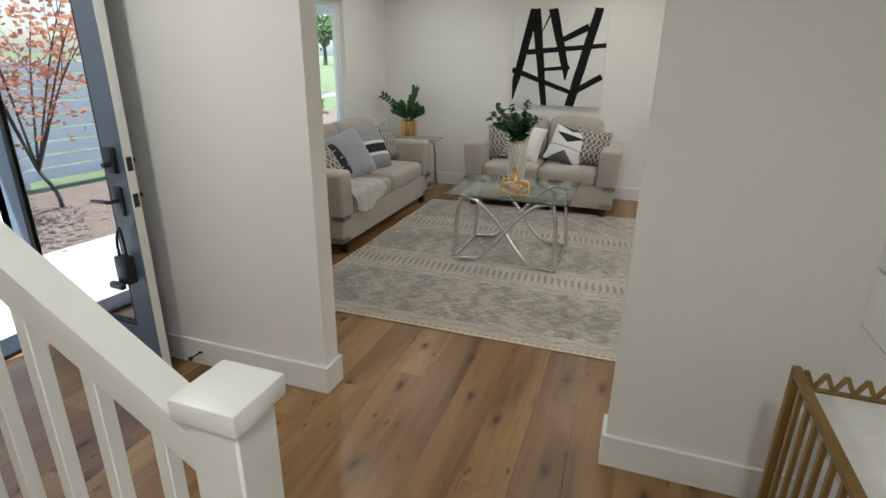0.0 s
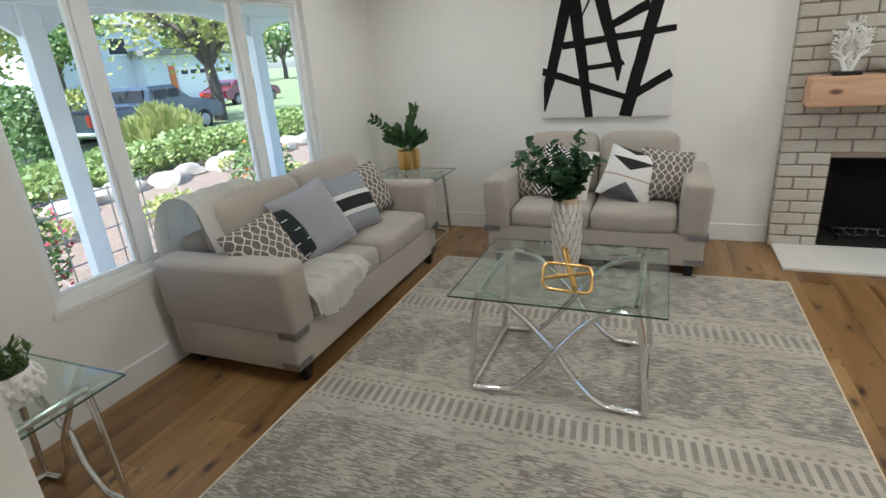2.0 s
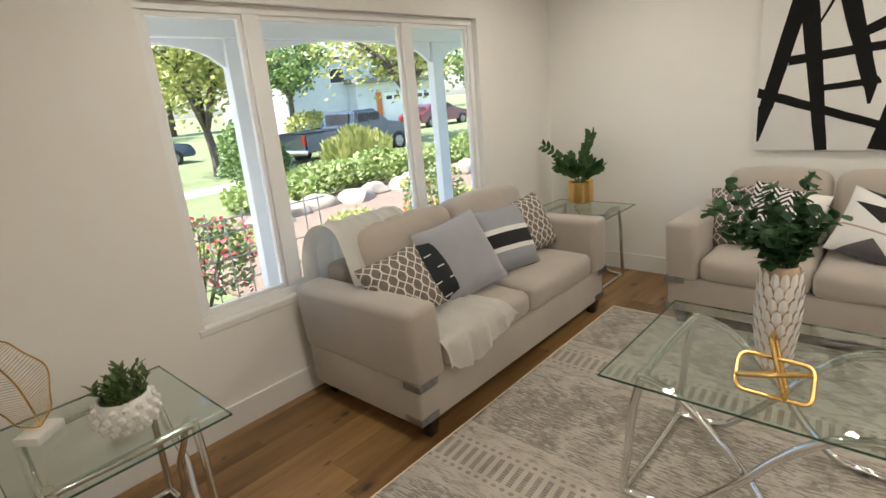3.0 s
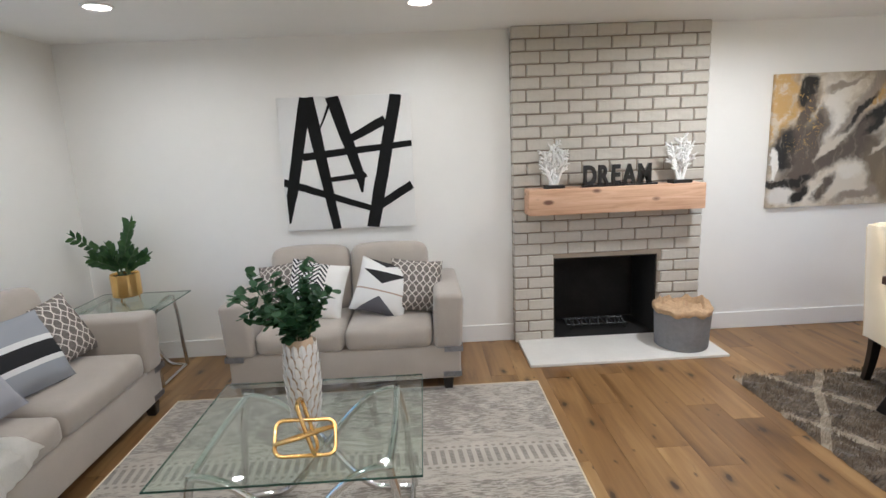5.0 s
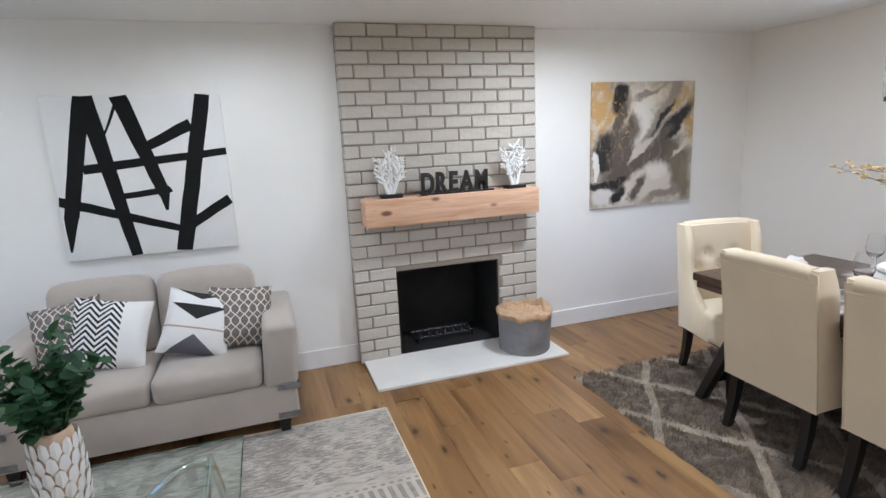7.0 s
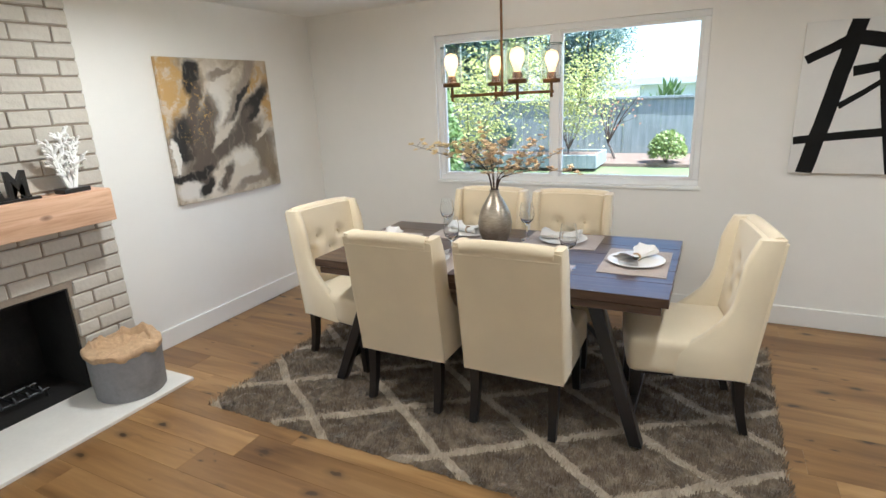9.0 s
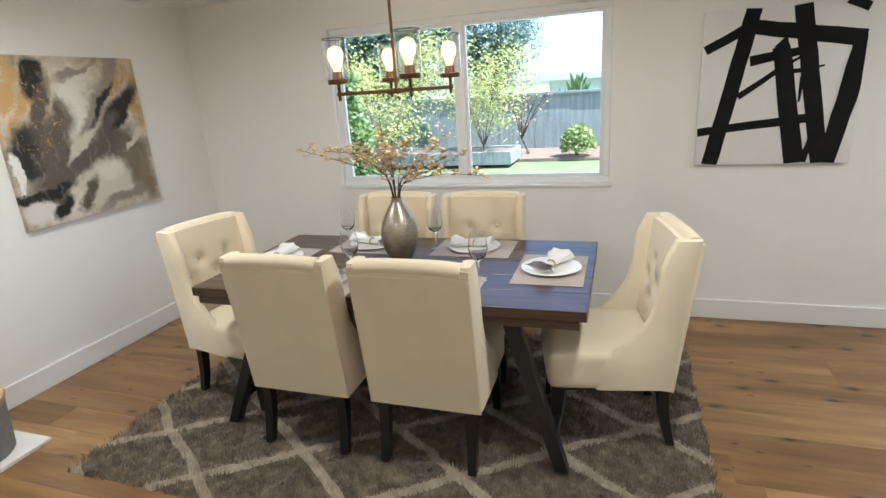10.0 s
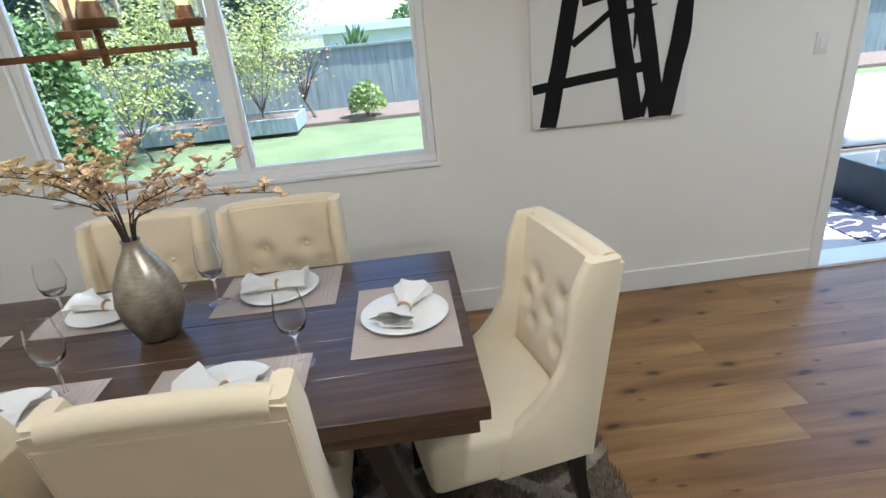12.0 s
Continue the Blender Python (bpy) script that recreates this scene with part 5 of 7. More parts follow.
def dining_table():
    ob = thing("dining_table", pose((TX0 + TX1) / 2, (TY0 + TY1) / 2, 0.03), "dark walnut plank dining table on black angled legs", "dining table")
    a, b, z = (TX1 - TX0) / 2, (TY1 - TY0) / 2, TZ - 0.03
    for k in range(5):
        x0 = -a + k * 2 * a / 5
        part("top_plank", boxed(x0 + 0.0008, x0 + 2 * a / 5 - 0.0008, -b, b, z - 0.045, z, 0.002, 1), M["walnut"], ob)
    part("apron", boxed(-a + 0.004, a - 0.004, -b + 0.03, b - 0.03, z - 0.085, z - 0.046, 0.003, 1), M["walnut"], ob, "dark under-frame")
    for s in (-1, 1):
        for q in (-1, 1):
            bm = bmesh.new()
            top, foot = Vector((q * (a - 0.13), s * (b - 0.34), z - 0.086)), Vector((q * (a - 0.02), s * (b - 0.10), 0.0))
            ws, wt = 0.030, 0.036
            v = [bm.verts.new(foot + Vector((i * ws, j * ws, 0))) for i, j in ((-1, -1), (1, -1), (1, 1), (-1, 1))]
            u = [bm.verts.new(top + Vector((i * wt, j * wt, 0))) for i, j in ((-1, -1), (1, -1), (1, 1), (-1, 1))]
            bm.faces.new(v[::-1])
            bm.faces.new(u)
            for i in range(4):
                bm.faces.new((v[i], v[(i + 1) % 4], u[(i + 1) % 4], u[i]))
            bmesh.ops.bevel(bm, geom=bm.edges[:], offset=0.004, segments=1, affect="EDGES")
            part("leg", bm, M["black_wood"], ob)
        part("end_rail", boxed(-a + 0.10, a - 0.10, s * (b - 0.34) - 0.03, s * (b - 0.34) + 0.03, z - 0.13, z - 0.087, 0.003, 1), M["black_wood"], ob)
        bm = bmesh.new()
        tube(bm, smooth_path([(0, s * (b - 0.30), 0.14), (0.0, s * (b - 0.38), 0.30), (0, s * (b - 0.60), 0.52), (0, s * (b - 0.80), z - 0.09)], 6), 0.012, 8)
        part("iron_brace", bm, M["black_metal"], ob, "curved black iron brace")
        part("low_rail", boxed(-a + 0.05, a - 0.05, s * (b - 0.14) - 0.018, s * (b - 0.14) + 0.018, 0.11, 0.16, 0.003, 1), M["black_wood"], ob)


dining_table()


def dining_chair(m, label):
    """Wing-backed parsons chair; origin on the floor under the seat's middle, facing +y (back at -y)."""
    ob = thing("dining_chair", m, label, "chair", "cream dining chairs")
    c = M["cream_cloth"]
    w = 0.246
    bm = bmesh.new()
    puffy(bm, 2 * w + 0.028, 0.52, 0.185, 0, 0.05, 0.397, 0.035, 0.022)
    part("seat", bm, c, ob)
    part("seat_rail", boxed(-w + 0.02, w - 0.02, -0.22, 0.29, 0.285, 0.335, 0.006, 1), M["black_wood"], ob)

    def by(z):
        return -0.205 - max(0.0, z - 0.33) * 0.13

    bm = bmesh.new()
    N, K = 26, 34
    for face, off in ((1, 0.045), (-1, -0.03)):
        g = []
        for i in range(K + 1):
            z = 0.30 + 0.69 * i / K
            row = []
            for j in range(N + 1):
                x = -w + 2 * w * j / N
                y = by(z) + off
                if face > 0 and z > 0.5:
                    for bx, bz in ((-0.09, 0.62), (0.09, 0.62), (0.0, 0.71), (-0.16, 0.71), (0.16, 0.71), (-0.09, 0.80), (0.09, 0.80)):
                        d2 = (x - bx) ** 2 + (z - bz) ** 2
                        y -= 0.030 * math.exp(-d2 * 1100)
                    y += 0.010
                row.append(bm.verts.new((x * (0.99 if face > 0 else 1.062), y, z - (0.012 * (abs(x) / w) ** 4 if i == K else 0))))
            g.append(row)
        for i in range(K):
            for j in range(N):
                bm.faces.new((g[i][j], g[i][j + 1], g[i + 1][j + 1], g[i + 1][j]))
        if face > 0:
            front = g
        else:
            back = g
    for i in range(K):
        bm.faces.new((front[i][0], front[i + 1][0], back[i + 1][0], back[i][0]))
        bm.faces.new((front[i][-1], back[i][-1], back[i + 1][-1], front[i + 1][-1]))
    for j in range(N):
        bm.faces.new((front[0][j], back[0][j], back[0][j + 1], front[0][j + 1]))
        bm.faces.new((front[K][j], front[K][j + 1], back[K][j + 1], back[K][j]))
    part("backrest", bm, c, ob, "cream button-tufted backrest", True, 60)
    bm = bmesh.new()
    tube(bm, smooth_path([(-w + 0.02, by(0.98) - 0.002, 0.972), (-w * 0.5, by(0.98) - 0.002, 0.98), (w * 0.5, by(0.98) - 0.002, 0.98), (w - 0.02, by(0.98) - 0.002, 0.972)], 4), 0.034, 12)
    part("top_roll", bm, c, ob)
    bm = bmesh.new()
    for s in (-1, 1):
        tube(bm, [(s * (w + 0.010), by(z) - 0.030, z) for z in (0.31, 0.5, 0.75, 0.93)], 0.0035, 5)
    tube(bm, [(-w - 0.008, by(0.94) - 0.030, 0.94), (w + 0.008, by(0.94) - 0.030, 0.94)], 0.0035, 5)
    part("back_piping", bm, c, ob)
    for bx, bz in ((-0.09, 0.62), (0.09, 0.62), (0.0, 0.71), (-0.16, 0.71), (0.16, 0.71), (-0.09, 0.80), (0.09, 0.80)):
        bm = bmesh.new()
        bmesh.ops.create_uvsphere(bm, u_segments=10, v_segments=6, radius=0.012, matrix=Matrix.Translation((bx, by(bz) + 0.031, bz)) @ Matrix.Diagonal((1, 0.5, 1, 1)))
        part("button", bm, c, ob)
    for s in (-1, 1):
        bm = bmesh.new()
        prof = []
        for i in range(13):
            z = 0.31 + 0.685 * i / 12
            reach = 0.085 + 0.19 * max(0.0, 1 - (max(z, 0.45) - 0.45) / 0.26) ** 2.0 - 0.035 * max(0, (z - 0.9) / 0.1)
            prof.append((by(z) - 0.024, by(z) + 0.03 + reach, z))
        rings = []
        for y0, y1, z in prof:
            x0, x1 = s * (w - 0.03), s * (w + 0.018)
            e = 0.012
            rings.append([bm.verts.new(q) for q in ((x0, y0, z), (x1 - s * e, y0, z), (x1, y0 + e, z), (x1, y1 - e, z), (x1 - s * e, y1, z), (x0 + s * e, y1, z), (x0, y1 - e, z))])
        for a, b in zip(rings, rings[1:]):
            for k in range(7):
                bm.faces.new((a[k], a[(k + 1) % 7], b[(k + 1) % 7], b[k]))
        bm.faces.new(rings[0])
        bm.faces.new(rings[-1])
        part("wing", bm, c, ob, "", True, 55)
    for s in (-1, 1):
        for y, dy in ((0.27, 0.01), (-0.20, -0.045)):
            bm = bmesh.new()
            tip, top = Vector((s * (w - 0.035), y + dy, 0.0)), Vector((s * (w - 0.04), y, 0.30))
            rings = []
            for i in range(6):
                t = i / 5
                p = tip.lerp(top, t) + Vector((0, (-dy) * 0.25 * math.sin(t * 3.14), 0))
                h = 0.019 + 0.006 * t
                rings.append([bm.verts.new(p + Vector(q)) for q in ((-h, -h, 0), (h, -h, 0), (h, h, 0), (-h, h, 0))])
            for a, b in zip(rings, rings[1:]):
                for k in range(4):
                    bm.faces.new((a[k], a[(k + 1) % 4], b[(k + 1) % 4], b[k]))
            bm.faces.new(rings[0])
            bm.faces.new(rings[-1])
            part("leg", bm, M["black_wood"], ob, "black tapered leg")
    return ob


RZ = 0.028
chair = dining_chair(pose(4.475, 5.06, RZ, 0, 0, -90), "cream upholstered wing-back dining chair with black legs")
for x, y, a in ((4.475, 4.425, -90), (5.29, 5.03, 90), (5.29, 4.445, 90), (4.73, 5.70, 168), (4.80, 3.655, 11)):
    copy_thing(chair, pose(x, y, RZ, 0, 0, a))


def goblet(x, y):
    ob = thing("wine_glass", pose(x, y, TZ), "clear stemmed wine glass on the dining table", "glass", "wine glasses")
    bm = bmesh.new()
    lathe(bm, [(0.0, 0.0), (0.040, 0.0), (0.040, 0.002), (0.009, 0.006), (0.0045, 0.02), (0.0045, 0.092), (0.012, 0.102), (0.036, 0.125), (0.046, 0.158), (0.043, 0.195), (0.036, 0.235), (0.0352, 0.235), (0.042, 0.195), (0.045, 0.158), (0.035, 0.127), (0.0, 0.107)], 28)
    part("bowl_and_stem", bm, M["goblet_glass"], ob, "", True, 50).visible_shadow = False
    return ob


for x, y in ((4.614, 4.245), (5.086, 4.616), (4.608, 4.906), (5.086, 5.166)):
    goblet(x, y)


def place_setting(x, y, turn, seed):
    rnd = random.Random(seed)
    base = pose(x, y, TZ, 0, 0, turn)
    ob = thing("placemat", base, "taupe woven rectangular placemat on the table", "placemat", "placemats")
    bm = bmesh.new()
    for i in range(24):
        box(bm, -0.165, 0.165, -0.222 + i * 0.0185, -0.222 + i * 0.0185 + 0.0178, 0.0005, 0.003)
    part("weave", bm, M["placemat"], ob, "", False)
    pl = thing("dinner_plate", base @ pose(0, 0.0, 0.003), "round white ceramic dinner plate", "plate", "dinner plates")
    bm = bmesh.new()
    lathe(bm, [(0.0, 0.004), (0.08, 0.004), (0.10, 0.008), (0.141, 0.018), (0.145, 0.020), (0.141, 0.022), (0.10, 0.0125), (0.08, 0.009), (0.0, 0.009)], 40)
    bmesh.ops.translate(bm, verts=bm.verts, vec=(0, 0, -0.004))
    part("dish", bm, M["ceramic_white"], pl)
    nk = thing("cloth_napkin", base @ pose(0.0, -0.01, 0.0095, 0, 0, 80 + rnd.uniform(-12, 12)), "white cloth napkin gathered through a tan ring", "napkin", "napkins")
    bm = bmesh.new()
    N, K = 16, 12
    g = []
    for i in range(N + 1):
        t = 2 * i / N - 1
        row = []
        for j in range(K + 1):
            a = math.pi * 2 * j / K
            spread = 0.018 + 0.052 * abs(t) ** 1.3
            hgt = 0.015 + 0.012 * abs(t)
            rr = 1 + 0.22 * math.sin(5 * a + t * 4 + seed) * abs(t)
            row.append(bm.verts.new((t * 0.115, spread * math.cos(a) * rr, max(0.002, hgt + hgt * math.sin(a) * rr + 0.010 * abs(t)))))
        g.append(row)
    for a, b in zip(g, g[1:]):
        for j in range(K):
            bm.faces.new((a[j], a[j + 1], b[j + 1], b[j]))
    part("cloth", bm, M["napkin"], nk)
    bm = bmesh.new()
    ring = [(0.0, 0.021 * math.cos(a * 0.393), 0.018 + 0.019 * math.sin(a * 0.393)) for a in range(16)]
    tube(bm, ring, 0.0045, 8, True)
    part("napkin_ring", bm, M["jute"], nk, "tan woven napkin ring")


place_setting(4.82, 3.935, 90, 1)
place_setting(5.13, 4.40, 180, 2)
place_setting(5.13, 5.03, 180, 3)
place_setting(4.50, 4.44, 0, 4)
place_setting(4.50, 5.03, 0, 5)
place_setting(4.80, 5.48, -90, 6)


def blossom_vase():
    ob = thing("table_vase", pose(4.90, 4.755, TZ), "brushed pewter bottle vase holding dried blossom branches", "vase")
    bm = bmesh.new()
    lathe(bm, [(0.0, 0.0), (0.052, 0.0), (0.066, 0.012), (0.096, 0.09), (0.102, 0.145), (0.090, 0.21), (0.060, 0.27), (0.032, 0.315), (0.026, 0.335), (0.030, 0.345), (0.025, 0.345), (0.022, 0.33), (0.0, 0.30)], 44)
    part("vessel", bm, M["vase_metal"], ob)
    rnd = random.Random(21)
    bs, b1, b2 = bmesh.new(), bmesh.new(), bmesh.new()

    def flower(bm, p, r):
        for k in range(5):
            a = k * 1.257 + rnd.uniform(0, 1)
            leaf(bm, p, (math.cos(a), math.sin(a), rnd.uniform(-0.2, 0.9)), (0, 0, 1), r, r * 0.85, 0.25)

    for k in range(12):
        a = k * 6.283 / 12 + rnd.uniform(-0.2, 0.2)
        along = abs(math.sin(a))
        out = 0.13 + 0.40 * along * rnd.uniform(0.55, 1.0)
        up = rnd.uniform(0.16, 0.34)
        p = smooth_path([(0.010 * math.cos(a), 0.010 * math.sin(a), 0.31), (0.05 * math.cos(a), 0.05 * math.sin(a), 0.36 + up * 0.35), (out * 0.55 * math.cos(a), out * 0.55 * math.sin(a), 0.35 + up * 0.75), (out * math.cos(a), out * math.sin(a), 0.35 + up + rnd.uniform(-0.05, 0.04))], 6)
        tube(bs, p, 0.0032, 5, False, 0.0012)
        for i in range(7, len(p)):
            for s in range(2):
                d = Vector((rnd.uniform(-1, 1), rnd.uniform(-1, 1), rnd.uniform(-0.3, 1))).normalized() * rnd.uniform(0.010, 0.05)
                tube(bs, [p[i], p[i] + d], 0.0011, 4)
                flower(b2 if math.sin(a) > 0.25 else b1, p[i] + d, rnd.uniform(0.015, 0.026))
    part("branch_spray", bs, M["stem_brown"], ob)
    tagged(part("blossoms", b1, M["blossom"], ob), "small peach blossoms", kind="stuff")
    tagged(part("buds", b2, M["blossom_pale"], ob), "small pale yellow buds", kind="stuff")


blossom_vase()


def chandelier():
    ob = thing("chandelier", pose(4.80, 4.66, 1.685), "bronze linear chandelier with clear cylinder shades and lit bulbs", "chandelier")
    bm = bmesh.new()
    tube(bm, [(0, 0, 0.0), (0, 0, H - 1.685 - 0.02)], 0.007, 10)
    part("stem", bm, M["bronze"], ob)
    bm = bmesh.new()
    lathe(bm, [(0.0, H - 1.685 - 0.03), (0.06, H - 1.685 - 0.028), (0.065, H - 1.685), (0, H - 1.685)], 24)
    part("canopy", bm, M["bronze"], ob)
    part("hub", boxed(-0.035, 0.035, -0.035, 0.035, -0.014, 0.012, 0.004, 2), M["bronze"], ob)
    for k, a in enumerate((122, 216, 302, 28)):
        ca, sa = math.cos(radians(a)), math.sin(radians(a))
        R = 0.27
        arm = part("arm", boxed(0.02, R + 0.012, -0.008, 0.008, -0.008, 0.008, 0.002, 1, pose(0, 0, 0, 0, 0, a)), M["bronze"], ob)
        c = Vector((R * ca, R * sa, 0))
        bm = bmesh.new()
        tube(bm, [c + Vector((0, 0, -0.03)), c + Vector((0, 0, 0.05))], 0.008, 8)
        lathe(bm, [(0, 0.045), (0.045, 0.045), (0.047, 0.05), (0.047, 0.066), (0.026, 0.068), (0.022, 0.10), (0, 0.102)], 22, c.x, c.y)
        part("socket", bm, M["bronze"], ob)
        bm = bmesh.new()
        lathe(bm, [(0.056, 0.066), (0.056, 0.243), (0.0545, 0.243), (0.0545, 0.067)], 28, c.x, c.y)
        rim = bmesh.new()
        lathe(rim, [(0.0535, 0.240), (0.0570, 0.240), (0.0570, 0.2445), (0.0535, 0.2445), (0.0535, 0.240)], 28, c.x, c.y)
        part("shade_rim", rim, M["glass_edge"], ob, "thick clear glass rim")
        part("shade", bm, M["clear_glass"], ob, "clear glass cylinder shade").visible_shadow = False
        bm = bmesh.new()
        lathe(bm, [(0.013, 0.10), (0.017, 0.115), (0.033, 0.155), (0.036, 0.178), (0.028, 0.203), (0.0, 0.216)], 18, c.x, c.y)
        part("bulb", bm, M["bulb_glow"], ob, "glowing amber filament bulb").visible_shadow = False
        d = bpy.data.lights.new("bulb_lamp", "POINT")
        d.energy, d.color, d.shadow_soft_size = BULB, (1.0, 0.68, 0.38), 0.03
        lamp = new("bulb_lamp", d)
        lamp.matrix_world = pose(4.80 + c.x, 4.66 + c.y, 1.685 + 0.165)


chandelier()


def shag_rug():
    ob = thing("shag_rug", pose(4.745, 4.68, 0), "grey-brown shaggy rug with pale diamond lattice under the table", "rug")
    a, b = 0.93, 1.47
    nx, ny = 74, 116
    verts, faces = [], []
    for j in range(ny + 1):
        for i in range(nx + 1):
            x, y = -a + 2 * a * i / nx, -b + 2 * b * j / ny
            edge = i in (0, nx) or j in (0, ny)
            z = 0.002 if edge else 0.014 + 0.012 * noise.noise(Vector((x * 16, y * 16, 0))) + 0.005 * noise.noise(Vector((x * 47, y * 47, 3)))
            verts.append((x + random.uniform(-0.007, 0.007), y + random.uniform(-0.007, 0.007), max(0.002, z)))
    for j in range(ny):
        for i in range(nx):
            k = j * (nx + 1) + i
            faces.append((k, k + 1, k + nx + 2, k + nx + 1))
    me = bpy.data.meshes.new("rug_body")
    me.from_pydata(verts, [], faces)
    me.materials.append(M["rug_shag"])
    p = new("rug_body", me)
    p.parent = ob
    rnd = random.Random(8)
    verts, faces = [], []
    for k in range(46000):
        x, y = rnd.uniform(-a - 0.008, a + 0.008), rnd.uniform(-b - 0.008, b + 0.008)
        n1 = noise.noise(Vector((x * 7, y * 7, 5))) * 3.2
        an = n1 + rnd.uniform(-0.9, 0.9)
        ln, h = rnd.uniform(0.012, 0.026), rnd.uniform(0.022, 0.038)
        w = 0.0028
        dx, dy = math.cos(an), math.sin(an)
        s = len(verts)
        verts += [(x - dy * w, y + dx * w, 0.004), (x + dy * w, y - dx * w, 0.004), (x + dx * ln + dy * w * 0.5, y + dy * ln - dx * w * 0.5, h), (x + dx * ln - dy * w * 0.5, y + dy * ln + dx * w * 0.5, h)]
        faces.append((s, s + 1, s + 2, s + 3))
    me = bpy.data.meshes.new("pile")
    me.from_pydata(verts, [], faces)
    me.materials.append(M["rug_shag"])
    p = new("pile", me)
    p.parent = ob
    tagged(p, "long shaggy tufts", kind="stuff")


shag_rug()

# ---- foyer ----
def front_door():
    ob = thing("door_1", pose(XW + 0.02, 2.585, 0.008, 0, 0, -3.5), "slate-blue front door with tall glass, standing open", "door", "", "structure")
    L, h, t = 0.93, 2.04, 0.046
    s = 0.125
    for r in ((0, s, 0, h), (L - s, L, 0, h), (s, L - s, 0, 0.26), (s, L - s, h - 0.14, h)):
        part("rail" if r[1] - r[0] > 0.3 else "stile", boxed(r[0], r[1], -t / 2, t / 2, r[2], r[3], 0.003, 1), M["slate_paint"], ob)
    for y in (-0.012, 0.012):
        for r in ((s, s + 0.018, 0.26, h - 0.14), (L - s - 0.018, L - s, 0.26, h - 0.14), (s, L - s, 0.26, 0.278), (s, L - s, h - 0.158, h - 0.14)):
            part("glazing_bead", boxed(r[0], r[1], y - 0.004, y + 0.004, r[2], r[3]), M["black_metal"], ob, "", False)
    part("pane", boxed(s, L - s, -0.004, 0.004, 0.26, h - 0.14), M["door_glass"], ob, "", False).visible_shadow = False
    part("door_edge", boxed(L, L + 0.002, -t / 2 + 0.002, t / 2 - 0.002, 0, h), M["white_paint"], ob, "pale unpainted latch edge", False)
    for z in (1.06, 0.90):
        bm = bmesh.new()
        box(bm, L + 0.0021, L + 0.004, -0.013, 0.013, z - 0.03, z + 0.03, 0.0005, 1)
        box(bm, L + 0.003, L + 0.012, -0.007, 0.007, z - 0.009, z + 0.009, 0.002, 1)
        part("latch_plate", bm, M["black_metal"], ob, "black latch bolt plate")
    for q in (-1, 1):
        bm = bmesh.new()
        box(bm, L - 0.095, L - 0.035, q * t / 2, q * (t / 2 + 0.022), 1.02, 1.15, 0.004, 2) if q > 0 else box(bm, L - 0.095, L - 0.035, -t / 2 - 0.022, -t / 2, 1.02, 1.13, 0.004, 2)
        tube(bm, [(L - 0.065, q * (t / 2 + 0.02), 1.06), (L - 0.065, q * (t / 2 + 0.05), 1.06)], 0.012, 10)
        part("deadbolt", bm, M["black_metal"], ob, "black deadbolt")
        bm = bmesh.new()
        box(bm, L - 0.09, L - 0.04, min(q * t / 2, q * (t / 2 + 0.012)), max(q * t / 2, q * (t / 2 + 0.012)), 0.83, 0.96, 0.003, 2)
        tube(bm, smooth_path([(L - 0.065, q * (t / 2 + 0.01), 0.90), (L - 0.066, q * (t / 2 + 0.055), 0.90), (L - 0.10, q * (t / 2 + 0.06), 0.90), (L - 0.17, q * (t / 2 + 0.056), 0.895)], 4), 0.009, 8)
        part("door_handle", bm, M["black_metal"], ob, "black lever handle")
    bm = bmesh.new()
    box(bm, L - 0.105, L - 0.03, -t / 2 - 0.062, -t / 2 - 0.016, 0.52, 0.65, 0.006, 2)
    tube(bm, smooth_path([(L - 0.09, -t / 2 - 0.04, 0.65), (L - 0.088, -t / 2 - 0.04, 0.72), (L - 0.066, -t / 2 - 0.035, 0.78), (L - 0.047, -t / 2 - 0.04, 0.72), (L - 0.045, -t / 2 - 0.04, 0.65)], 4), 0.006, 8)
    box(bm, L - 0.135, L - 0.055, -t / 2 - 0.085, -t / 2 - 0.06, 0.50, 0.53, 0.004, 1)
    part("key_lockbox", bm, M["black_metal"], ob, "black key lockbox hung from the handle")
    for z in (0.2, 1.0, 1.8):
        bm = bmesh.new()
        tube(bm, [(-0.006, t / 2, z - 0.05), (-0.006, t / 2, z + 0.05)], 0.007, 8)
        part("hinge", bm, M["black_metal"], ob)


front_door()
for r in ((DOOR[0] - 0.07, DOOR[0], 0, 2.15), (DOOR[1], DOOR[1] + 0.06, 0, 2.15), (DOOR[0], DOOR[1], 2.08, 2.15)):
    structure("trim", boxed(XW - T - 0.01, XW + 0.018, *r, 0.003, 1), M["white_paint"], "white front door casing", "door casing")
structure("door_sill", boxed(XW - T - 0.03, XW + 0.03, DOOR[0], DOOR[1], -0.012, 0.022, 0.004, 1), M["black_metal"], "black metal front door threshold", "door sill")
ob = thing("door_stop", pose(0.17, LY - 0.016, 0.075), "small black door stop on the baseboard", "door stop")
bm = bmesh.new()
tube(bm, [(0, 0, 0), (0, -0.065, 0)], 0.0045, 8)
lathe(bm, [(0, -0.003), (0.011, -0.003), (0.011, 0.003), (0, 0.003)], 12)
part("rod", bm, M["black_metal"], ob)
bm = bmesh.new()
box(bm, -0.009, 0.009, -0.078, -0.062, -0.009, 0.009, 0.003, 2)
part("rubber_tip", bm, M["rubber"], ob)


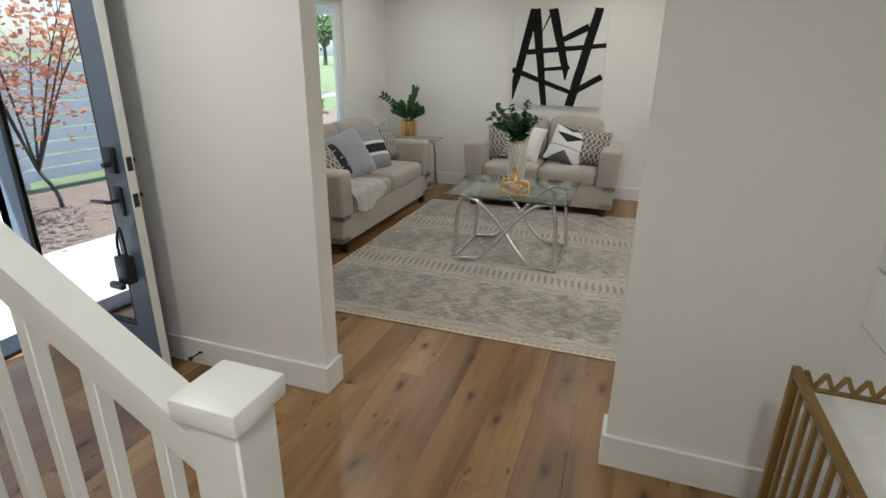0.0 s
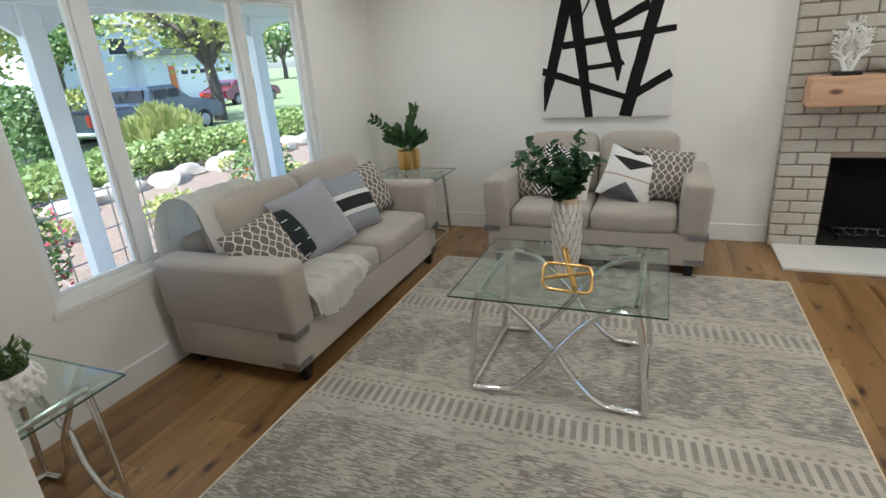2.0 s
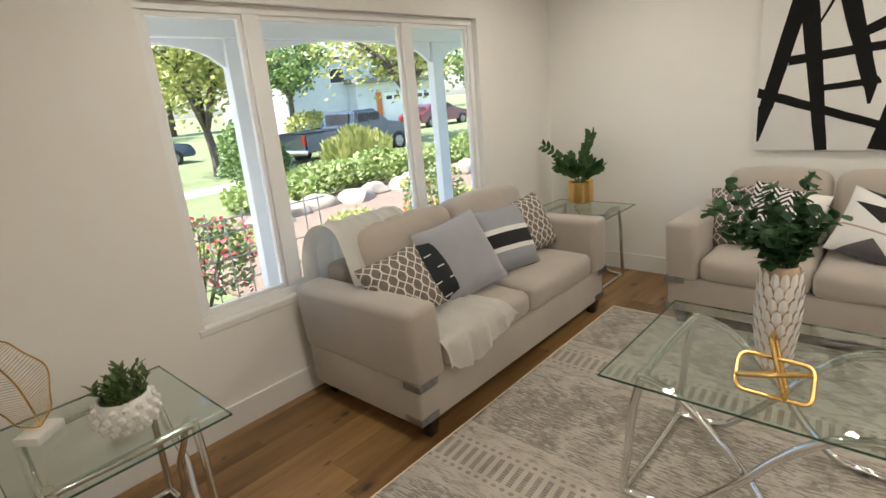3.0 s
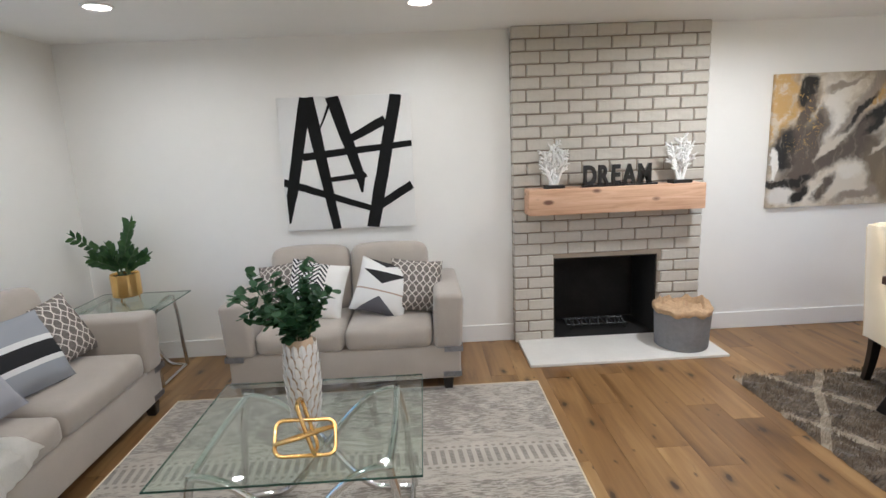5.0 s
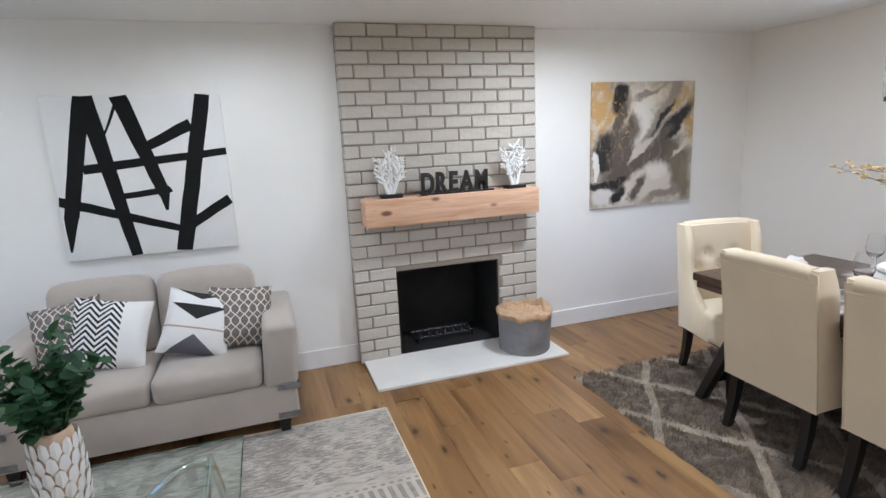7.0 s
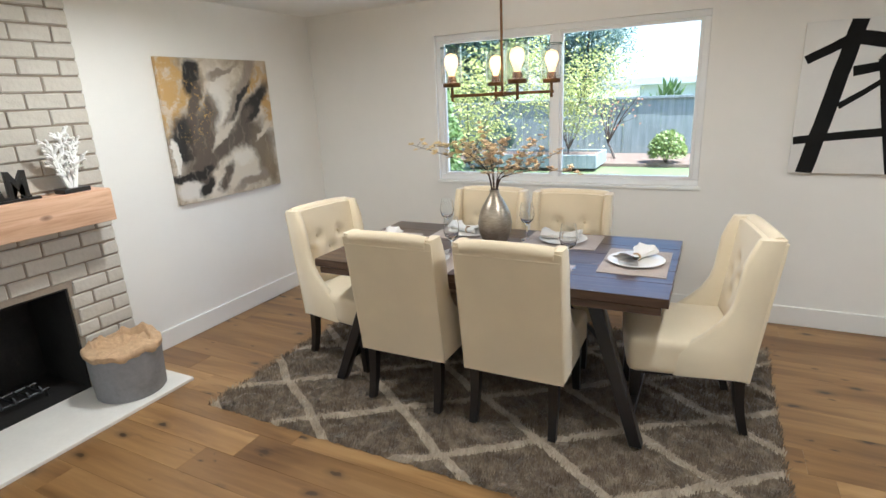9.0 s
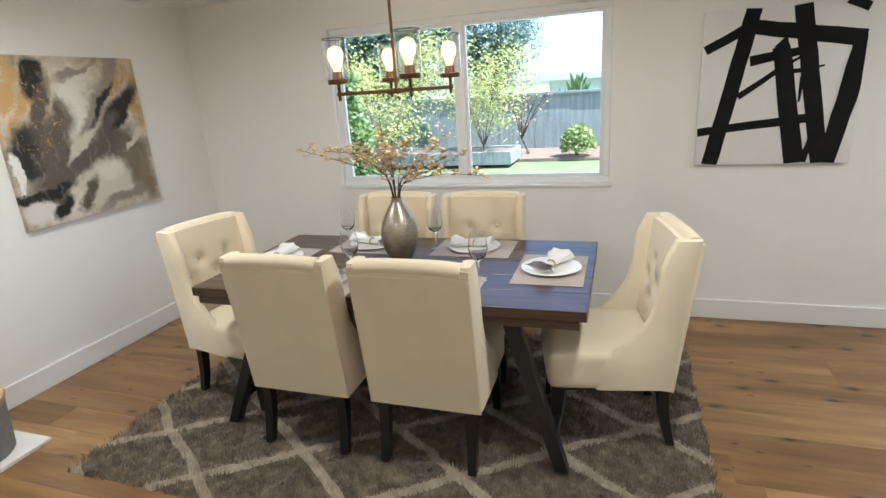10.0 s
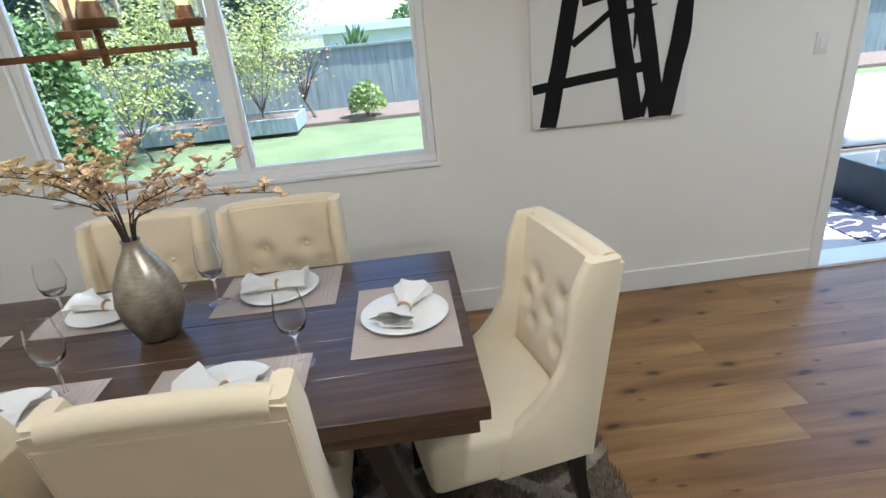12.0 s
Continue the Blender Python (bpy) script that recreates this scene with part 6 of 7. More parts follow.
def stair_rail():
    ob = thing("stair_railing", pose(1.595, 1.378, 0), "white painted stair newel post with sloping handrail and balusters", "railing")
    bm = bmesh.new()
    box(bm, -0.046, 0.046, -0.046, 0.046, 0.0, 1.01, 0.004, 1)
    part("newel_post", bm, M["white_paint"], ob)
    part("newel_cap", boxed(-0.060, 0.060, -0.060, 0.060, 1.01, 1.05, 0.005, 2), M["white_paint"], ob)
    bm = bmesh.new()
    L, k = 2.6, 0.665

    def rail(x):
        return 0.965 + (-0.046 - x) * k

    vs = []
    for x in (-0.046, -L):
        vs.append([bm.verts.new((x, y, rail(x) + z)) for y, z in ((-0.030, -0.080), (0.030, -0.080), (0.034, -0.02), (0.032, 0.0), (-0.032, 0.0), (-0.034, -0.02))])
    for i in range(6):
        bm.faces.new((vs[0][i], vs[0][(i + 1) % 6], vs[1][(i + 1) % 6], vs[1][i]))
    bm.faces.new(vs[0])
    bm.faces.new(vs[1])
    part("handrail", bm, M["white_paint"], ob, "", True, 30)
    x = -0.15
    while x > -1.5:
        part("baluster", boxed(x - 0.014, x + 0.014, -0.014, 0.014, 0.0, rail(x) - 0.06, 0.002, 1), M["white_paint"], ob)
        x -= 0.135
    return ob


stair_rail()


def brass_console():
    ob = thing("console_table", pose(2.565, 1.30, 0), "brass-painted metal console with slatted side and zigzag gallery", "console table")
    w, d = 0.275, 0.91
    k = 0.010

    def bar(name, pts, r=k):
        bm = bmesh.new()
        a, b = Vector(pts[0]), Vector(pts[1])
        q = (b - a).to_track_quat("Z", "Y").to_matrix().to_4x4()
        box(bm, -r, r, -r, r, 0, (b - a).length, 0.0015, 1, Matrix.Translation(a) @ q)
        part(name, bm, M["brass_paint"], ob)

    for x in (k, w - k):
        for y in (k, d - k):
            bar("leg", ((x, y, 0), (x, y, 0.80)))
        bar("top_rail", ((x, 0, 0.80), (x, d, 0.80)))
        bar("shelf_rail", ((x, 0, 0.12), (x, d, 0.12)))
    for i in range(1, 15):
        y = d - k - i * 0.062
        bar("side_slat", ((k, y, 0.12), (k, y, 0.795)), 0.006)
    for y in (k, d - k):
        bar("end_rail", ((0, y, 0.755), (w, y, 0.755)), 0.007)
    n = 6
    for i in range(n):
        x0, x1 = k + (w - 2 * k) * i / n, k + (w - 2 * k) * (i + 1) / n
        bar("zigzag", ((x0, d - k, 0.76), ((x0 + x1) / 2, d - k, 0.805)), 0.005)
        bar("zigzag", (((x0 + x1) / 2, d - k, 0.805), (x1, d - k, 0.76)), 0.005)
    part("marble_top", boxed(0.02, w - 0.02, 0.02, d - 0.02, 0.742, 0.757, 0.002, 1), M["marble"], ob, "white marble top")


brass_console()

# ---- outdoors, street side ----
GZ = -0.22


def tree(name, x, y, z0, height, spread, trunk, leafmat, count, seed, label, low=0.35, leafsize=0.2, squash=0.75):
    ob = thing(name, pose(x, y, z0), label, "tree")
    rnd = random.Random(seed)
    bm = bmesh.new()
    tips = []
    mid = Vector((rnd.uniform(-.3, .3), rnd.uniform(-.3, .3), height * low))
    tube(bm, smooth_path([(0, 0, 0), mid * 0.5 + Vector((0.1, 0, 0)), mid], 4), trunk, 8, False, trunk * 0.7)
    for k in range(7):
        a = k * 0.9 + rnd.uniform(-0.3, 0.3)
        r = spread * rnd.uniform(0.45, 0.85)
        tip = Vector((r * math.cos(a), r * math.sin(a), height * rnd.uniform(0.6, 0.95)))
        p = smooth_path([mid, mid.lerp(tip, 0.5) + Vector((0, 0, height * 0.06)), tip], 4)
        tube(bm, p, trunk * 0.55, 6, False, trunk * 0.12)
        tips += [p[3], p[5], p[-1]]
        for s in range(2):
            q = tip + Vector((rnd.uniform(-1, 1), rnd.uniform(-1, 1), rnd.uniform(-0.6, 0.5))) * spread * 0.4
            tube(bm, [p[4], q], trunk * 0.2, 5, False, trunk * 0.06)
            tips.append(q)
    part("trunk", bm, M["bark"], ob, "rough brown trunk and limbs")
    verts, faces = [], []
    for k in range(count):
        c = tips[rnd.randrange(len(tips))]
        g = Vector((rnd.gauss(0, 1), rnd.gauss(0, 1), rnd.gauss(0, squash))) * spread * 0.23
        p = c + g
        if noise.noise(p * (1.7 / max(0.5, spread * 0.4))) < -0.12:
            continue
        d = Vector((rnd.uniform(-1, 1), rnd.uniform(-1, 1), rnd.uniform(-0.8, 0.4))).normalized()
        s = d.orthogonal().normalized() * leafsize * (0.10 if leafmat is M["leaf_pine"] else 0.32)
        ln = leafsize * rnd.uniform(0.6, 1.2)
        b = len(verts)
        verts += [p, p + d * ln * 0.5 + s, p + d * ln, p + d * ln * 0.5 - s]
        faces.append((b, b + 1, b + 2, b + 3))
    me = bpy.data.meshes.new("crown")
    me.from_pydata([tuple(v) for v in verts], [], faces)
    me.materials.append(leafmat)
    o = new("crown", me)
    o.parent = ob
    return ob


def shrub(name, x, y, z0, rx, ry, h, leafmat, count, seed, label, leafsize=0.07, flowers=None, fcount=0, category="shrub", upright=False):
    ob = thing(name, pose(x, y, z0), label, category)
    rnd = random.Random(seed)
    bm = bmesh.new()
    for k in range(9):
        a = rnd.uniform(0, 6.28)
        tube(bm, [(0.05 * math.cos(a) * rx, 0.05 * math.sin(a) * ry, 0), (0.6 * rx * math.cos(a), 0.6 * ry * math.sin(a), h * rnd.uniform(0.6, 0.9))], 0.012, 5, False, 0.004)
    part("stems", bm, M["bark"], ob)
    for nm, mat, cnt, ls in (("foliage", leafmat, count, leafsize),) + ((("flowers", flowers, fcount, leafsize * 0.9),) if flowers else ()):
        verts, faces = [], []
        for k in range(cnt):
            a, e = rnd.uniform(0, 6.28), math.asin(rnd.uniform(-0.25, 1))
            r = (0.62 + 0.38 * rnd.random() ** 0.4) if nm == "foliage" else 1.02
            p = Vector((rx * r * math.cos(a) * math.cos(e), ry * r * math.sin(a) * math.cos(e), h * (0.35 + 0.62 * r * math.sin(e))))
            p *= 1 + 0.18 * noise.noise(p * 2.3 + Vector((seed, 0, 0)))
            if p.z < 0.01:
                p.z = 0.02
            d = Vector((rnd.uniform(-1, 1), rnd.uniform(-1, 1), 1.6 if upright else rnd.uniform(-0.5, 1))).normalized()
            s = d.orthogonal().normalized() * ls * (0.12 if upright else 0.36)
            b = len(verts)
            verts += [p, p + d * ls * 0.5 + s, p + d * ls, p + d * ls * 0.5 - s]
            faces.append((b, b + 1, b + 2, b + 3))
        me = bpy.data.meshes.new(nm)
        me.from_pydata([tuple(v) for v in verts], [], faces)
        me.materials.append(mat)
        o = new(nm, me)
        o.parent = ob
    return ob


structure("ground", boxed(-400, 400, -400, 400, -0.7, GZ - 0.03), M["lawn"], "open ground reaching the horizon", "ground")
structure("lawn_front", boxed(-10.5, -2.45, -8, 30, GZ - 0.03, GZ), M["lawn"], "green front lawn", "lawn")
structure("garden_bed", boxed(-7.2, -2.5, 5.2, 30, GZ, GZ + 0.03), M["mulch"], "mulched front garden bed", "garden bed")
structure("garden_bed", boxed(-5.2, -2.6, -2.5, 4.2, GZ, GZ + 0.03), M["mulch"], "mulched bed beside the entry", "garden bed")
structure("pavement", boxed(-11.6, -10.5, -60, 80, GZ - 0.03, GZ - 0.01), M["concrete"], "concrete pavement along the street", "pavement")
structure("kerb", boxed(-11.75, -11.6, -60, 80, GZ - 0.18, GZ - 0.008, 0.02, 2), M["concrete"], "concrete street kerb", "kerb")
structure("road", boxed(-22, -11.75, -60, 80, GZ - 0.24, GZ - 0.14), M["asphalt"], "sunlit asphalt street", "road")
structure("driveway", boxed(-31, -21.9, 4.0, 38.5, GZ - 0.20, GZ - 0.10), M["concrete"], "pale concrete driveway", "driveway")
structure("porch_floor", boxed(-2.45, XW - T, -1.5, 9.5, -0.3, -0.06), M["concrete"], "concrete porch slab", "porch")


def porch():
    ob = thing("porch_roof", pose(0, 0, 0), "white porch roof with exposed rafters and arched beam", "porch", "", "structure")
    part("deck", boxed(-2.75, XW - T, 2.70, 9.5, 2.42, 2.47), M["porch_white"], ob, "", False)
    part("beam", boxed(-2.32, -2.18, 2.70, 9.5, 2.05, 2.29, 0.006, 1), M["porch_white"], ob)
    part("fascia", boxed(-2.80, -2.75, 2.70, 9.5, 2.30, 2.48), M["porch_white"], ob, "", False)
    for i in range(11):
        y = 2.76 + i * 0.64
        part("rafter", boxed(-2.75, XW - T, y - 0.02, y + 0.02, 2.30, 2.42), M["porch_white"], ob, "", False)
    for y in (2.83, 5.03, 7.23, 9.4):
        part("post", boxed(-2.29, -2.20, y - 0.07, y + 0.08, -0.06, 2.05, 0.005, 1), M["porch_white"], ob)
        for s in (-1, 1):
            bm = bmesh.new()
            pts = smooth_path([(-2.25, y + s * 0.075, 1.86), (-2.25, y + s * 0.30, 1.98), (-2.25, y + s * 0.85, 2.05)], 22)
            for a, b in zip(pts, pts[1:]):
                box(bm, -2.27, -2.23, min(a.y, b.y), max(a.y, b.y), min(a.z, b.z), 2.052)
            part("arch_brace", bm, M["porch_white"], ob, "", False)


porch()


def trellis():
    ob = thing("garden_trellis", pose(-2.75, 4.0, GZ), "grey wire garden fence panel with climbing roses", "fence")
    for i in range(13):
        bm = bmesh.new()
        y = i * 0.16
        tube(bm, [(0, y, 0), (0, y, 0.92 + 0.06 * (i % 2))], 0.006, 6)
        part("upright", bm, M["pewter"], ob)
    for z in (0.12, 0.34, 0.56, 0.78, 0.90):
        bm = bmesh.new()
        tube(bm, [(0, -0.05, z), (0, 2.0, z)], 0.006, 6)
        part("wire", bm, M["pewter"], ob)


trellis()
shrub("rose_bush", -3.05, 4.75, GZ, 0.30, 0.55, 0.95, M["leaf_mid"], 900, 31, "rose bush with bright pink flowers behind the fence", 0.06, M["petal_pink"], 190, "rose bush")
shrub("rose_bush", -3.0, 7.9, GZ, 0.35, 0.5, 1.0, M["leaf_mid"], 800, 32, "rose bush with orange flowers in the bed", 0.06, M["petal_orange"], 60, "rose bush")
for i in range(6):
    shrub("hedge_bush", -7.4 - 0.25 * (i % 2), 8.2 + i * 1.35, GZ, 0.85, 0.95, 0.55 + 0.08 * (i % 3), M["leaf_bright"], 1500, 40 + i, "leafy bright green hedge bush in sunlight", 0.12)
shrub("ornamental_grass", -8.6, 11.3, GZ, 0.7, 0.7, 0.85, M["leaf_yellow"], 900, 50, "tall yellow-green ornamental grass clump", 0.5, None, 0, "grass", True)
for i, (x, y) in enumerate(((-4.9, 6.0), (-4.2, 7.4), (-3.8, 9.3), (-5.6, 10.4))):
    shrub("ground_cover", x, y, GZ + 0.03, 0.4, 0.5, 0.28, M["leaf_yellow"], 320, 60 + i, "low dry green ground cover plant", 0.07)
rnd = random.Random(77)
for i in range(11):
    ob = thing("garden_rock", pose(-6.1 + rnd.uniform(-0.3, 0.3), 7.2 + i * 0.62, GZ + 0.0, 0, 0, rnd.uniform(0, 180)), "rough tan garden boulder", "rock", "garden boulders")
    bm = bmesh.new()
    bmesh.ops.create_icosphere(bm, subdivisions=3, radius=0.3)
    for v in bm.verts:
        v.co *= 1 + 0.35 * noise.noise(v.co * 3.5 + Vector((i * 3, 0, 0)))
        v.co.z = max(-0.06, v.co.z * 0.62) + 0.06
        v.co.x *= 1.25
    part("stone", bm, M["rock"], ob, "", True, 25)
shrub("round_topiary", -9.6, 9.15, GZ, 0.75, 0.75, 1.7, M["leaf_mid"], 3000, 71, "large rounded weeping green shrub", 0.10)
shrub("low_shrub", -26.5, 22.5, GZ - 0.1, 1.4, 1.4, 1.5, M["leaf_yellow"], 700, 72, "yellow-green shrub across the street", 0.25)
tree("street_tree", -14.2, 18.9, GZ - 0.2, 6.0, 3.3, 0.26, M["leaf_yellow"], 4200, 81, "street tree with yellow-green spring leaves", 0.36, 0.24)
tree("street_tree", -14.0, 10.4, GZ - 0.1, 5.6, 2.7, 0.16, M["leaf_yellow"], 8500, 82, "leafy yellow-green tree beside the street", 0.24, 0.20)
tree("olive_tree", -27.5, 22.0, GZ - 0.1, 6.5, 2.6, 0.2, M["leaf_mid"], 4200, 83, "grey-green bushy tree across the street", 0.35, 0.3)
tree("maple_tree", -4.3, 0.55, GZ, 3.1, 1.2, 0.028, M["leaf_maple"], 3000, 85, "red-leaved maple beside the entry path", 0.14, 0.085)
for i in range(9):
    tree("background_tree", -52 + 3 * (i % 3), -8 + i * 11, GZ - 0.1, 9, 5, 0.35, M["leaf_mid"], 1500, 90 + i, "large green tree far down the street", 0.3, 0.8)
# white slatted fence beside the entry
ob = thing("board_fence", pose(-5.6, -3.0, GZ), "white horizontal board fence beside the entry garden", "fence")
for i in range(9):
    part("board", boxed(-0.02, 0.02, 0, 6.6, 0.1 + i * 0.17, 0.1 + i * 0.17 + 0.145, 0.004, 1), M["porch_white"], ob)
for i in range(5):
    part("post", boxed(-0.10, -0.021, i * 1.6, i * 1.6 + 0.09, 0.0, 1.7), M["porch_white"], ob, "", False)


def house():
    ob = thing("neighbour_house", pose(-31.0, 20.0, GZ - 0.1), "pale blue-grey two-storey house with a garage", "house")
    part("wall", boxed(-9, 0, 4.2, 12.2, 0, 5.0), M["stucco"], ob, "pale stucco upper block", False)
    part("wall", boxed(-8, 0.9, 9.6, 19.0, 0, 3.1), M["stucco"], ob, "pale stucco garage block", False)
    bm = bmesh.new()
    vs = [bm.verts.new(c) for c in ((0.6, 3.6, 5.0), (-9.6, 3.6, 5.0), (-9.6, 12.8, 5.0), (0.6, 12.8, 5.0), (-4.5, 3.6, 6.3), (-4.5, 12.8, 6.3))]
    for f in ((0, 4, 5, 3), (1, 2, 5, 4), (0, 1, 4), (3, 5, 2), (0, 3, 2, 1)):
        bm.faces.new([vs[i] for i in f])
    part("roof", bm, M["roofing"], ob, "", False)
    part("roof", boxed(-8.2, 1.5, 9.3, 19.4, 3.1, 3.45, 0.02, 1), M["roofing"], ob, "dark flat garage roof edge")
    g = part("garage_door", boxed(0.9, 0.95, 12.2, 17.6, 0, 2.3, 0.01, 1), M["white_paint"], ob, "white panelled garage door")
    for k in range(4):
        part("panel", boxed(0.95, 0.965, 12.3, 17.5, 0.06 + k * 0.55, 0.06 + k * 0.55 + 0.48, 0.01, 1), M["white_paint"], g)
    for k in range(6):
        part("window", boxed(0.965, 0.975, 12.5 + k * 0.86, 13.1 + k * 0.86, 1.8, 2.08), M["patio_black"], g, "small dark garage window", False)
    part("door_surround", boxed(0.9, 0.97, 11.5, 12.0, 0.0, 2.4), M["orange_board"], ob, "orange timber panel", False)
    for y0, y1, z0, z1, x in ((5.0, 6.4, 3.2, 4.3, 0.0), (8.0, 9.4, 3.2, 4.3, 0.0)):
        w = part("window", boxed(x, x + 0.04, y0, y1, z0, z1), M["white_paint"], ob, "", False)
        part("pane", boxed(x + 0.04, x + 0.05, y0 + 0.08, y1 - 0.08, z0 + 0.08, z1 - 0.08), M["patio_black"], w, "", False)


house()
ob = thing("neighbour_house", pose(-34, -2, GZ - 0.1), "low grey house down the street", "house")
part("wall", boxed(-8, 0, 0, 14, 0, 2.8), M["stucco"], ob, "", False)
bm = bmesh.new()
vs = [bm.verts.new(c) for c in ((0.6, -0.6, 2.8), (-8.6, -0.6, 2.8), (-8.6, 14.6, 2.8), (0.6, 14.6, 2.8), (-4, -0.6, 4.4), (-4, 14.6, 4.4))]
for f in ((0, 4, 5, 3), (1, 2, 5, 4), (0, 1, 4), (3, 5, 2), (0, 3, 2, 1)):
    bm.faces.new([vs[i] for i in f])
part("roof", bm, M["roofing"], ob, "", False)
for k in range(3):
    w = part("window", boxed(0, 0.05, 2 + k * 4, 3.6 + k * 4, 1.0, 2.2), M["white_paint"], ob, "", False)
    part("pane", boxed(0.05, 0.06, 2.1 + k * 4, 3.5 + k * 4, 1.1, 2.1), M["patio_black"], w, "", False)


def vehicle(name, m, label, paint, pickup):
    """Nose towards +y, origin on the road under the middle."""
    ob = thing(name, m, label, "truck" if pickup else "car")
    L, W = 2.6, 0.9
    prof = [(-L, 0.45), (-L, 1.02), (-0.55, 1.05), (-0.50, 1.08), (-0.38, 1.60), (0.65, 1.62), (1.15, 1.10), (2.35, 1.0), (L, 0.82), (L, 0.42)] if pickup else [(-2.3, 0.4), (-2.35, 0.85), (-1.8, 0.98), (-1.2, 1.38), (0.3, 1.42), (1.0, 0.98), (2.1, 0.86), (2.3, 0.6), (2.28, 0.38)]
    bm = bmesh.new()
    rings = []
    for s, inset in ((-1, 0), (1, 0)):
        rings.append([bm.verts.new((s * W * (0.86 if z > 1.2 else 1.0), y, z)) for y, z in prof])
    n = len(prof)
    for i in range(n):
        bm.faces.new((rings[0][i], rings[0][(i + 1) % n], rings[1][(i + 1) % n], rings[1][i]))
    bm.faces.new(rings[0])
    bm.faces.new(rings[1][::-1])
    bmesh.ops.bevel(bm, geom=bm.edges[:], offset=0.05, segments=2, affect="EDGES")
    part("body", bm, paint, ob, "", True, 35)
    if pickup:
        part("cargo_bed", boxed(-W + 0.1, W - 0.1, -L + 0.1, -0.65, 0.9, 1.065, 0.01, 1), M["patio_black"], ob, "dark open cargo bed")
    for s in (-1, 1):
        for y in ((-1.55, 1.6) if pickup else (-1.4, 1.4)):
            wb = bmesh.new()
            lathe(wb, [(0.0, -0.12), (0.34, -0.12), (0.37, -0.07), (0.37, 0.07), (0.34, 0.12), (0.0, 0.12)], 24)
            bmesh.ops.transform(wb, matrix=pose(s * (W - 0.10), y, 0.37, 0, 90, 0), verts=wb.verts)
            w = part("wheel", wb, M["rubber"], ob, "black tyre")
            wb = bmesh.new()
            lathe(wb, [(0.0, -0.01), (0.20, -0.01), (0.21, 0.0), (0.20, 0.012), (0.06, 0.025), (0.0, 0.025)], 20)
            bmesh.ops.transform(wb, matrix=pose(s * (W + 0.022), y, 0.37, 0, 90 * s, 0), verts=wb.verts)
            part("rim", wb, M["pewter"], w)
        for y0, y1 in (((-0.28, 0.22), (0.28, 0.75)) if pickup else ((-1.0, -0.3), (-0.25, 0.45))):
            part("side_window", boxed(s * W * 0.93 - 0.03, s * W * 0.93 + 0.03, y0, y1, 1.12, 1.5 if pickup else 1.32, 0.01, 1), M["patio_black"], ob, "dark side window")
        part("tail_light", boxed(s * (W - 0.10) - 0.07, s * (W - 0.10) + 0.07, -L - 0.02, -L + 0.05, 0.68, 1.0, 0.01, 1) if pickup else boxed(s * 0.7 - 0.1, s * 0.7 + 0.1, -2.38, -2.3, 0.7, 0.84, 0.01, 1), M["red_lens"], ob, "red tail light")
    part("rear_window", boxed(-0.62, 0.62, -0.50, -0.40, 1.15, 1.52, 0.01, 1, None) if pickup else boxed(-0.6, 0.6, -1.62, -1.50, 1.05, 1.28, 0.01, 1), M["patio_black"], ob, "dark rear window")
    part("rear_bumper", boxed(-W, W, -L - 0.10, -L + 0.04, 0.38, 0.55, 0.02, 2) if pickup else boxed(-W, W, -2.42, -2.3, 0.36, 0.52, 0.02, 2), M["chrome"], ob)


vehicle("pickup_truck", pose(-13.9, 15.4, GZ - 0.14, 0, 0, 2), "dark blue-grey pickup truck parked at the kerb", M["truck_paint"], True)
vehicle("parked_car", pose(-20.6, 27.6, GZ - 0.14, 0, 0, 0), "dark red car parked across the street", M["car_red"], False)
vehicle("parked_car", pose(-20.8, 10.2, GZ - 0.14, 0, 0, 0), "dark car parked across the street", M["truck_paint"], False)

# ---- outdoors, garden side ----
structure("lawn_back", boxed(XE + 3.2, 14.2, -25, 30, GZ - 0.03, GZ + 0.0), M["lawn"], "sunlit green back lawn", "lawn")
structure("garden_bed", boxed(16.0, 18.3, -25, 30, GZ - 0.02, GZ + 0.05), M["mulch"], "mulched bed along the back fence", "garden bed")
structure("patio_slab", boxed(XE + T, XE + 3.2, -8, 9, -0.3, -0.08), M["concrete"], "pale concrete patio", "patio")


def back_fence():
    ob = thing("garden_fence", pose(18.3, -14, GZ), "weathered grey-green board fence along the garden", "fence")
    for i in range(34):
        part("board", boxed(-0.012 - 0.01 * (i % 2), 0.012 - 0.01 * (i % 2), i * 1.0, i * 1.0 + 0.992, 0.0, 1.55), M["fence_board"], ob, "", False)
    part("cap_rail", boxed(-0.09, 0.07, 0, 34, 1.55, 1.62, 0.005, 1), M["fence_board"], ob)
    for i in range(15):
        part("post", boxed(0.02, 0.11, i * 2.4, i * 2.4 + 0.1, 0.0, 1.55), M["fence_board"], ob, "", False)


back_fence()
ob = thing("planter_box", pose(15.0, 6.1, GZ + 0.05), "low timber garden planter edged in grey boards", "planter")
for r in ((0, 0.08, 0, 3.4), (1.3, 1.38, 0, 3.4), (0.08, 1.3, 0, 0.08), (0.08, 1.3, 3.32, 3.4)):
    part("edge_board", boxed(r[0], r[1], r[2], r[3], 0, 0.32, 0.01, 1), M["fence_board"], ob)
part("soil", boxed(0.08, 1.3, 0.08, 3.32, 0, 0.26), M["mulch"], ob, "", False)
shrub("round_shrub", 16.3, 4.65, GZ + 0.05, 0.42, 0.42, 0.72, M["leaf_bright"], 1200, 101, "small round bright green shrub", 0.09)
tree("garden_tree", 13.6, 8.6, GZ, 2.7, 1.7, 0.025, M["leaf_yellow"], 10000, 102, "slender young tree with yellow-green leaves", 0.12, 0.075)
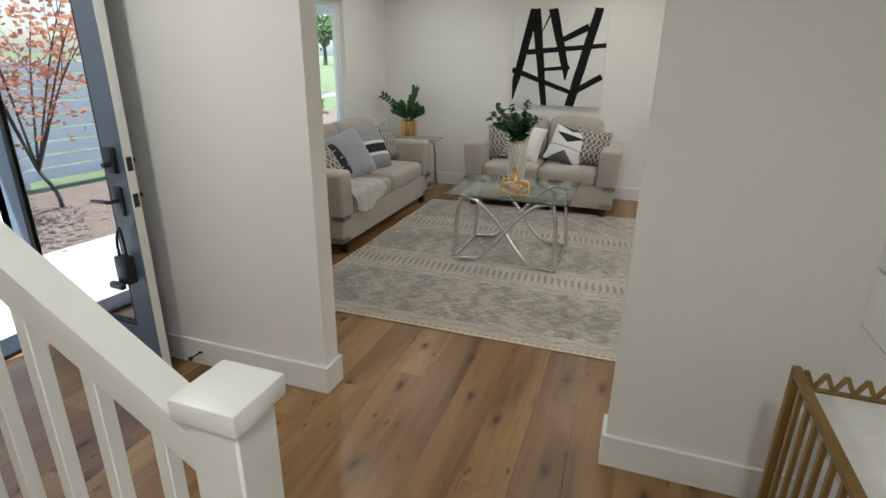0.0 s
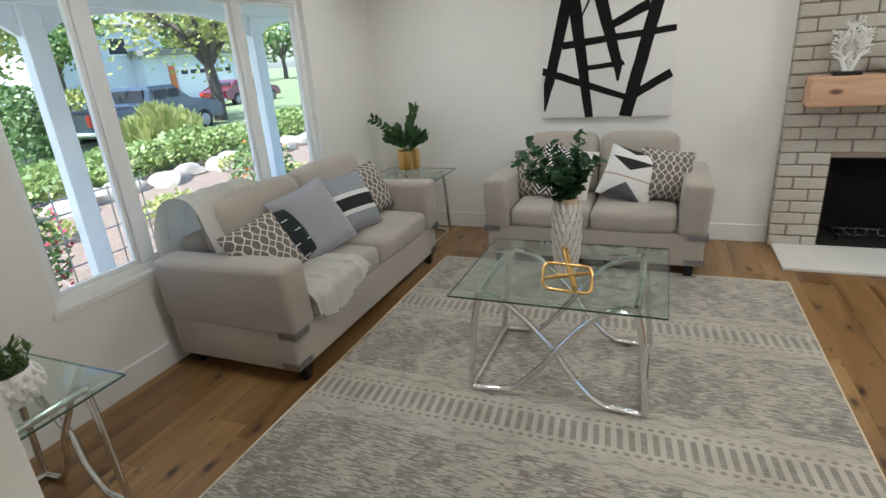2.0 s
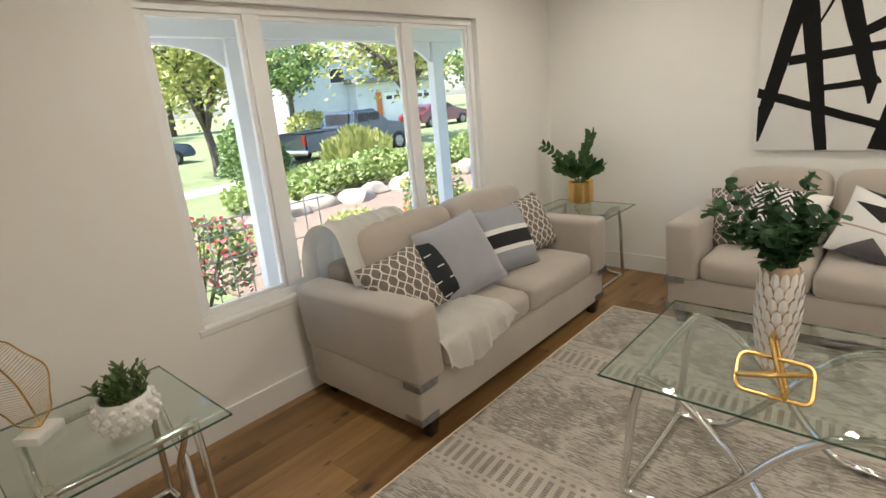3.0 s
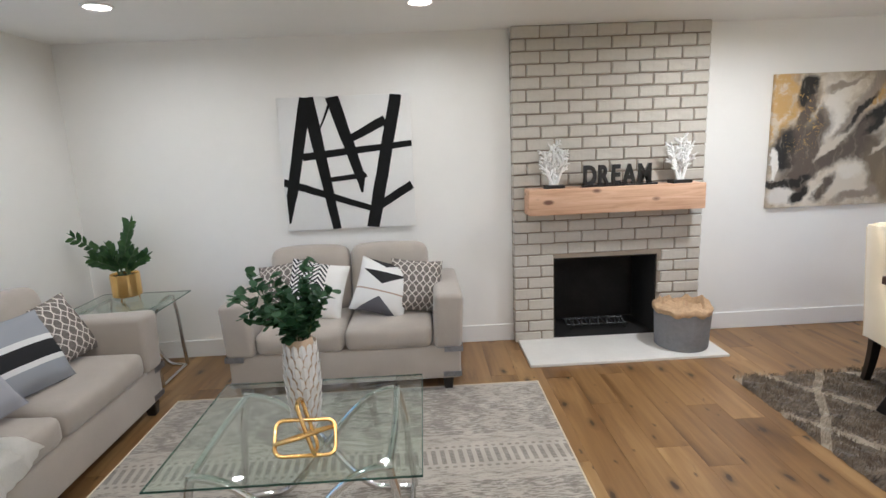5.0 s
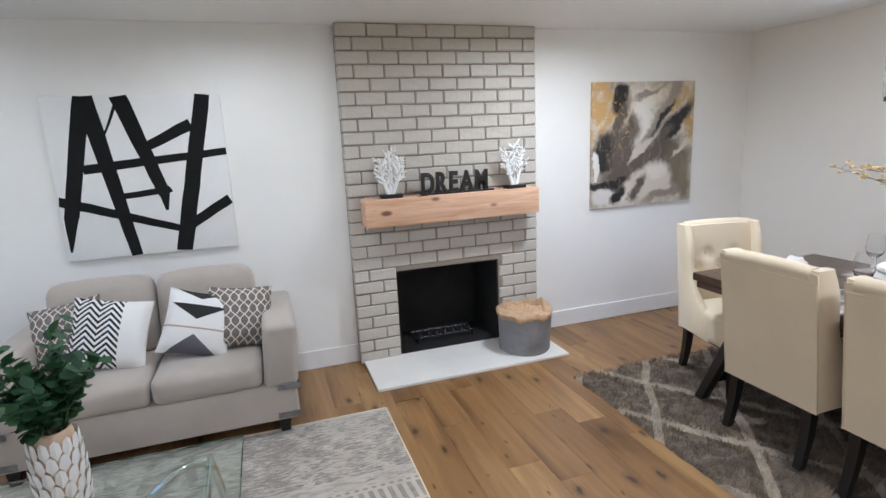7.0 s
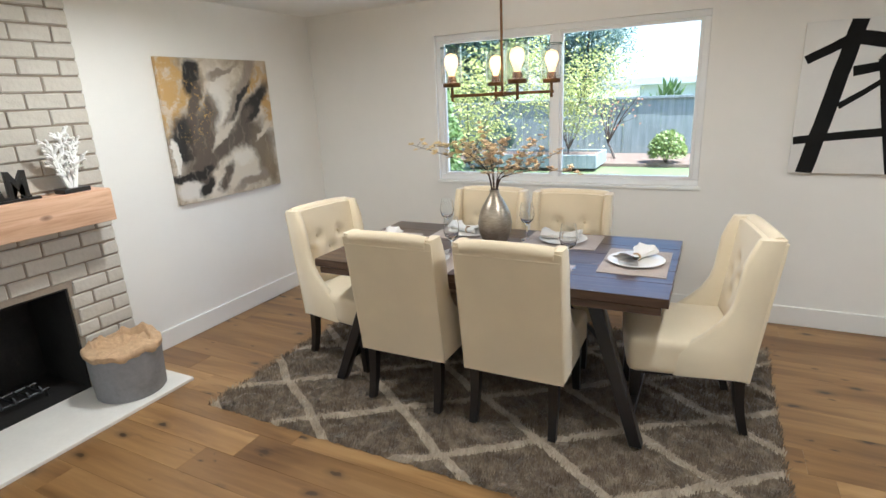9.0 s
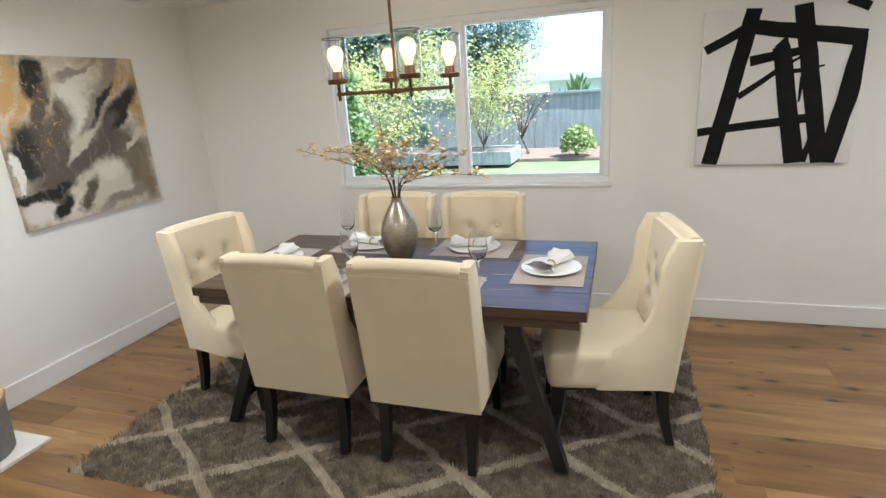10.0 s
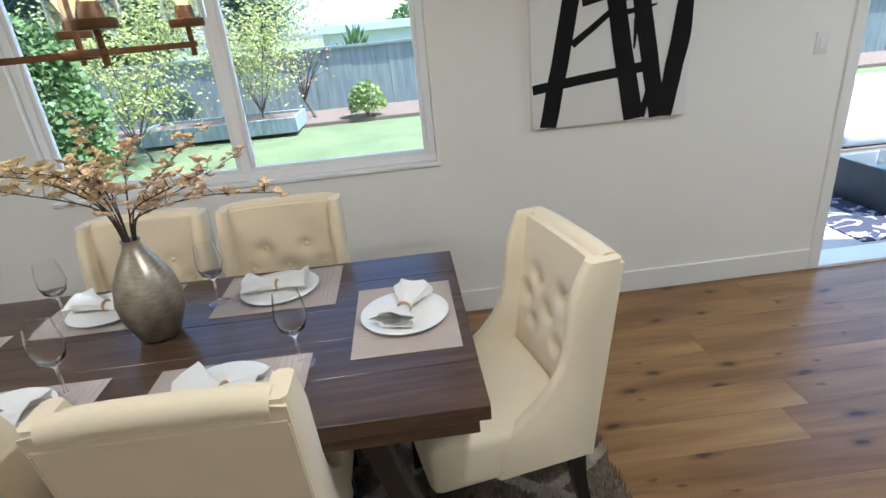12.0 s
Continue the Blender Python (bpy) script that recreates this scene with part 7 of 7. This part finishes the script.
tree("garden_tree", 15.6, 7.0, GZ + 0.05, 2.9, 1.5, 0.025, M["leaf_yellow"], 7000, 103, "slender young tree with yellow-green leaves", 0.12, 0.075)
tree("bare_shrub_tree", 17.0, 6.0, GZ + 0.05, 1.9, 0.8, 0.04, M["leaf_maple"], 60, 104, "pale bare-branched shrub against the fence", 0.2, 0.08)
tree("pine_tree", 23.0, 8.3, GZ, 5.0, 1.6, 0.10, M["leaf_pine"], 9000, 105, "tall blue-green pine behind the fence", 0.2, 0.30, 1.3)
tree("pine_tree", 21.8, 12.6, GZ, 5.6, 3.0, 0.3, M["leaf_pine"], 26000, 106, "dark pine behind the fence", 0.18, 0.40, 1.2)
tree("pine_tree", 24.0, 16.5, GZ, 6.8, 3.4, 0.3, M["leaf_pine"], 20000, 110, "dark pine behind the fence", 0.18, 0.40, 1.2)
shrub("tall_hedge", 10.4, 8.15, GZ, 0.6, 0.55, 2.5, M["leaf_mid"], 4800, 107, "tall climbing green hedge beside the house", 0.11)
shrub("low_shrub", 17.2, 9.8, GZ, 0.6, 0.9, 1.1, M["leaf_pine"], 900, 108, "dark strappy shrub in the bed", 0.22, None, 0, "shrub", True)
shrub("agave", 20.0, 5.0, GZ, 0.4, 0.5, 1.7, M["leaf_mid"], 150, 109, "spiky agave behind the fence", 0.5, None, 0, "agave", True)
for i, (x, y, h) in enumerate(((44, 1.5, 2.9), (52, -6, 3.2), (40, 20, 4), (46, -18, 3))):
    tree("background_tree", x, y, GZ, h, 2.2, 0.2, M["leaf_mid"], 1600, 120 + i, "round green tree beyond the fence", 0.3, 0.6)
for i in range(3):
    shrub("garden_shrub", 15.4 + i * 0.5, -2.5 - i * 1.8, GZ + 0.05, 0.9, 1.0, 1.6, M["leaf_mid"], 1200, 130 + i, "green shrub along the back fence", 0.13)
ob = thing("neighbour_roof", pose(34, -1.5, 1.0), "low pale roof beyond the fence", "house")
part("wall", boxed(0, 8, 0, 9, -1.3, 0.7), M["stucco"], ob, "", False)
part("roof", boxed(-0.5, 8.5, -0.6, 9.6, 0.7, 1.1, 0.02, 1), M["stucco"], ob)

# patio furniture
structure("outdoor_rug", boxed(6.62, 8.9, -2.6, 0.62, -0.079, -0.070), M["patio_rug"], "dark outdoor rug with pale scroll border", "outdoor rug")
ob = thing("outdoor_sofa", pose(8.35, -1.2, -0.07), "dark wicker outdoor sofa with white cushions", "outdoor sofa")
part("frame", boxed(-0.40, 0.45, -1.1, 1.1, 0.0, 0.30, 0.02, 2), M["wicker"], ob)
part("back", boxed(0.30, 0.45, -1.1, 1.1, 0.30, 0.72, 0.03, 2), M["wicker"], ob)
part("arm", boxed(-0.40, 0.30, 0.98, 1.1, 0.30, 0.55, 0.03, 2), M["wicker"], ob)
part("arm", boxed(-0.40, 0.30, -1.1, -0.98, 0.30, 0.55, 0.03, 2), M["wicker"], ob)
for s in (-0.49, 0.49):
    bm = bmesh.new()
    puffy(bm, 0.68, 0.96, 0.16, -0.05, s, 0.38, 0.06, 0.02)
    part("seat_cushion", bm, M["patio_cushion"], ob, "white cushion")
    bm = bmesh.new()
    puffy(bm, 0.16, 0.92, 0.42, 0.22, s, 0.66, 0.06, 0.02)
    part("back_cushion", bm, M["patio_cushion"], ob, "white cushion")
ob = thing("outdoor_table", pose(7.30, -0.40, -0.07), "black outdoor coffee table with a glass top", "outdoor table")
part("body", boxed(-0.30, 0.30, -0.5, 0.5, 0.0, 0.36, 0.02, 2), M["patio_black"], ob)
part("top", boxed(-0.33, 0.33, -0.53, 0.53, 0.36, 0.375, 0.003, 1), M["table_glass"], ob)
ob = thing("glass_bottle", pose(7.22, -0.10, 0.306), "aqua glass bottle lantern on the outdoor table", "bottle")
bm = bmesh.new()
lathe(bm, [(0.0, 0.0), (0.05, 0.0), (0.055, 0.01), (0.055, 0.16), (0.04, 0.19), (0.018, 0.21), (0.018, 0.25), (0.022, 0.255), (0, 0.255)], 24)
part("glass", bm, M["aqua_glass"], ob)

# ---- pieces of the setting: shiplap, floor boards, bricks ----
def piece(name, me, loc, parent):
    o = new(name, me)
    o.location = loc
    o.parent = parent
    return o


def box_mesh(name, x, y, z, bevel, material):
    bm = bmesh.new()
    r = bmesh.ops.create_cube(bm, size=1.0)
    for v in bm.verts:
        v.co = Vector((v.co.x * x, v.co.y * y, v.co.z * z))
    top = [e for e in bm.edges if all(v.co.z > 0 for v in e.verts)] if name == "plank" else bm.edges[:]
    bmesh.ops.bevel(bm, geom=top, offset=bevel, segments=1, affect="EDGES")
    me = bpy.data.meshes.new(name)
    bm.to_mesh(me)
    bm.free()
    me.materials.append(material)
    return me


for i in range(13):
    z = i * 0.188
    part("board", boxed(XD, XD + 0.02, YS, LY - 0.031, z + 0.002, min(z + 0.186, H - 0.002), 0.002, 1), M["white_paint"], shiplap)
floor_ob = bpy.data.objects["floor"]
rnd = random.Random(17)
PW = 0.187
meshes = {}
x = XW - T + 0.02
col = 0
while x < XE + 0.05:
    y = YS + 0.02 - rnd.uniform(0, 1.7)
    while y < YN - 0.005:
        ln = rnd.choice((0.92, 1.22, 1.52, 1.83))
        a, b = max(y, YS + 0.005), min(y + ln, YN - 0.005)
        if b - a > 0.05:
            key = round(b - a, 2)
            me = meshes.get(key)
            if me is None:
                me = meshes[key] = box_mesh("plank", PW - 0.0005, key - 0.0005, 0.014, 0.0007, M["oak"])
            piece("plank", me, (x + PW / 2, (a + b) / 2, -0.007), floor_ob)
        y += ln
    x += PW
    col += 1
# bricks: running bond, proud of the mortar, a little uneven
BL, BH = CX1 - CX0, H / 27
bl = BL / 7.0
brick_meshes = {}
rnd = random.Random(23)
for r in range(27):
    z0, z1 = r * BH + 0.0048, (r + 1) * BH - 0.0048
    cuts = [CX0] + [CX0 + (k + 0.5 * (r % 2)) * bl for k in range(0 if r % 2 else 1, 8) if CX0 + 0.03 < CX0 + (k + 0.5 * (r % 2)) * bl < CX1 - 0.03] + [CX1]
    for a, b in zip(cuts, cuts[1:]):
        segs = [(a, b)]
        if z0 < FB[3] - 0.02:
            segs = []
            if a < FB[0] - 0.02:
                segs.append((a, min(b, FB[0])))
            if b > FB[1] + 0.02:
                segs.append((max(a, FB[1]), b))
        for s, e in segs:
            if e - s < 0.04:
                continue
            s2, e2 = s + (0.0048 if s > CX0 + 0.01 else 0), e - (0.0048 if e < CX1 - 0.01 else 0)
            key = (round(e2 - s2, 3), rnd.randrange(3))
            me = brick_meshes.get(key)
            if me is None:
                me = brick_meshes[key] = box_mesh("brick", e2 - s2, 0.085, z1 - z0, 0.005 + 0.001 * key[1], M["brick_paint"])
                for v in me.vertices:
                    v.co += Vector((rnd.uniform(-1, 1) * 0.0015, rnd.uniform(-1, 1) * 0.002, rnd.uniform(-1, 1) * 0.0018))
            piece("brick", me, ((s2 + e2) / 2, CY + 0.0425 + rnd.uniform(-0.002, 0.002), (z0 + z1) / 2), fireplace)
